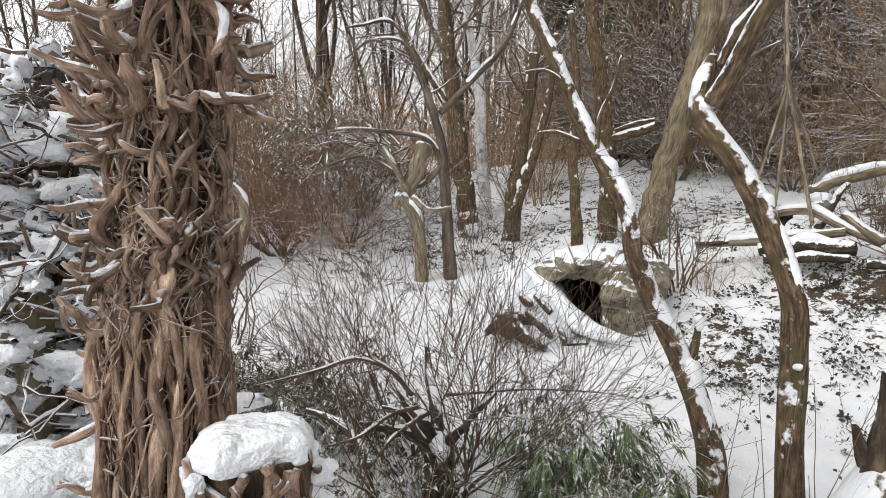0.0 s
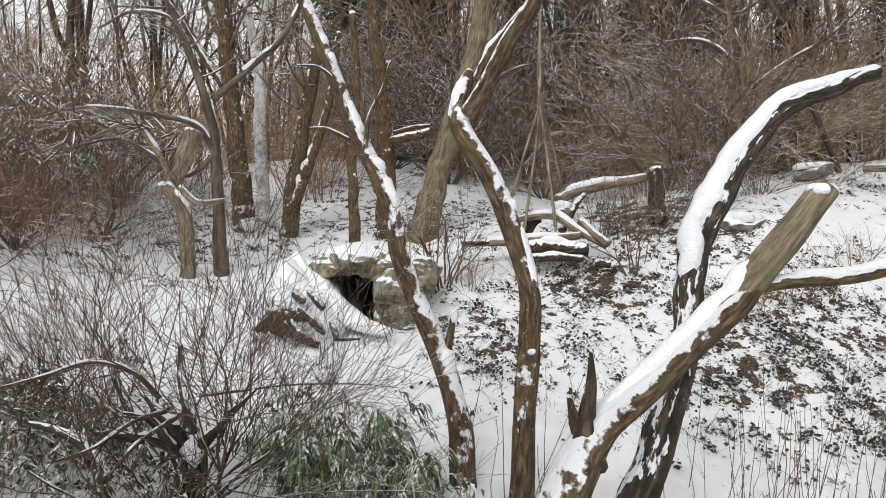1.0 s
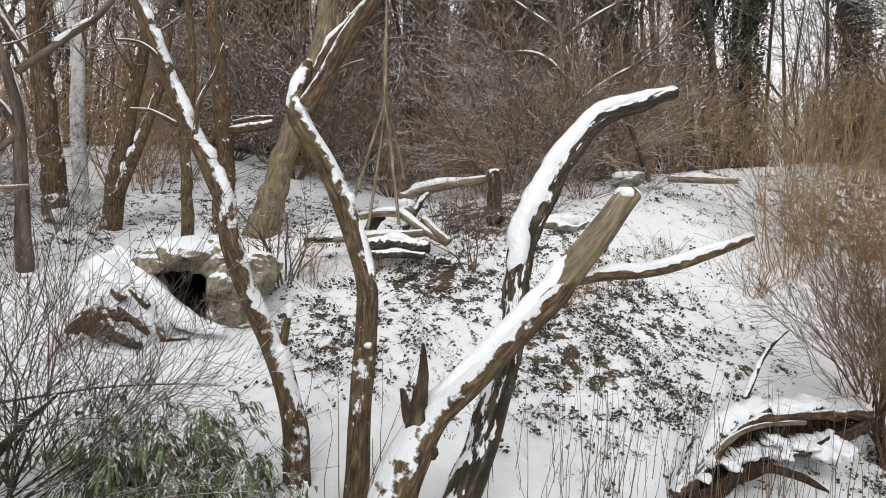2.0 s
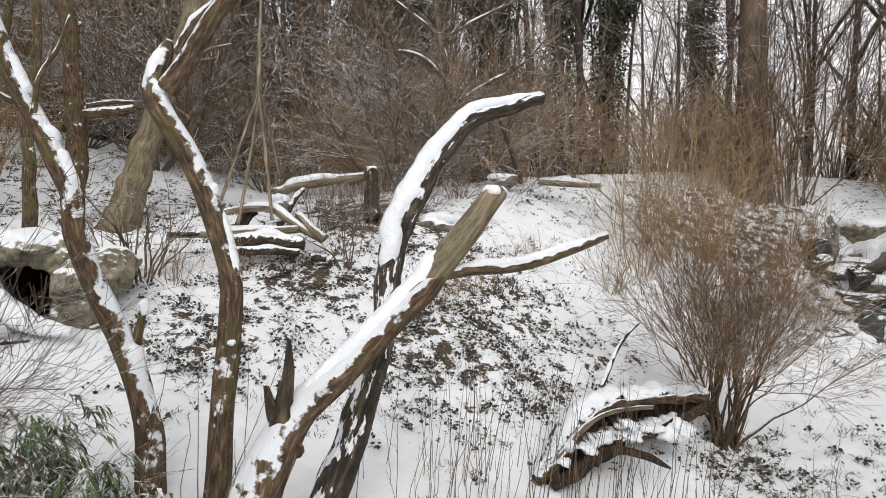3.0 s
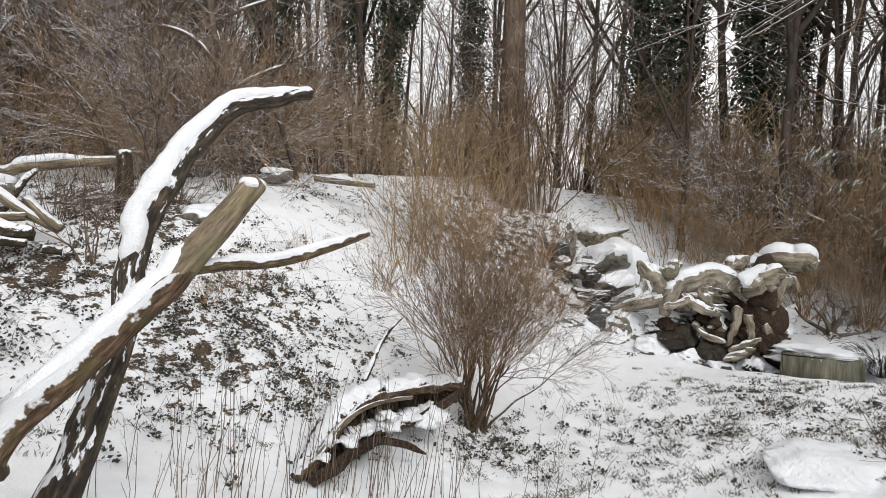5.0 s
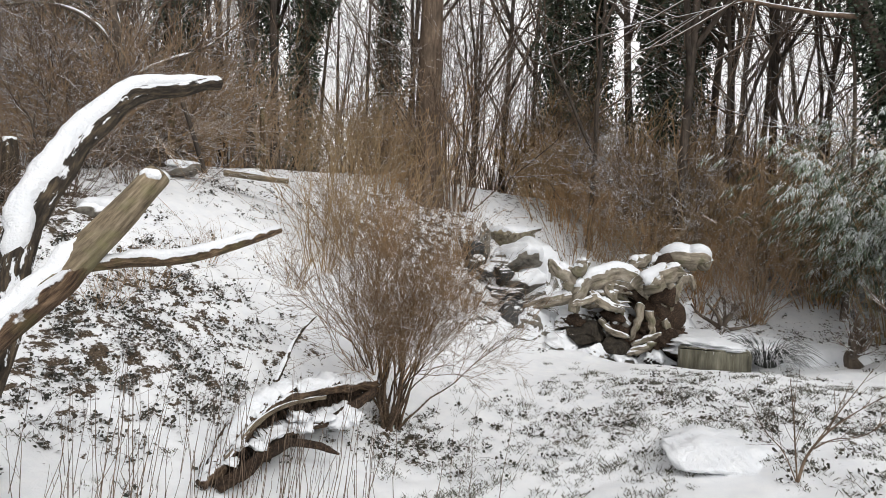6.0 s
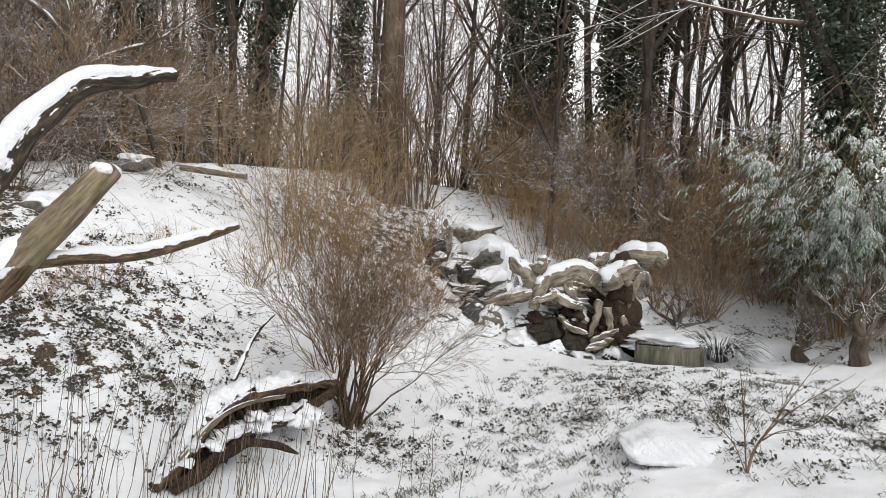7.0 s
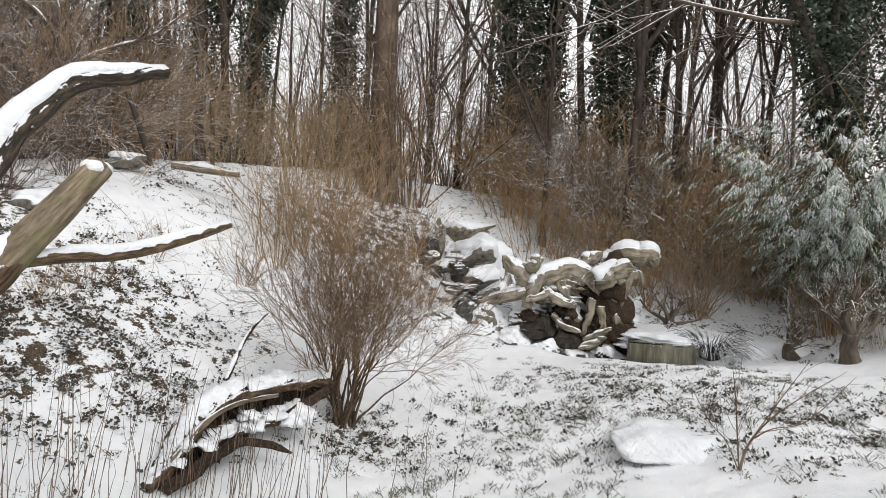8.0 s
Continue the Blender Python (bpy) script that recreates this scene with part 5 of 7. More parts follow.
twigs_on(pale, [(10.03, 9.05, 6.14), (10.56, 8.30, 6.54), (11.00, 7.74, 6.96)], 0.02, TWIG_SNOWY, 508, (12, 5, 4), (0.4, 0.8))
wooden("fallen_limb", [
    ([(-2.63, 7.46, 1.38), (-2.50, 7.51, 1.67), (-2.43, 7.53, 2.04), (-2.54, 7.49, 2.35), (-2.80, 7.40, 2.51)], [0.09, 0.08, 0.07, 0.05, 0.03]),
    ([(-2.54, 7.50, 1.92), (-2.77, 7.41, 1.92), (-2.92, 7.35, 1.84)], [0.05, 0.04, 0.03]),
    ([(-2.50, 7.51, 1.67), (-2.62, 7.46, 1.57), (-2.68, 7.44, 1.32)], [0.06, 0.05, 0.04]),
], DEAD_WOOD, "dead snow-laden limb leaning on the slope", "branch", 10, 0.12, 510, 1.6)
# ---- fallen logs, poles and stones on the upper slope ----
def log_pile():
    logs = [
        ([(3.94, 8.04, 1.75), (4.28, 7.88, 1.83), (4.60, 7.72, 1.83), (4.81, 7.49, 1.63), (5.10, 7.19, 1.39)], [0.05, 0.055, 0.06, 0.055, 0.05], "curved fallen branch under snow"),
        ([(3.42, 8.35, 1.46), (4.05, 7.88, 1.49), (4.81, 7.37, 1.55)], [0.05, 0.06, 0.055], "straight weathered log topped with snow"),
        ([(3.99, 7.80, 1.37), (4.40, 7.49, 1.41), (4.78, 7.15, 1.34)], [0.08, 0.10, 0.085], "dark split log in the pile"),
        ([(3.93, 7.61, 1.25), (4.35, 7.40, 1.26), (4.67, 7.10, 1.24)], [0.06, 0.06, 0.05], "dark log lying in snow"),
        ([(4.91, 7.54, 1.77), (4.98, 7.27, 1.56), (5.07, 7.09, 1.42)], [0.055, 0.055, 0.05], "log end jutting out under snow"),
        ([(4.31, 8.09, 1.56), (4.40, 8.04, 1.78), (4.50, 8.00, 1.84)], [0.09, 0.1, 0.08], "short dark stump under the pile"),
        ([(4.80, 7.02, 1.18), (4.97, 6.91, 1.15)], [0.06, 0.05], "short log half buried in snow"),
        ([(5.41, 9.10, 2.18), (5.91, 9.04, 2.35), (6.87, 8.64, 2.54)], [0.08, 0.09, 0.08], "long snow-covered fallen log"),
        ([(5.08, 8.36, 1.62), (5.39, 8.42, 2.07), (5.60, 8.53, 2.22)], [0.06, 0.05, 0.04], "forked dead branch under snow"),
        ([(10.35, 7.43, 2.63), (10.60, 6.93, 2.58), (10.87, 6.33, 2.52)], [0.07, 0.075, 0.06], "snowy log on the ridge"),
        ([(3.36, 8.15, 1.47), (3.74, 8.09, 1.48), (4.11, 8.02, 1.49)], [0.035, 0.04, 0.04], "thin dead log topped with snow"),
    ]
    for k, (pts, rad, lab) in enumerate(logs):
        wooden("fallen_log", [(pts, rad)], DEAD_WOOD if k in (0, 1, 4, 7, 9) else BARK_BLACK, lab, "log", 12, 0.10, 520 + 7 * k, 1.5 if k not in (2, 5) else 0.7, group="fallen logs", lift=0.55, size=0.85, part_name="log")


log_pile()
wooden("pole_tripod", [
    ([(4.52, 7.98, 3.47), (4.25, 8.01, 2.67), (3.99, 8.02, 1.92)], [0.018, 0.022, 0.025]),
    ([(4.54, 7.98, 3.52), (4.34, 7.85, 2.55), (4.11, 7.74, 1.61)], [0.018, 0.022, 0.025]),
    ([(4.52, 7.99, 3.60), (4.51, 7.76, 2.72), (4.51, 7.54, 1.67)], [0.02, 0.022, 0.025]),
    ([(4.53, 7.98, 3.52), (4.77, 8.08, 2.94), (5.00, 8.18, 2.32)], [0.018, 0.02, 0.022]),
    ([(4.53, 7.98, 3.37), (4.53, 7.98, 3.99), (4.55, 7.97, 4.69), (4.55, 7.97, 5.16)], [0.04, 0.03, 0.022, 0.018]),
], DEAD_WOOD, "tripod of grey branches leaning together", "wooden poles", 7, 0.08, 600, part_name="pole")
wooden("leaning_pole", [([(10.06, 7.64, 2.56), (9.86, 7.74, 3.19), (9.71, 7.91, 3.85)], [0.05, 0.045, 0.04])], BARK_FOREST, "dark pole leaning on the ridge", "pole", 8, 0.06, 610, part_name="pole")
wooden("wooden_post", [([(10.06, 8.42, 2.78), (10.04, 8.44, 3.51), (10.03, 8.45, 4.05)], [0.06, 0.055, 0.055])], BARK_OLIVE, "mossy wooden post on the ridge", "post", 8, 0.05, 611, group="ridge posts", part_name="post")
wooden("wooden_post", [([(12.73, 8.20, 2.74), (12.71, 8.23, 3.57), (12.69, 8.26, 4.43)], [0.06, 0.055, 0.05])], BARK_OLIVE, "mossy wooden post on the ridge", "post", 8, 0.05, 612, group="ridge posts", part_name="post")
g = Geo()
tubes(g, np.array([[(14.68, 10.66, 3.52), (14.67, 10.68, 5.98), (14.66, 10.70, 9.42)]]), np.full((1, 3), 0.022), 8)
placed("metal_pole", g, METAL, "thin pale metal pole among the trees", "pole")


def stone(name, at, size, seed, material, label, snow=True, turn=0.0, rough=0.28):
    ob = thing(name, at, label, "rock", "stones")
    g = Geo()
    rock(g, (0, 0, 0), size, seed, rough, 16, turn)
    part("stone", g, material, ob)
    if snow:
        s = Geo()
        snow_lump(s, (0, 0, size[2] * 0.55), (size[0] * 0.85, size[1] * 0.85, size[2] * 0.55), seed + 1, turn)
        part("snow_cap", s, SNOW, ob)
    return ob


stone("ridge_stone", (9.91, 7.99, 2.62), (0.34, 0.3, 0.16), 31, ROCK_GREY, "grey stone with snow on the ridge", turn=-40)
stone("slope_stone", (7.38, 7.17, 1.66), (0.4, 0.3, 0.2), 33, ROCK_GREY, "stone under snow on the slope", turn=-40)
stone("slope_stone", (4.98, 8.19, 1.94), (0.16, 0.16, 0.14), 34, ROCK_GREY, "grey stone behind the log pile")
wooden("black_stump", [([(6.40, 7.75, 1.75), (6.39, 7.75, 2.16), (6.38, 7.76, 2.59)], [0.16, 0.13, 0.09])], BARK_BLACK, "black weathered stump among brambles", "stump", 12, 0.2, 615)


# ---- old root stump beside the den ----
wooden("rotten_root_stump", [
    ([(0.69, 6.95, 0.86), (0.71, 6.60, 0.67), (0.87, 6.48, 0.52), (1.06, 6.45, 0.43)], [0.07, 0.075, 0.055, 0.03]),
    ([(0.50, 6.62, 0.59), (0.63, 6.71, 0.73), (0.78, 6.69, 0.75), (0.96, 6.67, 0.66)], [0.05, 0.075, 0.07, 0.03]),
    ([(0.91, 6.93, 0.83), (0.99, 6.67, 0.69), (1.15, 6.64, 0.51)], [0.035, 0.04, 0.025]),
    ([(0.99, 7.22, 1.07), (1.07, 7.11, 0.96), (1.15, 7.10, 0.85)], [0.03, 0.035, 0.025]),
    ([(0.84, 7.14, 0.97), (0.91, 7.03, 0.89), (0.97, 7.02, 0.84)], [0.03, 0.035, 0.025]),
    ([(1.13, 6.85, 0.72), (1.22, 6.73, 0.61), (1.29, 6.72, 0.49)], [0.03, 0.035, 0.02]),
    ([(1.04, 6.66, 0.40), (1.28, 6.62, 0.44), (1.54, 6.67, 0.43)], [0.02, 0.022, 0.015]),
    ([(0.64, 6.63, 0.76), (0.55, 6.61, 0.66), (0.43, 6.60, 0.59)], [0.05, 0.07, 0.03]),
    ([(0.89, 6.65, 0.80), (1.02, 6.50, 0.67), (1.11, 6.41, 0.54)], [0.03, 0.045, 0.02]),
    ([(1.00, 6.78, 0.96), (1.08, 6.64, 0.86), (1.13, 6.57, 0.79)], [0.03, 0.05, 0.03]),
    ([(0.84, 6.83, 0.96), (0.89, 6.76, 0.90), (0.94, 6.69, 0.87)], [0.03, 0.05, 0.03]),
    ([(1.20, 6.54, 0.66), (1.22, 6.43, 0.55), (1.24, 6.37, 0.48)], [0.02, 0.03, 0.02]),
    ([(0.66, 6.63, 0.82), (0.67, 6.57, 0.65), (0.70, 6.51, 0.55)], [0.09, 0.13, 0.05]),
    ([(0.74, 6.55, 0.77), (0.82, 6.41, 0.59), (0.97, 6.30, 0.49)], [0.04, 0.055, 0.03]),
], ROT_WOOD, "rotten root stump half buried in snow", "stump", 12, 0.3, 620, 0.75, part_name="root")


# ---- hollow fallen log at the foot of the slope ----
def hollow_log():
    """A rotten log, open towards the path: a rim, a dark hollow hung with rootlets, and snow draped behind."""
    r = np.random.default_rng(630)
    rim = np.array([(4.60, 3.05, -0.67), (4.92, 3.01, -0.50), (5.26, 3.02, -0.31), (5.68, 3.00, -0.21), (6.22, 2.91, -0.23), (6.66, 2.78, -0.26), (7.06, 2.64, -0.28)])
    n = 90
    P = spline(rim, n)
    ob = thing("hollow_log", rim[0], "hollow rotten log open along one side, deep in snow", "log")
    T = unit(np.gradient(P, axis=0) * np.array([1, 1, 0]))
    back = np.stack([-T[:, 1], T[:, 0], 0 * T[:, 0]], 1)
    swell = np.clip(np.linspace(0, 1, n) * 2.2, 0, 1) ** 0.8 - 0.45
    rag = 0.04 * wave((n, 1), 3, (9, 1)) + r.normal(0, 0.016, (n, 1))

    def sheet(profile, amp, seed, low=None):
        """A surface along the log from a profile of (back, up), roughened."""
        q = spline(np.array(profile, float), 22)
        m = len(q)
        b = q[None, :, 0] * (0.5 + 0.7 * swell[:, None]) + amp * wave((n, m), seed, (16, 3)) + amp * 0.5 * r.normal(0, 1, (n, m))
        u = q[None, :, 1] * (0.5 + 0.7 * swell[:, None]) + amp * wave((n, m), seed + 1, (14, 4)) + amp * 0.5 * r.normal(0, 1, (n, m)) + rag * np.linspace(1, 0, m)[None]
        if low is not None:
            u = u * (1 - 0.62 * smooth_step(0.4, 0.85, np.linspace(0, 1, n)))[:, None]
        V = P[:, None] + back[:, None] * b[..., None] + np.array([0, 0, 1.0]) * u[..., None]
        if low is not None:
            V[..., 2] = np.maximum(V[..., 2], ground_z(V[..., 0], V[..., 1]) - low)
        i, j = np.meshgrid(np.arange(n - 1), np.arange(m - 1), indexing="ij")
        return Geo().add(V, np.stack([i * m + j, (i + 1) * m + j, (i + 1) * m + j + 1, i * m + j + 1], -1).reshape(-1, 4))

    part("outer_shell", sheet([(0, 0.0), (0.05, 0.07), (0.2, 0.1), (0.36, 0.02), (0.46, -0.2), (0.5, -0.5)], 0.012, 5), ROT_WOOD, ob)
    # the hollow is a backing sheet coloured near black as the cavity's shade
    part("hollow", sheet([(0.0, 0.01), (0.08, 0.03), (0.22, 0.0), (0.32, -0.12), (0.3, -0.3), (0.16, -0.48), (0.0, -0.6)], 0.02, 8, 0.03), SHADED_EARTH, ob, "rotten hollow of the log, coloured dark as shade")
    part("snow_cap", sheet([(0.0, 0.03), (0.04, 0.10), (0.15, 0.14), (0.28, 0.10), (0.42, -0.06), (0.52, -0.3), (0.58, -0.6)], 0.013, 11), SNOW, ob, "deep snow draped over the log")
    for name, line, radii, mat, seed in [
        ("rim", [(4.60, 3.05, -0.67), (4.92, 3.01, -0.50), (5.26, 3.02, -0.31), (5.68, 3.00, -0.21), (6.22, 2.91, -0.23), (6.66, 2.78, -0.26), (7.06, 2.64, -0.28)], [0.05, 0.045, 0.035, 0.035, 0.04, 0.05, 0.06], ROT_WOOD, 631),
        ("rib", [(4.80, 2.99, -0.49), (5.11, 2.99, -0.35), (5.42, 2.98, -0.26), (5.84, 2.95, -0.25), (6.28, 2.85, -0.29)], [0.015, 0.028, 0.024, 0.022, 0.015], DEAD_WOOD, 632),
        ("lower_lip", [(4.68, 2.98, -0.68), (4.88, 2.89, -0.62), (5.20, 2.85, -0.55), (5.52, 2.80, -0.54), (5.77, 2.64, -0.63), (5.87, 2.46, -0.72)], [0.05, 0.05, 0.045, 0.045, 0.035, 0.01], ROT_DARK, 633),
        ("lower_lip", [(6.96, 2.62, -0.35), (6.59, 2.68, -0.42), (6.21, 2.73, -0.49), (5.99, 2.78, -0.51)], [0.05, 0.06, 0.05, 0.02], ROT_DARK, 634),
        ("splinter", [(5.55, 2.88, -0.49), (5.87, 2.83, -0.51), (6.10, 2.74, -0.53)], [0.02, 0.035, 0.02], ROT_WOOD, 635),
    ]:
        g = Geo()
        limb(g, line, radii, 12, 0.5, seed, 0.025)
        part(name, g, mat, ob)
    # snow blown into the hollow
    for k, (at, size) in enumerate([((5.38, 2.95, -0.44), (0.16, 0.16, 0.06)), ((5.76, 2.89, -0.46), (0.17, 0.17, 0.06)), ((5.17, 2.95, -0.47), (0.10, 0.10, 0.04)), ((6.19, 2.82, -0.46), (0.15, 0.15, 0.06)), ((4.94, 2.95, -0.43), (0.06, 0.06, 0.03)), ((6.33, 2.67, -0.48), (0.18, 0.18, 0.08)), ((5.80, 2.92, -0.38), (0.11, 0.11, 0.04)), ((4.81, 2.93, -0.53), (0.05, 0.05, 0.03))]):
        s = Geo()
        rock(s, at, size, 660 + k, 0.7, 0, 0, 4)
        part("snow_clot", s, SNOW, ob)
    # rootlets and rotten shreds hanging under the rim
    m, k = 420, 5
    u = r.uniform(0.03, 0.97, m) * (n - 1)
    O = P[u.astype(int)] + back[u.astype(int)] * r.uniform(-0.03, 0.1, (m, 1)) + np.array([0, 0, -0.02])
    D = unit(np.stack([r.normal(0.1, 0.3, m), r.normal(-0.1, 0.3, m), -np.ones(m)], 1))
    path = [O]
    L = r.uniform(0.08, 0.3, m)
    for j in range(k - 1):
        D = unit(D + r.normal(0, 0.22, D.shape))
        path.append(path[-1] + D * (L / (k - 1))[:, None])
    tagged(part("rootlet_fringe", tubes(Geo(), np.stack(path, 1), r.uniform(0.002, 0.009, m)[:, None] * np.linspace(1, 0.4, k), 4), ROT_DARK, ob), kind="stuff")
    g, s = Geo(), Geo()
    A, B = limb(g, [(5.82, 3.26, -0.25), (5.98, 3.25, -0.05), (6.08, 3.23, 0.12), (6.19, 3.22, 0.27), (6.31, 3.18, 0.41), (6.44, 3.09, 0.55)], [0.03, 0.026, 0.024, 0.022, 0.02, 0.01], 10, 0.16, 645, 0.03)
    snow_on(s, A[:-6], B[:-6], 646, 1.0, 0.4, 1.0, 10, 3.0)
    own = part("side_branch", g, BARK_BLACK, ob)
    part("snow_cap", s, SNOW, own)
    hang(ob)


hollow_log()


def gnarled(name, limbs, label, seed):
    """A stump of thick twisted roots: each fluted, knotted and flattened, with ragged snow on top."""
    ob = thing(name, limbs[0][0][0], label, "stump")
    for k, (pts, rad) in enumerate(limbs):
        r = np.random.default_rng(seed + k)
        p = np.asarray(pts, float)
        n, sides = 46, 26
        q = spline(np.concatenate([p, np.asarray(rad)[:, None]], 1), n)
        P, R = q[:, :3] + np.stack([wave((n,), seed + 3 * k + c, (2.5,)) for c in range(3)], 1) * q[:, 3:] * 0.16, np.maximum(q[:, 3], 0.02)
        R = R * (1 - 0.75 * np.clip((np.linspace(0, 1, n) - 0.88) / 0.12, 0, 1) ** 2)
        turn, far = np.arange(sides)[None] / sides, np.linspace(0, 1, n)[:, None]
        twist = r.uniform(-0.5, 0.5)
        sw = np.ones((n, sides))
        for f, amp in ((2, 0.16), (3, 0.13), (5, 0.10), (8, 0.06)):
            sw += amp * np.sin(2 * np.pi * (f * (turn + twist * far) + r.uniform()) + 1.5 * np.sin(5 * far + r.uniform(0, 6)))
        for knot in range(4):
            sw += 0.3 * np.exp(-((far - r.uniform(0.1, 0.95)) / 0.06) ** 2 - (np.sin(np.pi * (turn - r.uniform()))) ** 2 / 0.06)
        sw += r.normal(0, 0.035, (n, sides))
        g = Geo()
        tubes(g, P[None], R[None], sides, sw[None])
        caps(g, P[None], R[None], sides, sw)
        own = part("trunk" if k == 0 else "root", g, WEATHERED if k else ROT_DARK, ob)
        if k in (1, 2, 3, 4, 5, 7, 12, 13):
            s = Geo()
            snow_on(s, P, R, seed + 5 * k, 0.8, 0.42, 0.72, 14)
            part("snow_cap", s, SNOW, own)
    hang(ob)
    return ob


# ---- the rock cascade and the uprooted stump by the stream ----
def cascade():
    ob = thing("rock_cascade", (15.10, 2.73, -0.38), "dark wet rock steps of a small cascade under snow", "rocks")
    # the snowless earth-coloured blocks are dark fillers for the shaded cavities between rocks
    blocks = [
        ((15.06, 3.72, 0.88), (0.40, 0.42, 0.56), ROCK_DARK, 0, 51, 10), ((14.40, 3.85, 0.39), (0.50, 0.40, 0.40), ROCK_DARK, 1, 52, 30),
        ((14.60, 3.09, 0.84), (0.30, 0.34, 0.17), ROCK_DARK, 0, 53, 0), ((14.68, 2.77, 0.69), (0.30, 0.27, 0.27), ROCK_DARK, 0, 54, 20),
        ((15.11, 3.52, 1.11), (0.25, 0.18, 0.13), ROCK_GREY, 1, 55, 0), ((15.64, 2.68, 1.09), (0.60, 0.68, 0.43), ROCK_GREY, 1, 56, -15),
        ((15.08, 2.44, 0.56), (0.55, 0.53, 0.34), ROCK_GREY, 1, 57, 25), ((14.29, 2.67, 0.35), (0.35, 0.39, 0.22), ROCK_DARK, 0, 58, 5),
        ((14.29, 3.05, 0.10), (0.50, 0.50, 0.26), ROCK_GREY, 1, 59, 15), ((13.88, 2.43, -0.14), (0.35, 0.47, 0.49), ROCK_DARK, 0, 60, 20),
        ((15.74, 1.86, 0.51), (0.70, 0.71, 0.71), ROCK_GREY, 1, 61, 0), ((16.61, 2.95, 1.74), (0.50, 0.79, 0.36), ROCK, 1, 62, 15),
        ((15.82, 3.60, 1.51), (0.22, 0.15, 0.47), ROCK_GREY, 0, 63, 15), ((13.99, 1.83, -0.31), (0.50, 0.53, 0.48), ROCK_GREY, 1, 64, 40),
        ((14.29, 1.07, -0.09), (0.50, 0.58, 0.34), ROCK_GREY, 1, 65, 0), ((13.80, 0.76, -0.38), (0.30, 0.49, 0.27), SHADED_EARTH, 0, 66, 10),
        ((14.32, 0.14, -0.35), (0.42, 0.39, 0.52), ROCK_GREY, 1, 67, 60), ((13.78, 0.23, -0.65), (0.30, 0.51, 0.26), SHADED_EARTH, 0, 68, 50),
        ((14.75, 1.30, 0.14), (0.40, 0.50, 0.24), ROCK_GREY, 1, 69, 20), ((15.00, 0.73, 0.01), (0.60, 0.73, 0.53), ROCK_DARK, 1, 70, 10),
        ((14.30, -0.55, -0.10), (0.30, 0.31, 0.49), SHADED_EARTH, 0, 71, 15), ((15.42, -0.09, 0.23), (0.50, 0.74, 0.60), ROCK_DARK, 1, 72, 30),
        ((15.68, -1.09, -0.26), (0.50, 0.47, 0.47), ROCK_GREY, 1, 73, 0), ((13.53, 3.20, -0.21), (0.50, 0.56, 0.25), ROCK_GREY, 1, 74, 0),
        ((13.52, 2.01, -0.57), (0.40, 0.43, 0.24), ROCK_GREY, 1, 81, 10),
        ((13.60, 1.33, -0.64), (0.40, 0.48, 0.24), ROCK_GREY, 1, 82, 50),
        ((13.67, 0.65, -0.79), (0.40, 0.48, 0.24), ROCK_GREY, 1, 83, 20),
        ((13.75, -0.06, -0.89), (0.35, 0.42, 0.21), ROCK_GREY, 1, 84, 70),
        ((13.91, -0.67, -0.93), (0.35, 0.42, 0.24), ROCK_DARK, 1, 85, 15),
        ((13.43, 2.78, -0.36), (0.40, 0.49, 0.25), ROCK_GREY, 1, 86, 35),
    ]
    for at, size, mat, snow, seed, turn in blocks:
        g = Geo()
        rock(g, at, np.array(size) * 1.05, seed, 0.42, 16, turn, 5 if size[1] > 0.4 else 4, 0.48)
        block = part("rock", g, mat, ob, smooth=False)
        if snow:
            s = Geo()
            rock(s, at, np.array(size) * 1.05, seed, 0.42, 16, turn, 5 if size[1] > 0.4 else 4, 0.48, snow=-0.1)
            part("snow_cap", s, SNOW, block)
    hang(ob)


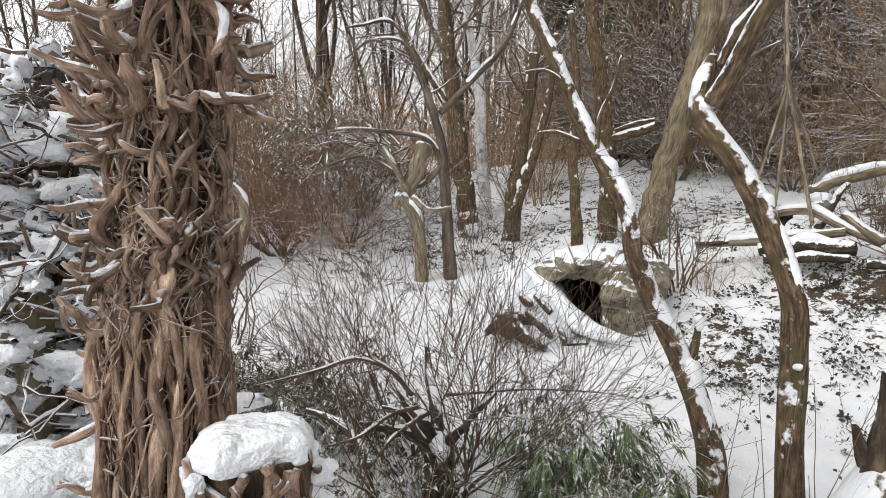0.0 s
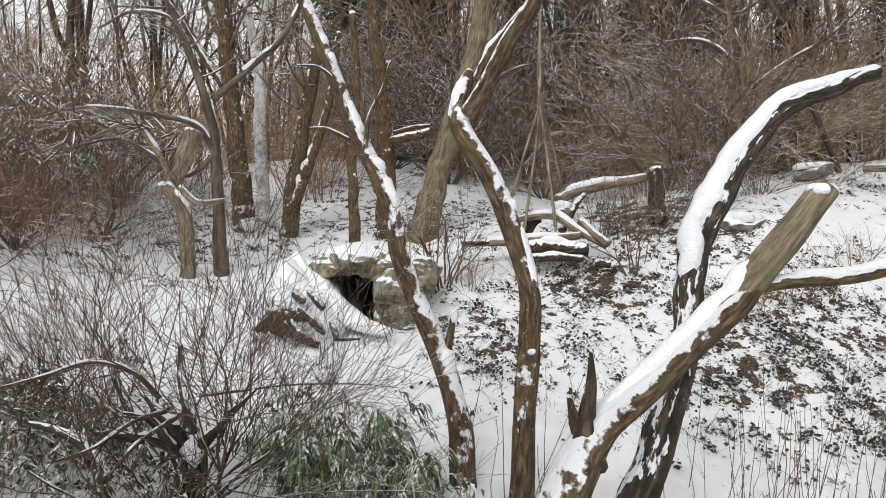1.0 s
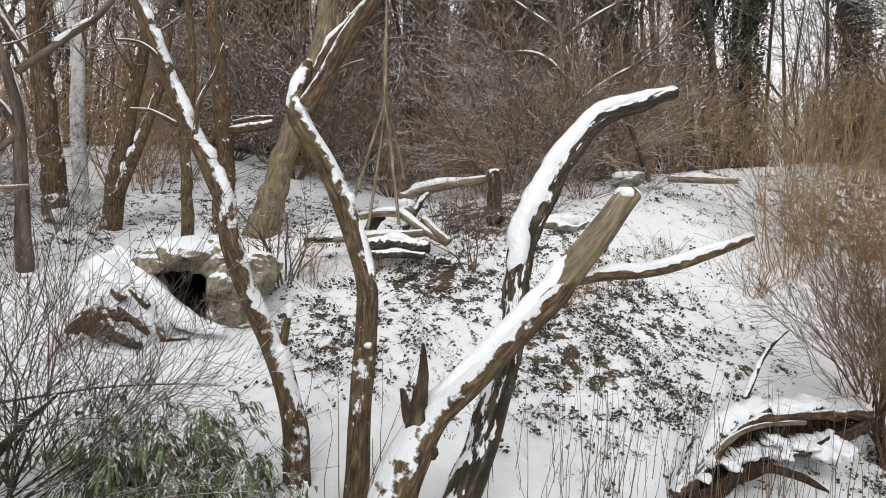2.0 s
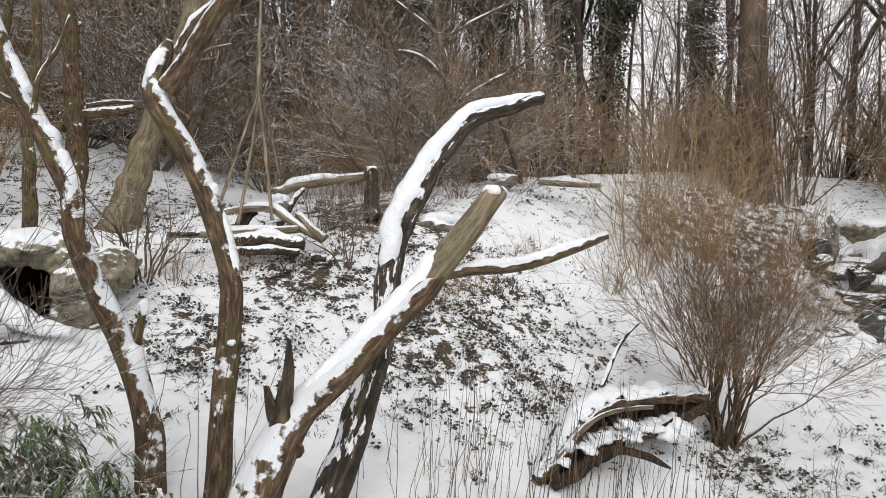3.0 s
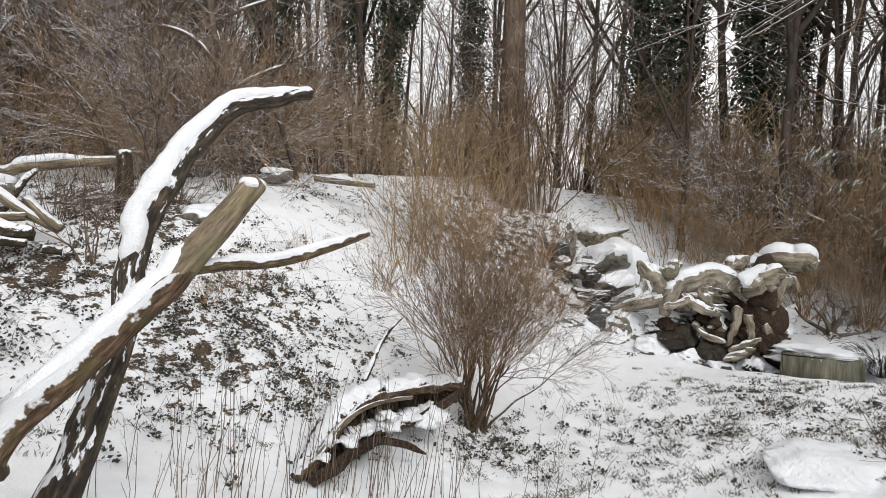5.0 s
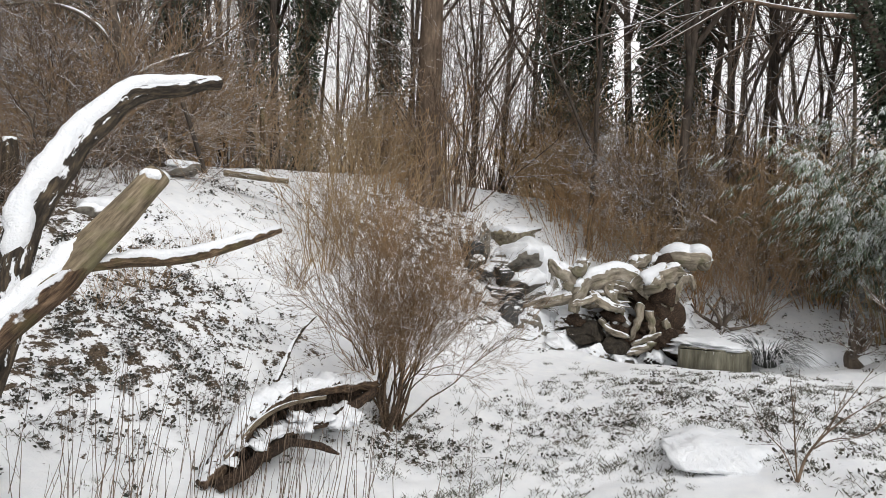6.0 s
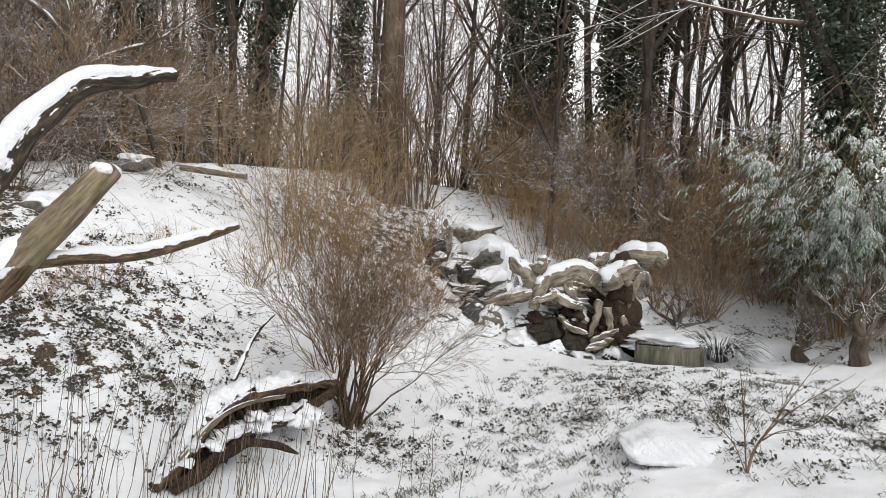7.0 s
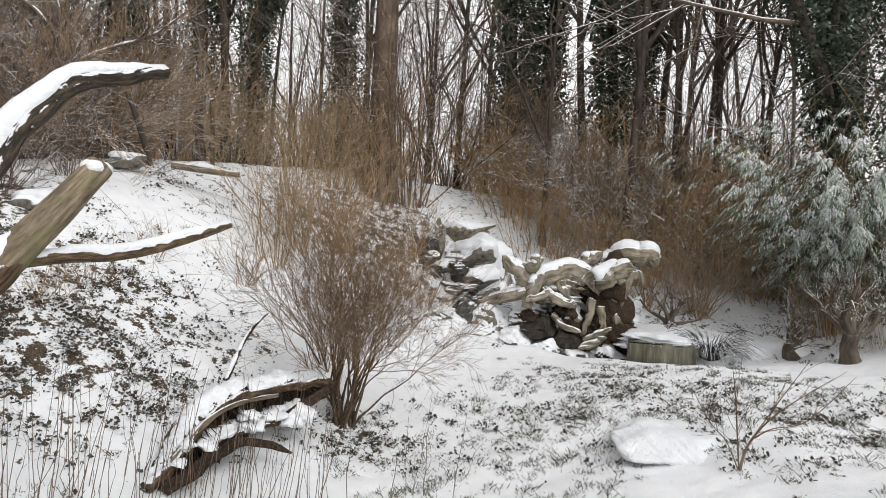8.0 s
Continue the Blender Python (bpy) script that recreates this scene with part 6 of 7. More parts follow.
cascade()
root_stump = gnarled("uprooted_stump", [
    ([(14.43, -0.70, -0.75), (14.44, -0.72, -0.21), (14.33, -0.65, 0.29), (14.34, -0.67, 0.78), (14.48, -0.83, 1.20)], [0.41, 0.33, 0.36, 0.34, 0.24]),
    ([(13.44, 1.58, 1.09), (13.51, 1.31, 0.93), (13.68, 1.04, 0.69), (13.75, 0.80, 0.45)], [0.10, 0.17, 0.17, 0.13]),
    ([(13.57, 1.07, 0.08), (13.59, 0.98, 0.40), (13.64, 0.82, 0.66), (13.82, 0.53, 0.87), (14.02, 0.15, 0.87), (14.22, -0.22, 0.70), (14.29, -0.52, 0.47)], [0.11, 0.13, 0.16, 0.19, 0.21, 0.22, 0.22]),
    ([(14.50, -0.50, 1.02), (14.59, -0.83, 1.24), (14.58, -1.20, 1.34), (14.55, -1.47, 1.30), (14.58, -1.59, 1.08)], [0.17, 0.21, 0.22, 0.19, 0.10]),
    ([(14.01, -0.23, 0.62), (13.89, -0.56, 0.81), (13.87, -0.86, 0.99), (13.84, -1.13, 1.04)], [0.22, 0.22, 0.18, 0.07]),
    ([(13.81, 2.15, 0.12), (13.73, 1.64, 0.25), (13.64, 1.19, 0.39), (13.71, 0.94, 0.59)], [0.06, 0.11, 0.13, 0.11]),
    ([(13.84, 0.43, 0.73), (13.89, 0.25, 0.38), (13.94, 0.03, 0.07)], [0.09, 0.10, 0.06]),
    ([(13.66, 0.74, 0.53), (13.64, 0.40, 0.30), (13.74, 0.00, 0.15)], [0.07, 0.09, 0.05]),
    ([(13.88, -0.14, -0.56), (13.85, -0.44, -0.39), (13.95, -0.80, -0.26)], [0.04, 0.07, 0.04]),
    ([(14.04, -0.75, 0.02), (14.09, -0.95, -0.33), (14.03, -1.12, -0.69)], [0.07, 0.07, 0.04]),
    ([(14.03, -0.31, 0.29), (14.01, -0.23, -0.14), (13.97, -0.09, -0.48)], [0.11, 0.07, 0.04]),
    ([(14.11, -0.98, 0.97), (14.19, -0.91, 0.60), (14.27, -0.82, 0.15)], [0.18, 0.16, 0.13]),
    ([(13.59, 1.02, 0.93), (13.61, 0.93, 1.05), (13.63, 0.87, 1.20)], [0.12, 0.13, 0.08]),
    ([(14.26, 0.03, 1.06), (14.32, -0.19, 1.17), (14.40, -0.48, 1.33)], [0.10, 0.12, 0.08]),
    ([(13.97, -0.47, 0.19), (13.99, -0.55, -0.23), (13.96, -0.47, -0.62)], [0.07, 0.06, 0.04]),
    ([(13.81, 0.52, -0.05), (13.77, 0.27, -0.27), (13.87, -0.11, -0.40)], [0.06, 0.07, 0.04]),
    ([(13.59, 0.58, 0.45), (13.47, 0.86, 0.32), (13.41, 1.09, 0.24)], [0.06, 0.07, 0.04]),
    ([(14.24, -1.08, 0.99), (14.18, -1.27, 0.88), (14.20, -1.33, 0.65)], [0.07, 0.06, 0.04]),
    ([(13.90, -0.61, -0.45), (13.77, -0.33, -0.60), (13.65, -0.05, -0.70)], [0.07, 0.08, 0.05]),
    ([(14.10, -0.14, 0.95), (14.04, 0.10, 1.08), (13.98, 0.31, 1.05)], [0.08, 0.07, 0.04]),
], "huge uprooted weathered stump with twisted roots and snow", 700)


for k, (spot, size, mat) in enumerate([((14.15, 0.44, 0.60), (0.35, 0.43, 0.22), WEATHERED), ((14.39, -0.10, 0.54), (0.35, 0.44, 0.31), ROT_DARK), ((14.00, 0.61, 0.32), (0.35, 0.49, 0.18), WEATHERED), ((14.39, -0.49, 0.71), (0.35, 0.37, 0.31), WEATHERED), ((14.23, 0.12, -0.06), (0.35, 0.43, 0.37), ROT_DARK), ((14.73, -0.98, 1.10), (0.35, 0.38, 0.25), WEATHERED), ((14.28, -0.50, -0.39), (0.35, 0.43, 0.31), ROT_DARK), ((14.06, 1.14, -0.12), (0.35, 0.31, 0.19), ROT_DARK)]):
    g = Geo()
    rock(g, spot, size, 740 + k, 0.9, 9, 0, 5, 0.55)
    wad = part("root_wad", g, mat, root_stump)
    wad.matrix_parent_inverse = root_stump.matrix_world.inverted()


def box_geo(a, b, width, height, bevel=0.03):
    """A block standing from a to b (x, y, base z)."""
    a, b = np.array(a, float), np.array(b, float)
    d = unit(b - a)
    side = np.array([-d[1], d[0], 0]) * width / 2
    bm = bmesh.new()
    low = [bm.verts.new(p) for p in (a - side, b - side, b + side, a + side)]
    top = [bm.verts.new(Vector(v.co) + Vector((0, 0, height))) for v in low]
    bm.faces.new(low[::-1])
    bm.faces.new(top)
    for k in range(4):
        bm.faces.new((low[k], low[(k + 1) % 4], top[(k + 1) % 4], top[k]))
    bmesh.ops.bevel(bm, geom=list(bm.edges), offset=bevel, segments=2, affect="EDGES")
    bm.verts.ensure_lookup_table()
    v = [q.co[:] for q in bm.verts]
    f = [[w.index for w in p.verts] for p in bm.faces]
    bm.free()
    g = Geo()
    g.v.append(np.array(v))
    g.f, g.n = f, len(v)
    return g


def basin():
    ob = thing("stream_wall", (13.55, -1.66, -0.93), "stained concrete wall beside the stream with snow on top", "wall")
    a, b = np.array((13.49, -1.04, -1.19)), np.array((13.46, -2.33, -1.06))
    part("wall_block", box_geo(a, (b[0], b[1], a[2]), 0.5, 0.78), CONCRETE, ob)
    s = Geo()
    rock(s, (a + b) / 2 + unit(np.array([a[0], a[1], 0])) * 0.5 + np.array([0, 0, 0.66]), (0.8, 0.78, 0.15), 5, 0.6, 6, -12, 5, 0.7)
    part("snow_cap", s, SNOW, ob)
    hang(ob)


CONCRETE = surface("stained_concrete", (0.045, 0.043, 0.03), (0.14, 0.133, 0.1), (0.27, 0.26, 0.21), 9, (1, 1, 0.12), (0.8, 0.95), relief=0.4)
basin()
for x, y, size, seed in [(15.21, -2.11, (1.0, 1.5, 0.34), 71), (15.18, -3.92, (0.9, 1.2, 0.28), 72), (15.41, 0.18, (0.8, 1.0, 0.5), 73)]:
    g = Geo()
    snow_lump(g, (x, y, gz(x, y) - 0.1), size, seed)
    placed("snow_bank", g, SNOW, "smooth bank of drifted snow by the stream", "snow bank", "snow banks")
w = Geo()
for (ax, ay), (bx, by) in zip(STREAM[:-1], STREAM[1:]):
    d = unit(np.array([bx - ax, by - ay]))
    n = np.array([-d[1], d[0]]) * 1.0
    z = -1.08
    w.add([(ax - n[0], ay - n[1], z), (bx - n[0], by - n[1], z), (bx + n[0], by + n[1], z), (ax + n[0], ay + n[1], z)], [[0, 1, 2, 3]])
placed("water", w, WATER, "dark still water of the narrow stream", "water", kind="structure")


# ---- bamboo and evergreen bushes ----
def bamboo(name, at, label, radius, culms, height, leaf, per, material, seed, squash=(1.0, 1.0), lean=0.25, hang_down=0.55, turn=0.0):
    r = np.random.default_rng(seed)
    ob = thing(name, (*at, gz(*at)), label, "bamboo")
    a, q = r.uniform(0, 2 * np.pi, culms), np.sqrt(r.uniform(0, 1, culms)) * radius
    c, s = math.cos(radians(turn)), math.sin(radians(turn))
    lx, ly = np.cos(a) * q * squash[0], np.sin(a) * q * squash[1]
    ox, oy = lx * c - ly * s, lx * s + ly * c
    oz = ground_z(at[0] + ox, at[1] + oy) - gz(*at)
    O = np.stack([ox, oy, oz - 0.03], 1)
    D = unit(np.stack([np.cos(a) * lean * q / radius, np.sin(a) * lean * q / radius, np.ones(culms)], 1) + r.normal(0, 0.13, (culms, 3)))
    L = height * r.uniform(0.5, 1.1, culms) * (1.1 - 0.35 * (q / radius) ** 2)
    n = 7
    path = [O]
    for j in range(n - 1):
        D = unit(D + r.normal(0, 0.05, D.shape) + np.array([0, 0, -0.06 * j]) + np.stack([np.cos(a), np.sin(a), 0 * a], 1) * 0.04 * j)
        path.append(path[-1] + D * (L / (n - 1))[:, None])
    P = np.stack(path, 1)
    R = np.full((culms, n), leaf * 0.028) * np.linspace(1, 0.35, n)
    g = tubes(Geo(), P, R, 4)
    Q, S = grow(P, R, 3, (0.35, 1), (30, 70), (0.15, 0.35), 0.12, 0.02, 3, r, 0.6)
    tubes(g, Q, S, 3)
    tagged(part("culm_mass", g, TWIG_STRAW, ob), kind="stuff")
    A = np.concatenate([P[:, 3:].reshape(-1, 3), Q.reshape(-1, 3)])
    pick = r.integers(0, len(A), culms * per)
    if hang_down > 0.65:
        # leaves in drooping sprays
        pick = r.integers(0, len(A), culms * per // 30)[r.integers(0, culms * per // 30, culms * per)]
    O2 = A[pick] + r.normal(0, leaf * (0.25 if hang_down < 0.65 else 0.9), (len(pick), 3))
    b = r.uniform(0, 2 * np.pi, len(pick))
    D2 = np.stack([np.cos(b), np.sin(b), -hang_down + r.normal(0, 0.45, len(pick))], 1)
    lg = Geo()
    leaves(lg, O2, D2, leaf * r.uniform(0.6, 1.2, len(pick)), leaf * 0.2 * r.uniform(0.7, 1.2, len(pick)), r, 0.25, 0.2)
    tagged(part("foliage", lg, material, ob), kind="stuff")
    return ob


def plume_bamboo(at, label, height, wide, plumes, seed, foot=0.5, reach=(0.35, 0.8), leaf=(0.09, 0.17), broad=0.19, per=44, name="bamboo_bush", outer=None, culms=60, first=0.35):
    """Arching bamboo whose leafy sprays hang in layers, white with snow above, with inner leaves coloured darker as
    shade.
    """
    r = np.random.default_rng(seed)
    ob = thing(name, (*at, gz(*at)), label, "bamboo")
    m, n = culms, 8
    a, q = r.uniform(0, 2 * np.pi, m), np.sqrt(r.uniform(0, 1, m))
    O = np.stack([np.cos(a) * q * foot, np.sin(a) * q * foot, ground_z(at[0] + np.cos(a) * q * foot, at[1] + np.sin(a) * q * foot) - gz(*at) - 0.05], 1)
    D = unit(np.stack([np.cos(a) * q * 0.35, np.sin(a) * q * 0.35, np.ones(m)], 1))
    L = height * r.uniform(0.6, 1.15, m)
    path = [O]
    for j in range(n - 1):
        D = unit(D + r.normal(0, 0.05, D.shape) + np.stack([np.cos(a), np.sin(a), -0.35 + 0 * a], 1) * 0.09 * j * wide / 1.5)
        path.append(path[-1] + D * (L / (n - 1))[:, None])
    P = np.stack(path, 1)
    R = np.full((m, n), height * 0.0028) * np.linspace(1, 0.35, n)
    tagged(part("culm_mass", tubes(Geo(), P, R, 4), TWIG_STRAW, ob), kind="stuff")
    # sprays along the outer half of each culm
    k = plumes
    own, u = r.integers(0, m, k), r.uniform(first, 1.0, k) * (n - 1.001)
    i = u.astype(int)
    S0 = P[own, i] * (1 - (u - i))[:, None] + P[own, i + 1] * (u - i)[:, None]
    out = unit(S0 * np.array([1, 1, 0]) + r.normal(0, 0.35, (k, 3)) * np.array([1, 1, 0.2]) + 1e-4)
    D = unit(out + np.array([0, 0, 0.25]))
    spray = [S0]
    long = r.uniform(*reach, k)
    for j in range(6):
        D = unit(D + np.array([0, 0, -0.2]) + r.normal(0, 0.05, (k, 3)))
        spray.append(spray[-1] + D * (long / 6)[:, None])
    W = np.stack(spray, 1)
    pick, along = np.repeat(np.arange(k), per), r.uniform(0.15, 1.0, k * per) * 5.999
    i = along.astype(int)
    C = W[pick, i] * (1 - (along - i))[:, None] + W[pick, i + 1] * (along - i)[:, None]
    T = unit(W[pick, i + 1] - W[pick, i])
    side = np.stack([-T[:, 1], T[:, 0], 0 * T[:, 0]], 1) * r.normal(0, 0.75, (len(C), 1))
    DL = unit(T + side + np.array([0, 0, -0.45]) + r.normal(0, 0.2, C.shape))
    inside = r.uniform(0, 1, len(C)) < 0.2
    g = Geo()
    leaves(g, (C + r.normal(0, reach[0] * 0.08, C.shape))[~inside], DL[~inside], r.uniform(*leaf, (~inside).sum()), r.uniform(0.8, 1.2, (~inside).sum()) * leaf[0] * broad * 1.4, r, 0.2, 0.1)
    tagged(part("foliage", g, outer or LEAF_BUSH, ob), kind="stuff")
    # inner bamboo leaves borrow the dark ivy colour to paint the bush's inner shade
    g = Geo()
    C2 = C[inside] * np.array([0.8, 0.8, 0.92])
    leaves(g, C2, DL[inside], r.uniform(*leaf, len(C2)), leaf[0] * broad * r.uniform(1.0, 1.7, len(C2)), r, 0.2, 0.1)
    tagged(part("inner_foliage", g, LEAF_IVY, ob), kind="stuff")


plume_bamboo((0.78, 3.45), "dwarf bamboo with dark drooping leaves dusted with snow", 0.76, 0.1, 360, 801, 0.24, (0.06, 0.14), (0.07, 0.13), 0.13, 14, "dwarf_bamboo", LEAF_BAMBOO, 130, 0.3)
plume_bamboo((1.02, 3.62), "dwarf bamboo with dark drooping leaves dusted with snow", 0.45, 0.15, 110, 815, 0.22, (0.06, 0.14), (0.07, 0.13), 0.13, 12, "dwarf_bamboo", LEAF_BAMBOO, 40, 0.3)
bamboo("dwarf_bamboo", (1.22, 3.50), "low dwarf bamboo sprays poking from the snow", 0.3, 22, 0.4, 0.14, 12, LEAF_BAMBOO, 802)
bamboo("dwarf_bamboo", (0.84, 4.31), "thin dwarf bamboo shoots in the snow", 0.5, 10, 0.35, 0.13, 9, LEAF_BAMBOO, 803, (1.3, 0.5))
bamboo("evergreen_undergrowth", (-0.83, 3.98), "low evergreen undergrowth with snowy leaves", 0.65, 70, 0.5, 0.09, 18, LEAF_UNDER, 804, (1.3, 0.6))
bamboo("evergreen_undergrowth", (-0.20, 3.27), "low evergreen undergrowth with snowy leaves", 0.35, 36, 0.45, 0.085, 18, LEAF_UNDER, 805, (1.2, 0.6))
bamboo("evergreen_undergrowth", (-1.24, 4.39), "dark evergreen undergrowth beside the shrub", 0.5, 50, 0.45, 0.11, 16, LEAF_IVY, 806, (1.2, 0.6))
bamboo("evergreen_undergrowth", (-1.53, 4.24), "dark evergreen undergrowth below the slope", 0.8, 80, 0.55, 0.11, 18, LEAF_UNDER, 812, (1.3, 0.6))
bamboo("evergreen_undergrowth", (-2.02, 4.68), "dark evergreen undergrowth below the slope", 0.7, 60, 0.5, 0.11, 18, LEAF_IVY, 813, (1.3, 0.6))
plume_bamboo((15.9, -5.5), "large arching green bamboo loaded with snow", 5.0, 0.85, 700, 807)
plume_bamboo((16.3, -6.8), "arching green bamboo with snowy leaf sprays", 5.4, 0.9, 560, 808)
bamboo("bamboo_bush", (14.50, -6.04), "yellow-green bamboo beside the stream", 0.5, 80, 2.4, 0.10, 90, LEAF_OLIVE, 809, (0.8, 1.0), 0.5, 0.4)
bamboo("evergreen_bush", (-3.39, 11.88), "pale green evergreen bush dusted with snow", 0.8, 90, 3.2, 0.17, 50, LEAF_BUSH, 811, (1.2, 0.8), 0.35, 0.2)


def sedge():
    r = np.random.default_rng(820)
    at = 14.20, -2.73
    ob = thing("sedge_tussock", (*at, gz(*at) - 0.05), "dark drooping sedge tussock with snow on its blades", "grass")
    m, n = 420, 5
    a = r.uniform(0, 2 * np.pi, m)
    D = unit(np.stack([np.cos(a) * r.uniform(0.3, 1.2, m), np.sin(a) * r.uniform(0.3, 1.2, m), np.ones(m)], 1))
    path = [np.stack([np.cos(a), np.sin(a), 0 * a], 1) * 0.12]
    L = r.uniform(0.6, 1.15, m)
    for j in range(n - 1):
        D = unit(D + np.array([0, 0, -0.26 * j]))
        path.append(path[-1] + D * (L / (n - 1))[:, None])
    tagged(part("blade_mass", tubes(Geo(), np.stack(path, 1), np.full((m, n), 0.012) * np.linspace(1, 0.3, n), 3), SEDGE, ob), kind="stuff")


sedge()


# ---- gnarled pollards and saplings by the stream ----
def pollard(at, label, seed, base, height):
    r = np.random.default_rng(seed)
    x, y = at
    z = gz(x, y)
    ob = thing("gnarled_pollard", (x, y, z), label, "tree", "pollards")
    g = Geo()
    P, R = limb(g, [(x, y, z - 0.1), (x + 0.03, y + 0.05, z + height * 0.5), (x - 0.02, y + 0.02, z + height)], [base * 1.25, base * 0.9, base * 0.95], 14, 0.2, seed, 0.05)
    part("trunk", g, BARK_GREY, ob)
    Q, S = grow(P[None], R[None] * 0.75, 8, (0.7, 1.0), (30, 85), (1.6, 3.2), 0.24, 0.12, 7, r, 0.7, 0.3)
    for k in range(len(Q)):
        part("limb", tubes(Geo(), Q[k:k + 1], S[k:k + 1], 8), BARK_GREY, ob)
    U, V = grow(Q, S, 6, (0.3, 1), (20, 60), (0.35, 0.8), 0.16, 0.06, 5, r, 0.4)
    g = tubes(Geo(), U, np.maximum(V, 0.005), 3)
    X, Y = grow(U, V, 4, (0.2, 1), (20, 50), (0.4, 0.7), 0.14, 0.05, 3, r, 0.6)
    tagged(part("crown", tubes(g, X, np.maximum(Y, 0.004), 3), TWIG_SNOWY, ob), kind="stuff")
    hang(ob)


pollard((13.47, -5.09), "gnarled pollard with knobbly limbs beside the stream", 830, 0.15, 0.55)
pollard((14.26, -4.29), "low gnarled pollard in snow", 831, 0.13, 0.3)
pollard((15.31, -2.05), "low dark pollard stool behind the wall", 832, 0.12, 0.3)


def sapling():
    at = 6.76, -1.73
    r = np.random.default_rng(835)
    ob = thing("bare_sapling", (*at, gz(*at)), "small bare sapling with thin side shoots in the snow", "shrub")
    z = gz(*at)
    stems = [([(*at, z - 0.02), (6.75, -1.79, -0.41), (6.76, -1.94, -0.18), (6.76, -2.15, 0.03), (6.75, -2.49, 0.30)], [0.016, 0.013, 0.010, 0.007, 0.003]),
             ([(*at, z - 0.02), (6.76, -1.70, -0.32), (6.77, -1.68, -0.05), (6.78, -1.64, 0.29)], [0.008, 0.007, 0.006, 0.003]),
             ([(*at, z - 0.02), (6.74, -1.60, -0.38), (6.71, -1.44, -0.20), (6.75, -1.22, 0.20)], [0.006, 0.005, 0.004, 0.002]),
             ([(6.73, -1.84, -0.32), (6.70, -1.98, -0.21), (6.62, -2.25, -0.08), (6.51, -2.58, 0.37)], [0.008, 0.006, 0.005, 0.002]),
             ([(6.73, -1.86, -0.26), (6.79, -2.04, 0.01), (6.81, -2.31, 0.45)], [0.006, 0.005, 0.002])]
    tw = Geo()
    for k, (p, q) in enumerate(stems):
        g = Geo()
        P, R = limb(g, p, q, 6, 0.06, 836 + k, 0.04)
        part("stem", g, TWIG_DARK, ob)
        U, V = grow(P[None], R[None], 7, (0.3, 0.95), (20, 50), (0.2, 0.45), 0.12, 0.05, 4, r, 0.6)
        tubes(tw, U, np.maximum(V, 0.0018), 3)
    tagged(part("crown", tw, TWIG_DARK, ob), kind="stuff")
    hang(ob)


sapling()
def flat_stone():
    x, y = 7.47, -1.34
    ob = thing("snowy_flat_stone", (x, y, gz(x, y)), "flat tilted stone hidden under a pillow of snow", "rock")
    g, s = Geo(), Geo()
    # dark-coloured stone under the near edge stands in for the snow's shadow gap
    rock(g, (x, y, gz(x, y) - 0.06), (0.5, 0.55, 0.1), 76, 0.2, 14, 20, 4, 0.55)
    part("stone", g, ROCK_DARK, ob)
    rock(s, (x + 0.1, y + 0.05, gz(x, y) - 0.01), (0.72, 0.72, 0.15), 77, 0.45, 6, 20, 5, 0.75)
    part("snow_cap", s, SNOW, ob)
    hang(ob)


flat_stone()

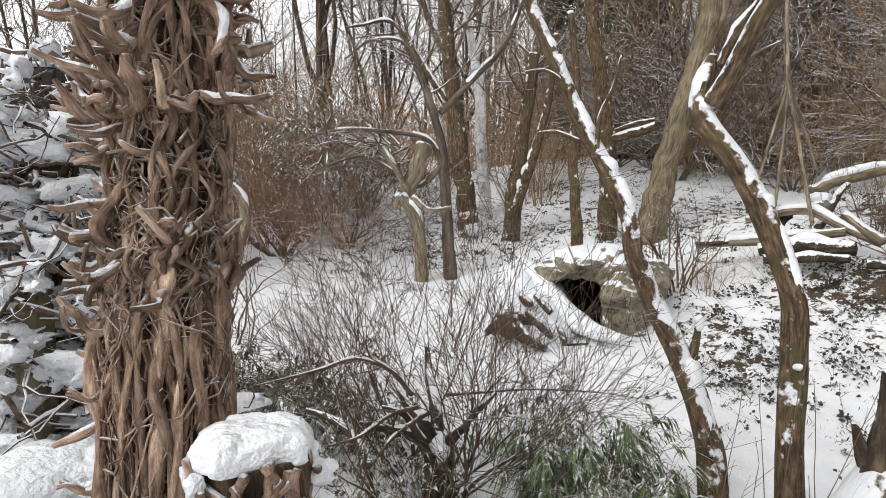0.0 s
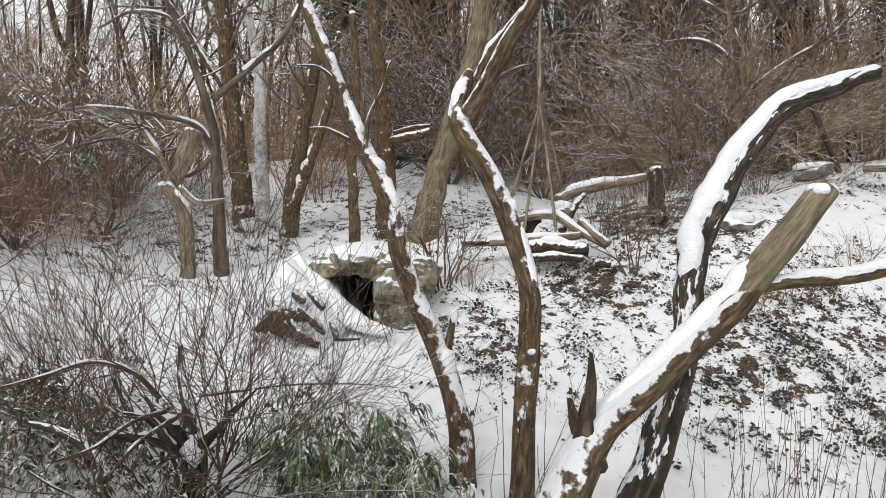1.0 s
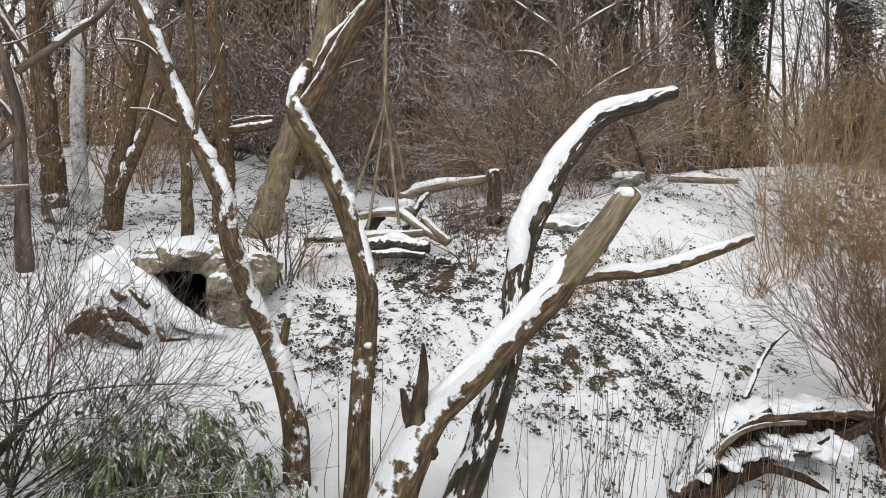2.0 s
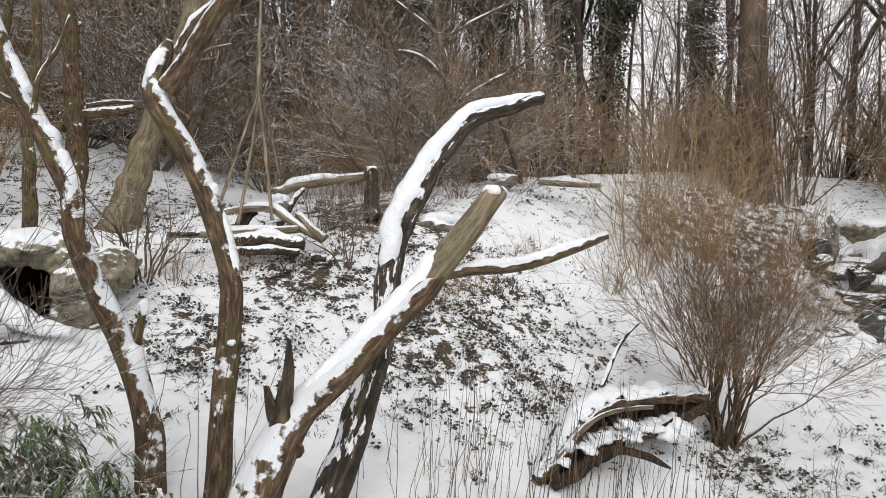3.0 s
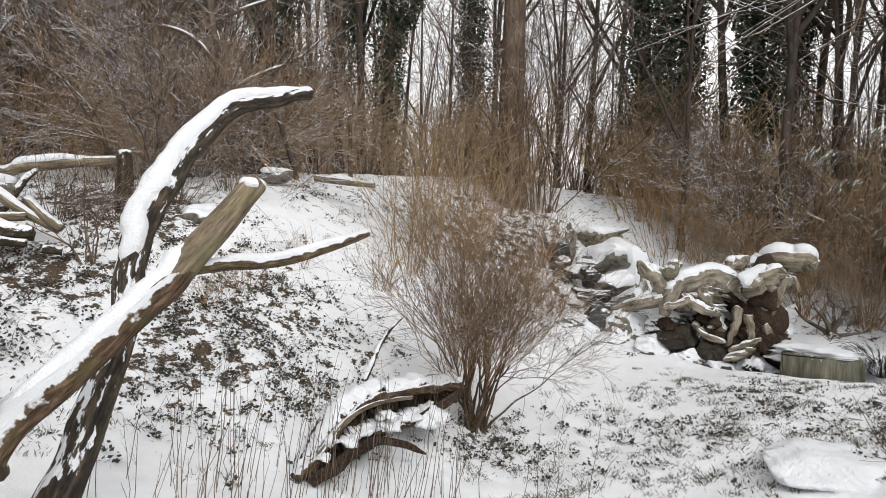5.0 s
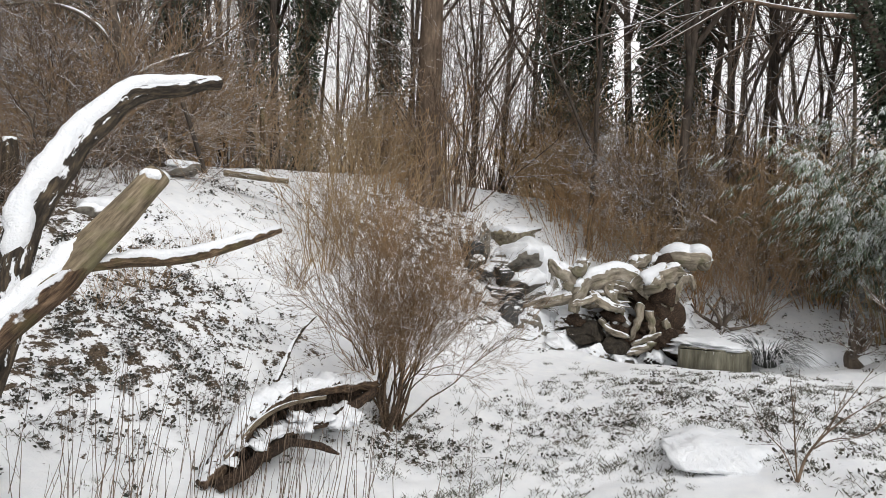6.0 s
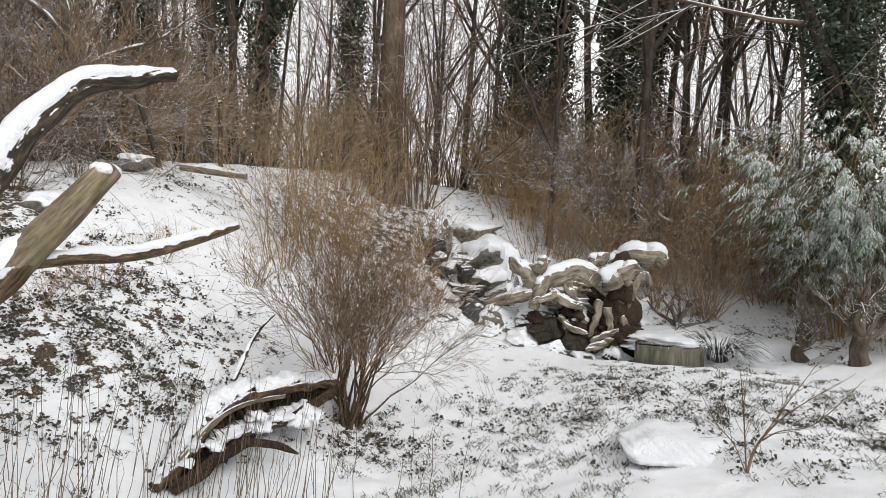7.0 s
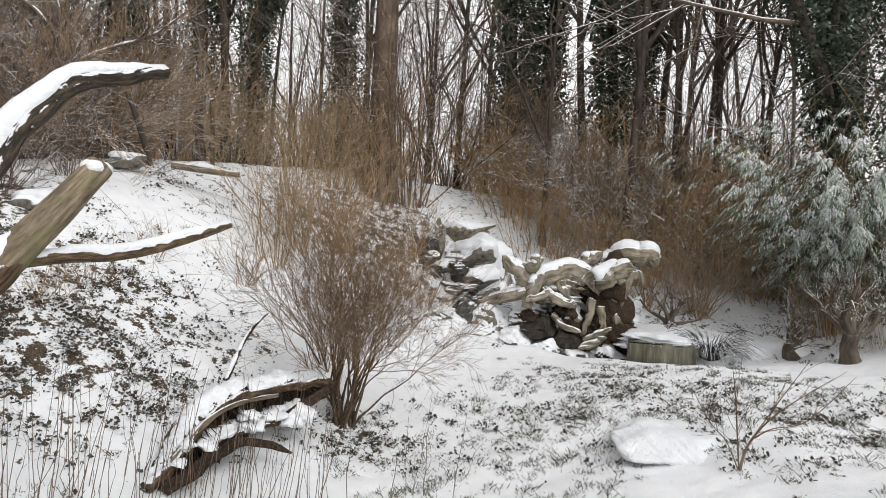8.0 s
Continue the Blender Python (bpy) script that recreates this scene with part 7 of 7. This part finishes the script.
# ---- shrubs and small trees on the slope ----
SLOPE = [
    ("slope_shrub", (2.88, 7.80), "small dark bare shrub beside the den", 1.5, 14, TWIG_DARK, 840, 0.9, dict(thick=0.016, twigs=7)),
    ("slope_shrub", (5.31, 6.81), "small leaning bare shrub by the logs", 1.2, 8, TWIG_DARK, 841, 1.3, dict(thick=0.014, twigs=7)),
    ("slope_shrub", (5.61, 8.05), "tangled bare bramble shrub", 1.2, 30, TWIG_DARK, 842, 2.0, dict(thick=0.007, twigs=7)),
    ("slope_shrub", (6.12, 7.46), "tangled bare bramble shrub", 1.3, 34, TWIG_DARK, 843, 2.0, dict(thick=0.007, twigs=7)),
    ("slope_shrub", (7.30, 7.78), "tangled snow-flecked bramble shrub", 1.3, 34, TWIG_SNOWY, 844, 2.0, dict(thick=0.007, twigs=7)),
    ("slope_shrub", (8.57, 7.96), "tangled bare bramble shrub", 1.4, 34, TWIG_DARK, 845, 2.0, dict(thick=0.007, twigs=7)),
    ("slope_shrub", (6.67, 5.61), "sparse bare shrub on the bramble slope", 0.8, 24, TWIG_BROWN, 846, 1.8, dict(thick=0.005, twigs=6)),
    ("slope_shrub", (5.87, 5.57), "sparse bare shrub on the bramble slope", 0.7, 24, TWIG_BROWN, 847, 1.8, dict(thick=0.005, twigs=6)),
    ("slope_shrub", (7.86, 5.75), "sparse bare shrub on the bramble slope", 0.7, 24, TWIG_BROWN, 848, 1.8, dict(thick=0.005, twigs=6)),
    ("slope_shrub", (8.90, 4.96), "straw-brown bare shrub at the slope foot", 1.3, 18, TWIG_STRAW, 849, 1.3, dict(thick=0.006, twigs=8)),
    ("slope_shrub", (10.37, 5.21), "tall straw-brown bare shrub", 3.0, 18, TWIG_STRAW, 850, 1.0, dict(thick=0.011, twigs=12)),
    ("slope_shrub", (11.65, 5.35), "tall straw-brown bare shrub", 3.4, 20, TWIG_STRAW, 851, 1.0, dict(thick=0.011, twigs=12)),
    ("slope_shrub", (11.51, 4.70), "reddish bare shrub behind the upright shrub", 2.6, 24, TWIG_BROWN, 852, 1.1, dict(thick=0.009, twigs=10)),
    ("slope_shrub", (4.11, 7.52), "low bare bramble beside the log pile", 0.7, 26, TWIG_BROWN, 853, 2.0, dict(thick=0.005, twigs=6)),
    ("slope_shrub", (3.20, 7.56), "low bare bramble on the slope", 0.7, 26, TWIG_BROWN, 854, 2.0, dict(thick=0.005, twigs=6)),
    ("slope_shrub", (-1.68, 10.84), "low bare shrub on the upper slope", 1.2, 30, TWIG_RED, 855, 1.4, dict(thick=0.006, twigs=7)),
    ("slope_shrub", (-2.63, 11.05), "low reddish shrub on the upper slope", 1.5, 40, TWIG_RED, 856, 1.4, dict(thick=0.007, twigs=7)),
    ("slope_shrub", (-3.14, 10.71), "low reddish shrub on the upper slope", 1.5, 40, TWIG_RED, 857, 1.4, dict(thick=0.007, twigs=7)),
    ("slope_shrub", (0.56, 11.47), "low bare shrub between the slope trees", 0.9, 30, TWIG_DARK, 858, 1.6, dict(thick=0.006, twigs=7)),
    ("slope_shrub", (-1.81, 13.35), "bare reddish shrub between the slope trees", 2.2, 44, TWIG_RED, 859, 1.2, dict(thick=0.008, twigs=8)),
    ("slope_shrub", (16.52, 1.46), "bare shrub growing over the cascade", 1.4, 14, TWIG_BROWN, 860, 1.4, dict(thick=0.009, twigs=8)),
    ("slope_shrub", (16.41, -0.41), "straw-brown thicket shrub over the cascade", 2.0, 26, TWIG_RUST, 861, 1.3, dict(thick=0.009, twigs=8)),
    ("slope_shrub", (16.36, -1.63), "straw-brown thicket shrub over the cascade", 2.2, 36, TWIG_RUST, 862, 1.3, dict(thick=0.009, twigs=8)),
    ("slope_shrub", (16.42, -2.82), "brown thicket shrub beside the bamboo", 2.6, 60, TWIG_BROWN, 863, 1.3, dict(thick=0.009, twigs=8)),
    ("slope_shrub", (-2.02, 5.77), "thin bare saplings below the slope", 1.3, 9, TWIG_DARK, 869, 0.7, dict(thick=0.009, twigs=4)),
    ("slope_shrub", (-3.87, 9.12), "dark bare shrub under the evergreen bush", 1.6, 36, TWIG_DARK, 871, 1.5, dict(thick=0.008, twigs=7)),
    ("slope_shrub", (-2.68, 9.97), "reddish bare shrub on the upper slope", 1.3, 36, TWIG_RED, 872, 1.5, dict(thick=0.007, twigs=7)),
    ("slope_shrub", (13.17, 3.80), "reddish bare shrub beside the cascade", 1.6, 40, TWIG_RUST, 865, 1.4, dict(thick=0.007, twigs=8)),
    ("slope_shrub", (13.16, 3.13), "low reddish bare shrub by the cascade", 0.9, 30, TWIG_RUST, 866, 1.5, dict(thick=0.006, twigs=8)),
    ("slope_shrub", (14.78, 4.01), "bare brown shrub above the cascade", 2.0, 40, TWIG_BROWN, 867, 1.3, dict(thick=0.008, twigs=8)),
    ("slope_shrub", (12.88, 5.12), "tall rust-brown bare shrub on the ridge", 2.6, 46, TWIG_RUST, 868, 1.2, dict(thick=0.009, twigs=8)),
    ("slope_shrub", (17.19, 0.63), "brown thicket shrub over the cascade", 2.0, 24, TWIG_BROWN, 864, 1.2, dict(thick=0.009, twigs=8)),
]
for name, at, label, h, stems, mat, seed, spread, kw in SLOPE:
    shrub(name, at, label, h, stems, mat, seed, spread, "slope shrubs", fine=1, foot=0.25, wiggle=0.2, **kw)


# ---- brambles, leaf litter, tufts and dry stalks ----
def litter():
    r = np.random.default_rng(870)
    g, st = Geo(), Geo()
    O = []
    for bx, by, s, k in BARE:
        count = int(150 * s * s * (k / 0.17) * (1.0 if math.hypot(bx, by) < 9.5 else 0.4))
        cx, cy = bx + r.normal(0, s * 0.85, count), by + r.normal(0, s * 0.85, count)
        keep = np.sin(5.1 * cx + 2.0 * np.sin(3.3 * cy)) * np.sin(4.7 * cy + 1.7 * np.sin(4.1 * cx)) + r.normal(0, 0.35, count) > -0.12
        cx, cy = cx[keep], cy[keep]
        count = len(cx)
        wide = r.uniform(0.02, 0.075, count)
        own = np.repeat(np.arange(count), r.integers(3, 20, count))
        x = cx[own] + r.normal(0, 1, len(own)) * wide[own]
        y = cy[own] + r.normal(0, 1, len(own)) * wide[own]
        O.append(np.stack([x, y, ground_z(x, y) + r.uniform(-0.005, 0.055, len(x))], 1))
    O = np.concatenate(O)
    d = np.hypot(O[:, 0], O[:, 1])
    O = O[d > 3.0]
    a = r.uniform(0, 2 * np.pi, len(O))
    D = np.stack([np.cos(a), np.sin(a), r.uniform(-0.5, 0.9, len(O))], 1)
    small_leaves(g, O, D, r.uniform(0.025, 0.06, len(O)), r.uniform(0.02, 0.045, len(O)), r)
    placed("bramble_leaves", g, LEAF_BRAMBLE, "dark bramble leaves poking through thin snow", "brambles", kind="stuff")
    m = 2200
    pick = r.integers(0, len(O), m)
    a = r.uniform(0, 2 * np.pi, m)
    D = unit(np.stack([np.cos(a), np.sin(a), r.uniform(0.1, 2.0, m)], 1))
    path = [O[pick] - np.array([0, 0, 0.04])]
    L = r.uniform(0.1, 0.5, m)
    for j in range(4):
        D = unit(D + r.normal(0, 0.2, D.shape) + np.array([0, 0, -0.14 * j]))
        path.append(path[-1] + D * (L / 4)[:, None])
    tubes(st, np.stack(path, 1), r.uniform(0.0015, 0.0035, m)[:, None] * np.linspace(1, 0.4, 5), 3)
    placed("bramble_canes", st, TWIG_DARK, "thin arching bramble canes above the snow", "brambles", kind="stuff")


litter()


def tufts():
    r = np.random.default_rng(880)
    g = Geo()
    spots = []
    # grass tufts on the lawn, in loose drifts
    for cx, cy, s, n in ((8.41, -0.04, 0.9, 90), (9.21, -0.61, 0.8, 60), (7.59, -2.82, 0.9, 90), (9.22, -2.99, 1.0, 60), (9.54, 0.84, 1.2, 40), (8.6, -1.6, 1.2, 70), (10.6, 0.2, 1.0, 40), (6.4, 1.3, 0.5, 40), (7.00, 0.12, 0.5, 24), (6.60, -0.66, 0.6, 14), (7.24, 1.97, 0.5, 26), (9.87, -1.95, 1.2, 40), (4.76, 4.14, 0.8, 16), (4.17, 5.65, 0.8, 16), (3.22, 5.32, 0.7, 22), (-1.54, 8.83, 1.5, 40), (1.85, 12.35, 2.0, 70), (9.41, 6.86, 1.2, 30), (4.76, 7.40, 0.9, 24)):
        spots.append(np.stack([cx + r.normal(0, s, n), cy + r.normal(0, s, n), r.uniform(0.5, 1.2, n)], 1))
    S = np.concatenate(spots)
    S = S[stream_distance(S[:, 0], S[:, 1]) > 1.3]
    k = 34
    m = len(S) * k
    idx = np.repeat(np.arange(len(S)), k)
    size = S[idx, 2]
    x = S[idx, 0] + r.normal(0, 0.075, m) * size
    y = S[idx, 1] + r.normal(0, 0.055, m) * size
    O = np.stack([x, y, ground_z(x, y) - 0.01], 1)
    a = r.uniform(0, 2 * np.pi, m)
    D = np.stack([np.cos(a), np.sin(a), r.uniform(0.4, 1.6, m)], 1)
    small_leaves(g, O, D, r.uniform(0.035, 0.1, m) * size, r.uniform(0.005, 0.009, m), r)
    placed("grass_tufts", g, LEAF_GRASS, "tufts of winter grass poking through the snow", "grass", kind="stuff")


tufts()


def dry_stalks():
    r = np.random.default_rng(890)
    bases = []
    for cx, cy, s, n in ((4.12, 3.05, 0.4, 34), (4.56, 2.66, 0.4, 34), (5.15, 2.27, 0.4, 34), (5.82, 1.16, 0.4, 6), (3.38, 3.24, 0.35, 14), (1.82, 3.40, 0.25, 5), (1.86, 3.56, 0.2, 3), (3.76, 3.26, 0.3, 10)):
        for q in range(n):
            bases.append((cx + r.normal(0, s), cy + r.normal(0, s)))
    for x, y in bases:
        z = gz(x, y)
        h = r.uniform(0.4, 1.3)
        lean = r.normal(0, 0.10, 2) + np.array([0.06, -0.05])
        n = 6
        u = np.linspace(0, 1, n)
        P = np.stack([x + lean[0] * h * u ** 1.3 + r.normal(0, 0.008, n), y + lean[1] * h * u ** 1.3 + r.normal(0, 0.008, n), z - 0.05 + h * u], 1)
        g = Geo()
        tubes(g, P[None], (np.linspace(1, 0.45, n) * r.uniform(0.0026, 0.005))[None], 4)
        if r.uniform() < 0.4:
            Q, S = grow(P[None], np.full((1, n), 0.002), 3, (0.5, 0.95), (15, 40), (0.12, 0.25), 0.05, 0.05, 3, r, 0.7)
            tubes(g, Q, S, 3)
        placed("dry_stalk", g, TWIG_DARK, "thin dark dry stalk standing in snow", "stalk", "dry stalks")


dry_stalks()


# ---- the ivy-wrapped post close by, and the snowy tangle beyond it ----
def ivy_post():
    r = np.random.default_rng(900)
    top, mid, low = np.array((-0.17, 0.53, 1.85)), np.array((-0.16, 0.51, 1.54)), np.array((-0.16, 0.49, 1.27))
    foot = np.array((low[0], low[1], gz(low[0], low[1]) - 0.05))
    ob = thing("ivy_wrapped_trunk", foot, "trunk wrapped in a dense lattice of bare ivy stems", "tree")
    g = Geo()
    limb(g, [foot, low, mid, top], [0.038, 0.035, 0.035, 0.035], 20, 0.08, 901, 0.03)
    part("trunk", g, ROT_WOOD, ob, "dark bark behind the ivy")
    n = 70
    axis = spline([foot, low, mid, top], n)
    for k in range(120):
        th = 2 * np.pi * k / 120 + r.normal(0, 0.15) + 0.22 * wave((n,), 910 + k, (r.uniform(2, 7),)) + np.linspace(0, r.normal(0, 0.55), n)
        rad = 0.034 + r.uniform(0, 0.014) + 0.006 * wave((n,), 990 + k, (6,))
        P = axis + np.stack([np.cos(th) * rad, np.sin(th) * rad, np.zeros(n)], 1)
        a, b = (0, n) if r.uniform() < 0.6 else sorted(r.integers(0, n, 2))
        if b - a < 12:
            a, b = 0, n
        size = 0.0011 + 0.0050 * r.uniform() ** 1.7
        g = Geo()
        tubes(g, P[None, a:b], (size * (1 + 0.3 * wave((n,), 1100 + k, (14,))))[None, a:b], 7, (1 + r.normal(0, 0.10, (1, b - a, 7)) + 0.15 * wave((1, b - a, 7), k, (1, 12, 2))))
        part("ivy_stem", g, IVY_STEM, ob)
    # rooting threads and cross stems too fine to pick apart
    g = Geo()
    for k in range(1000):
        c = r.uniform(0.25, 1) * (n - 1)
        q = np.clip(c + np.linspace(0, r.uniform(-5, 5), 7), 0, n - 1.01)
        i = q.astype(int)
        A = axis[i] * (1 - (q - i))[:, None] + axis[i + 1] * (q - i)[:, None]
        th = r.uniform(0, 6.28) + np.linspace(0, r.normal(0, 1.3), 7)
        rad = 0.045 + r.uniform(-0.006, 0.008)
        tubes(g, (A + np.stack([np.cos(th) * rad, np.sin(th) * rad, r.normal(0, 0.006, 7)], 1) + r.normal(0, 0.0022, (7, 3)))[None], np.full((1, 7), r.uniform(0.0004, 0.0016)), 3)
    tagged(part("fine_ivy", g, IVY_STEM, ob), kind="stuff")
    # knobbly curling shoots, thick at the top, with snow lying on them
    for k in range(175):
        c = (0.74 + 0.26 * r.uniform()) if k < 115 else r.uniform(0.3, 0.8)
        A = axis[int(c * (n - 1.01))]
        th = r.uniform(0, 6.28) if k < 140 else r.normal(3.4, 0.6)
        out = np.array([math.cos(th), math.sin(th), 0])
        side = np.array([-out[1], out[0], 0]) * r.choice([-1, 1])
        long = r.uniform(0.03, 0.085) if k < 115 else r.uniform(0.012, 0.035) if k < 140 else r.uniform(0.03, 0.07)
        D = unit(out * r.uniform(0.3, 1.0) + side * r.uniform(0.2, 1.0) + np.array([0, 0, r.uniform(-0.5, 0.1)]))
        line = [A + out * 0.04]
        for j in range(5):
            D = unit(D + np.array([0, 0, 0.28]) * (j > 1) + r.normal(0, 0.28, 3) + out * 0.1)
            line.append(line[-1] + D * long / 5)
        w = r.uniform(0.6, 1.25)
        g, s = Geo(), Geo()
        P, R = limb(g, line, np.array([0.0055, 0.005, 0.0046, 0.0044, 0.004, 0.0026]) * w, 9, 0.26, 1300 + k, 0.005)
        own = part("shoot", g, IVY_STEM, ob)
        if r.uniform() < 0.8:
            snow_on(s, P, R * 1.35, 1500 + k, 1.7, 0.55, 0.95, 9, 3.0)
            part("snow_cap", s, SNOW, own)
        if r.uniform() < 0.5:
            g = Geo()
            B = P[len(P) // 2]
            limb(g, [B, B + unit(side + out + r.normal(0, 0.5, 3)) * 0.014, B + unit(out + r.normal(0, 0.7, 3)) * 0.024 + np.array([0, 0, 0.008])], [0.0035 * w, 0.003 * w, 0.002 * w], 7, 0.25, 1700 + k, 0.004)
            part("shoot", g, IVY_STEM, ob)
    hang(ob)


ivy_post()


def snow_capped_post():
    c = np.array((-0.07, 0.43, 1.34))
    foot = (c[0], c[1], gz(c[0], c[1]) - 0.03)
    ob = thing("snow_capped_post", foot, "low post overgrown with ivy and capped with snow", "post")
    g = Geo()
    limb(g, [foot, (c[0], c[1], c[2] - 0.2), (c[0], c[1], c[2] - 0.005)], [0.05, 0.045, 0.036], 18, 0.12, 1600, 0.012)
    part("post", g, ROT_WOOD, ob)
    r = np.random.default_rng(1601)
    for k in range(70):
        th = r.uniform(0, 6.28)
        z0 = c[2] - r.uniform(-0.004, 0.09)
        swing = r.normal(0, 0.9)
        P0 = [(c[0] + math.cos(th + swing * d) * (0.038 + 0.012 * r.uniform()), c[1] + math.sin(th + swing * d) * (0.038 + 0.012 * r.uniform()), z0 - 0.045 * d + r.normal(0, 0.005)) for d in (0, 0.4, 0.8, 1.2)]
        g = Geo()
        w = r.uniform(0.6, 1.5)
        limb(g, P0, [0.004 * w, 0.0038 * w, 0.003 * w, 0.002 * w], 7, 0.2, 1610 + k, 0.008)
        part("ivy_stem", g, IVY_STEM, ob)
    # the cap, and clots of snow caught lower down
    s = Geo()
    snow_lump(s, (c[0], c[1], c[2] + 0.003), (0.042, 0.041, 0.019), 9)
    part("snow_cap", s, SNOW, ob)
    for k in range(26):
        th, z = r.uniform(0, 6.28), r.uniform(0.006, 0.016)
        s = Geo()
        rock(s, (c[0] + math.cos(th) * 0.046, c[1] + math.sin(th) * 0.046, c[2] - r.uniform(0.008, 0.08)), (z, z, z * r.uniform(0.6, 1.3)), 1660 + k, 0.5, 0, 0, 3)
        part("snow_clot", s, SNOW, ob)
    hang(ob)


snow_capped_post()


def left_tangle():
    r = np.random.default_rng(1700)
    for k, (pts, rad, lab) in enumerate([
        ([(-0.85, 1.40, gz(-0.85, 1.40) - 0.05), (-0.85, 1.40, 1.47), (-0.85, 1.41, 1.73)], [0.075, 0.07, 0.066], "broken brown post overgrown with snowy ivy"),
        ([(-0.88, 1.62, gz(-0.88, 1.62) - 0.05), (-0.88, 1.62, 1.34), (-0.88, 1.62, 1.52)], [0.05, 0.045, 0.04], "pale broken post beside the ivy"),
        ([(-0.77, 1.21, gz(-0.77, 1.21) - 0.05), (-0.77, 1.22, 1.33), (-0.77, 1.22, 1.43)], [0.035, 0.035, 0.035], "sawn grey branch end under snow"),
    ]):
        wooden("broken_post", [(pts, rad)], ROT_WOOD if k == 0 else CUT_WOOD, lab, "post", 14, 0.14, 1710 + k, group="broken posts", part_name="post")
    # ivy thicket: stems in loose arcs with snow on them
    at = -0.83, 1.29
    ob = thing("ivy_tangle", (*at, gz(*at)), "tangle of bare ivy stems laden with snow", "ivy")
    g = Geo()
    corner, du, dv = np.array((-0.90, 1.12, 1.08)), np.array((-0.69, 1.38, 0.97)) - np.array((-0.90, 1.12, 1.08)), np.array((-1.08, 1.36, 1.87)) - np.array((-0.90, 1.12, 1.08))
    depth = unit(np.cross(du, dv)) * 0.28
    m, n = 1000, 7
    a, b, c = r.uniform(0, 1, m), r.uniform(0.05, 1, m) ** 0.8, r.uniform(-1, 1, m)
    O = corner + du * a[:, None] + dv * b[:, None] + depth * c[:, None]
    D = unit(r.normal(0, 1, (m, 3)) * np.array([1, 1, 0.5]))
    path = [O]
    L = r.uniform(0.08, 0.3, m)
    for j in range(n - 1):
        D = unit(D + r.normal(0, 0.42, D.shape))
        path.append(path[-1] + D * (L / (n - 1))[:, None])
    P, R = np.stack(path, 1), (0.0012 + 0.0075 * r.uniform(0, 1, m) ** 2)[:, None] * np.linspace(1, 0.5, n)
    tubes(g, P, R, 5)
    tagged(part("stem_mass", g, TANGLE, ob), kind="stuff")
    lf = Geo()
    q = r.integers(0, m, 3200)
    b2 = r.uniform(0, 6.28, 3200)
    small_leaves(lf, P[q, 4] + r.normal(0, 0.03, (3200, 3)), np.stack([np.cos(b2), np.sin(b2), r.normal(0, 0.5, 3200)], 1), r.uniform(0.008, 0.018, 3200), r.uniform(0.006, 0.014, 3200), r)
    tagged(part("foliage", lf, LEAF_LADEN, ob), kind="stuff")
    for k in range(560):
        q = r.integers(0, m)
        s = Geo()
        z = 0.010 + 0.034 * r.uniform() ** 1.5
        rock(s, P[q, 3] + np.array([0, 0, 0.006]), (z * r.uniform(1.0, 2.2), z * r.uniform(0.6, 1.1), z * 0.6), 1800 + k, 0.9, 0, r.uniform(0, 180), 3)
        part("snow_cap", s, SNOW, ob)
    hang(ob)
    for k, (p, size) in enumerate([((-0.64, 1.00, 1.02), (0.26, 0.22, 0.14)), ((-0.62, 1.13, 1.02), (0.14, 0.14, 0.12)), ((-0.74, 0.99, 1.05), (0.22, 0.22, 0.16)), ((-0.83, 1.29, 1.02), (0.12, 0.1, 0.07)), ((-0.82, 1.42, 1.04), (0.1, 0.1, 0.06)), ((-0.92, 1.35, 1.11), (0.1, 0.08, 0.05))]):
        s = Geo()
        rock(s, np.array(p) - np.array([0, 0, size[2] * 0.4]), size, 1900 + k, 0.8, 0, 20 * k, 5)
        h = thing("snowy_brush_heap", (p[0], p[1], gz(p[0], p[1])), "heap of brush buried under soft snow", "brush heap", "brush heaps")
        for q in range(7):
            clot = Geo()
            rock(clot, np.array(p) + r.uniform(-0.8, 0.8, 3) * np.array([size[0], size[1], 0.1]) + np.array([0, 0, size[2] * 0.3]), np.array((0.05, 0.045, 0.03)) * r.uniform(0.6, 1.5), 1930 + 9 * k + q, 0.8, 0, 0, 3)
            part("snow_clot", clot, SNOW, h)
        under = Geo()
        rock(under, np.array(p) - np.array([0, 0, 0.3]), (size[0] * 0.9, size[1] * 0.9, 0.28), 1905 + k, 0.3, 12)
        part("brush", under, ROT_WOOD, h)
        part("snow_cap", s, SNOW, h)
        hang(h)


left_tangle()


# ---- dark shed glimpsed beyond the ivy ----
def shed():
    x, y = -5.15, 7.30
    z, eave, ridge = gz(x, y) - 0.2, 2.95, 3.6
    ob = thing("garden_shed", (x, y, z), "dark low shed with snow on its roof edge", "shed")
    part("wall", box_geo((x - 2.2, y - 0.2, z), (x + 0.75, y + 0.2, z), 1.6, eave - z - 0.004), SHED, ob)
    part("roof", box_geo((x - 2.5, y - 0.25, eave), (x + 0.95, y + 0.25, eave), 2.2, ridge - eave), SHED, ob)
    part("snow_cap", box_geo((x - 2.45, y - 0.25, ridge + 0.004), (x + 0.9, y + 0.25, ridge + 0.004), 2.1, 0.07, 0.03), SNOW, ob)
    hang(ob)


shed()
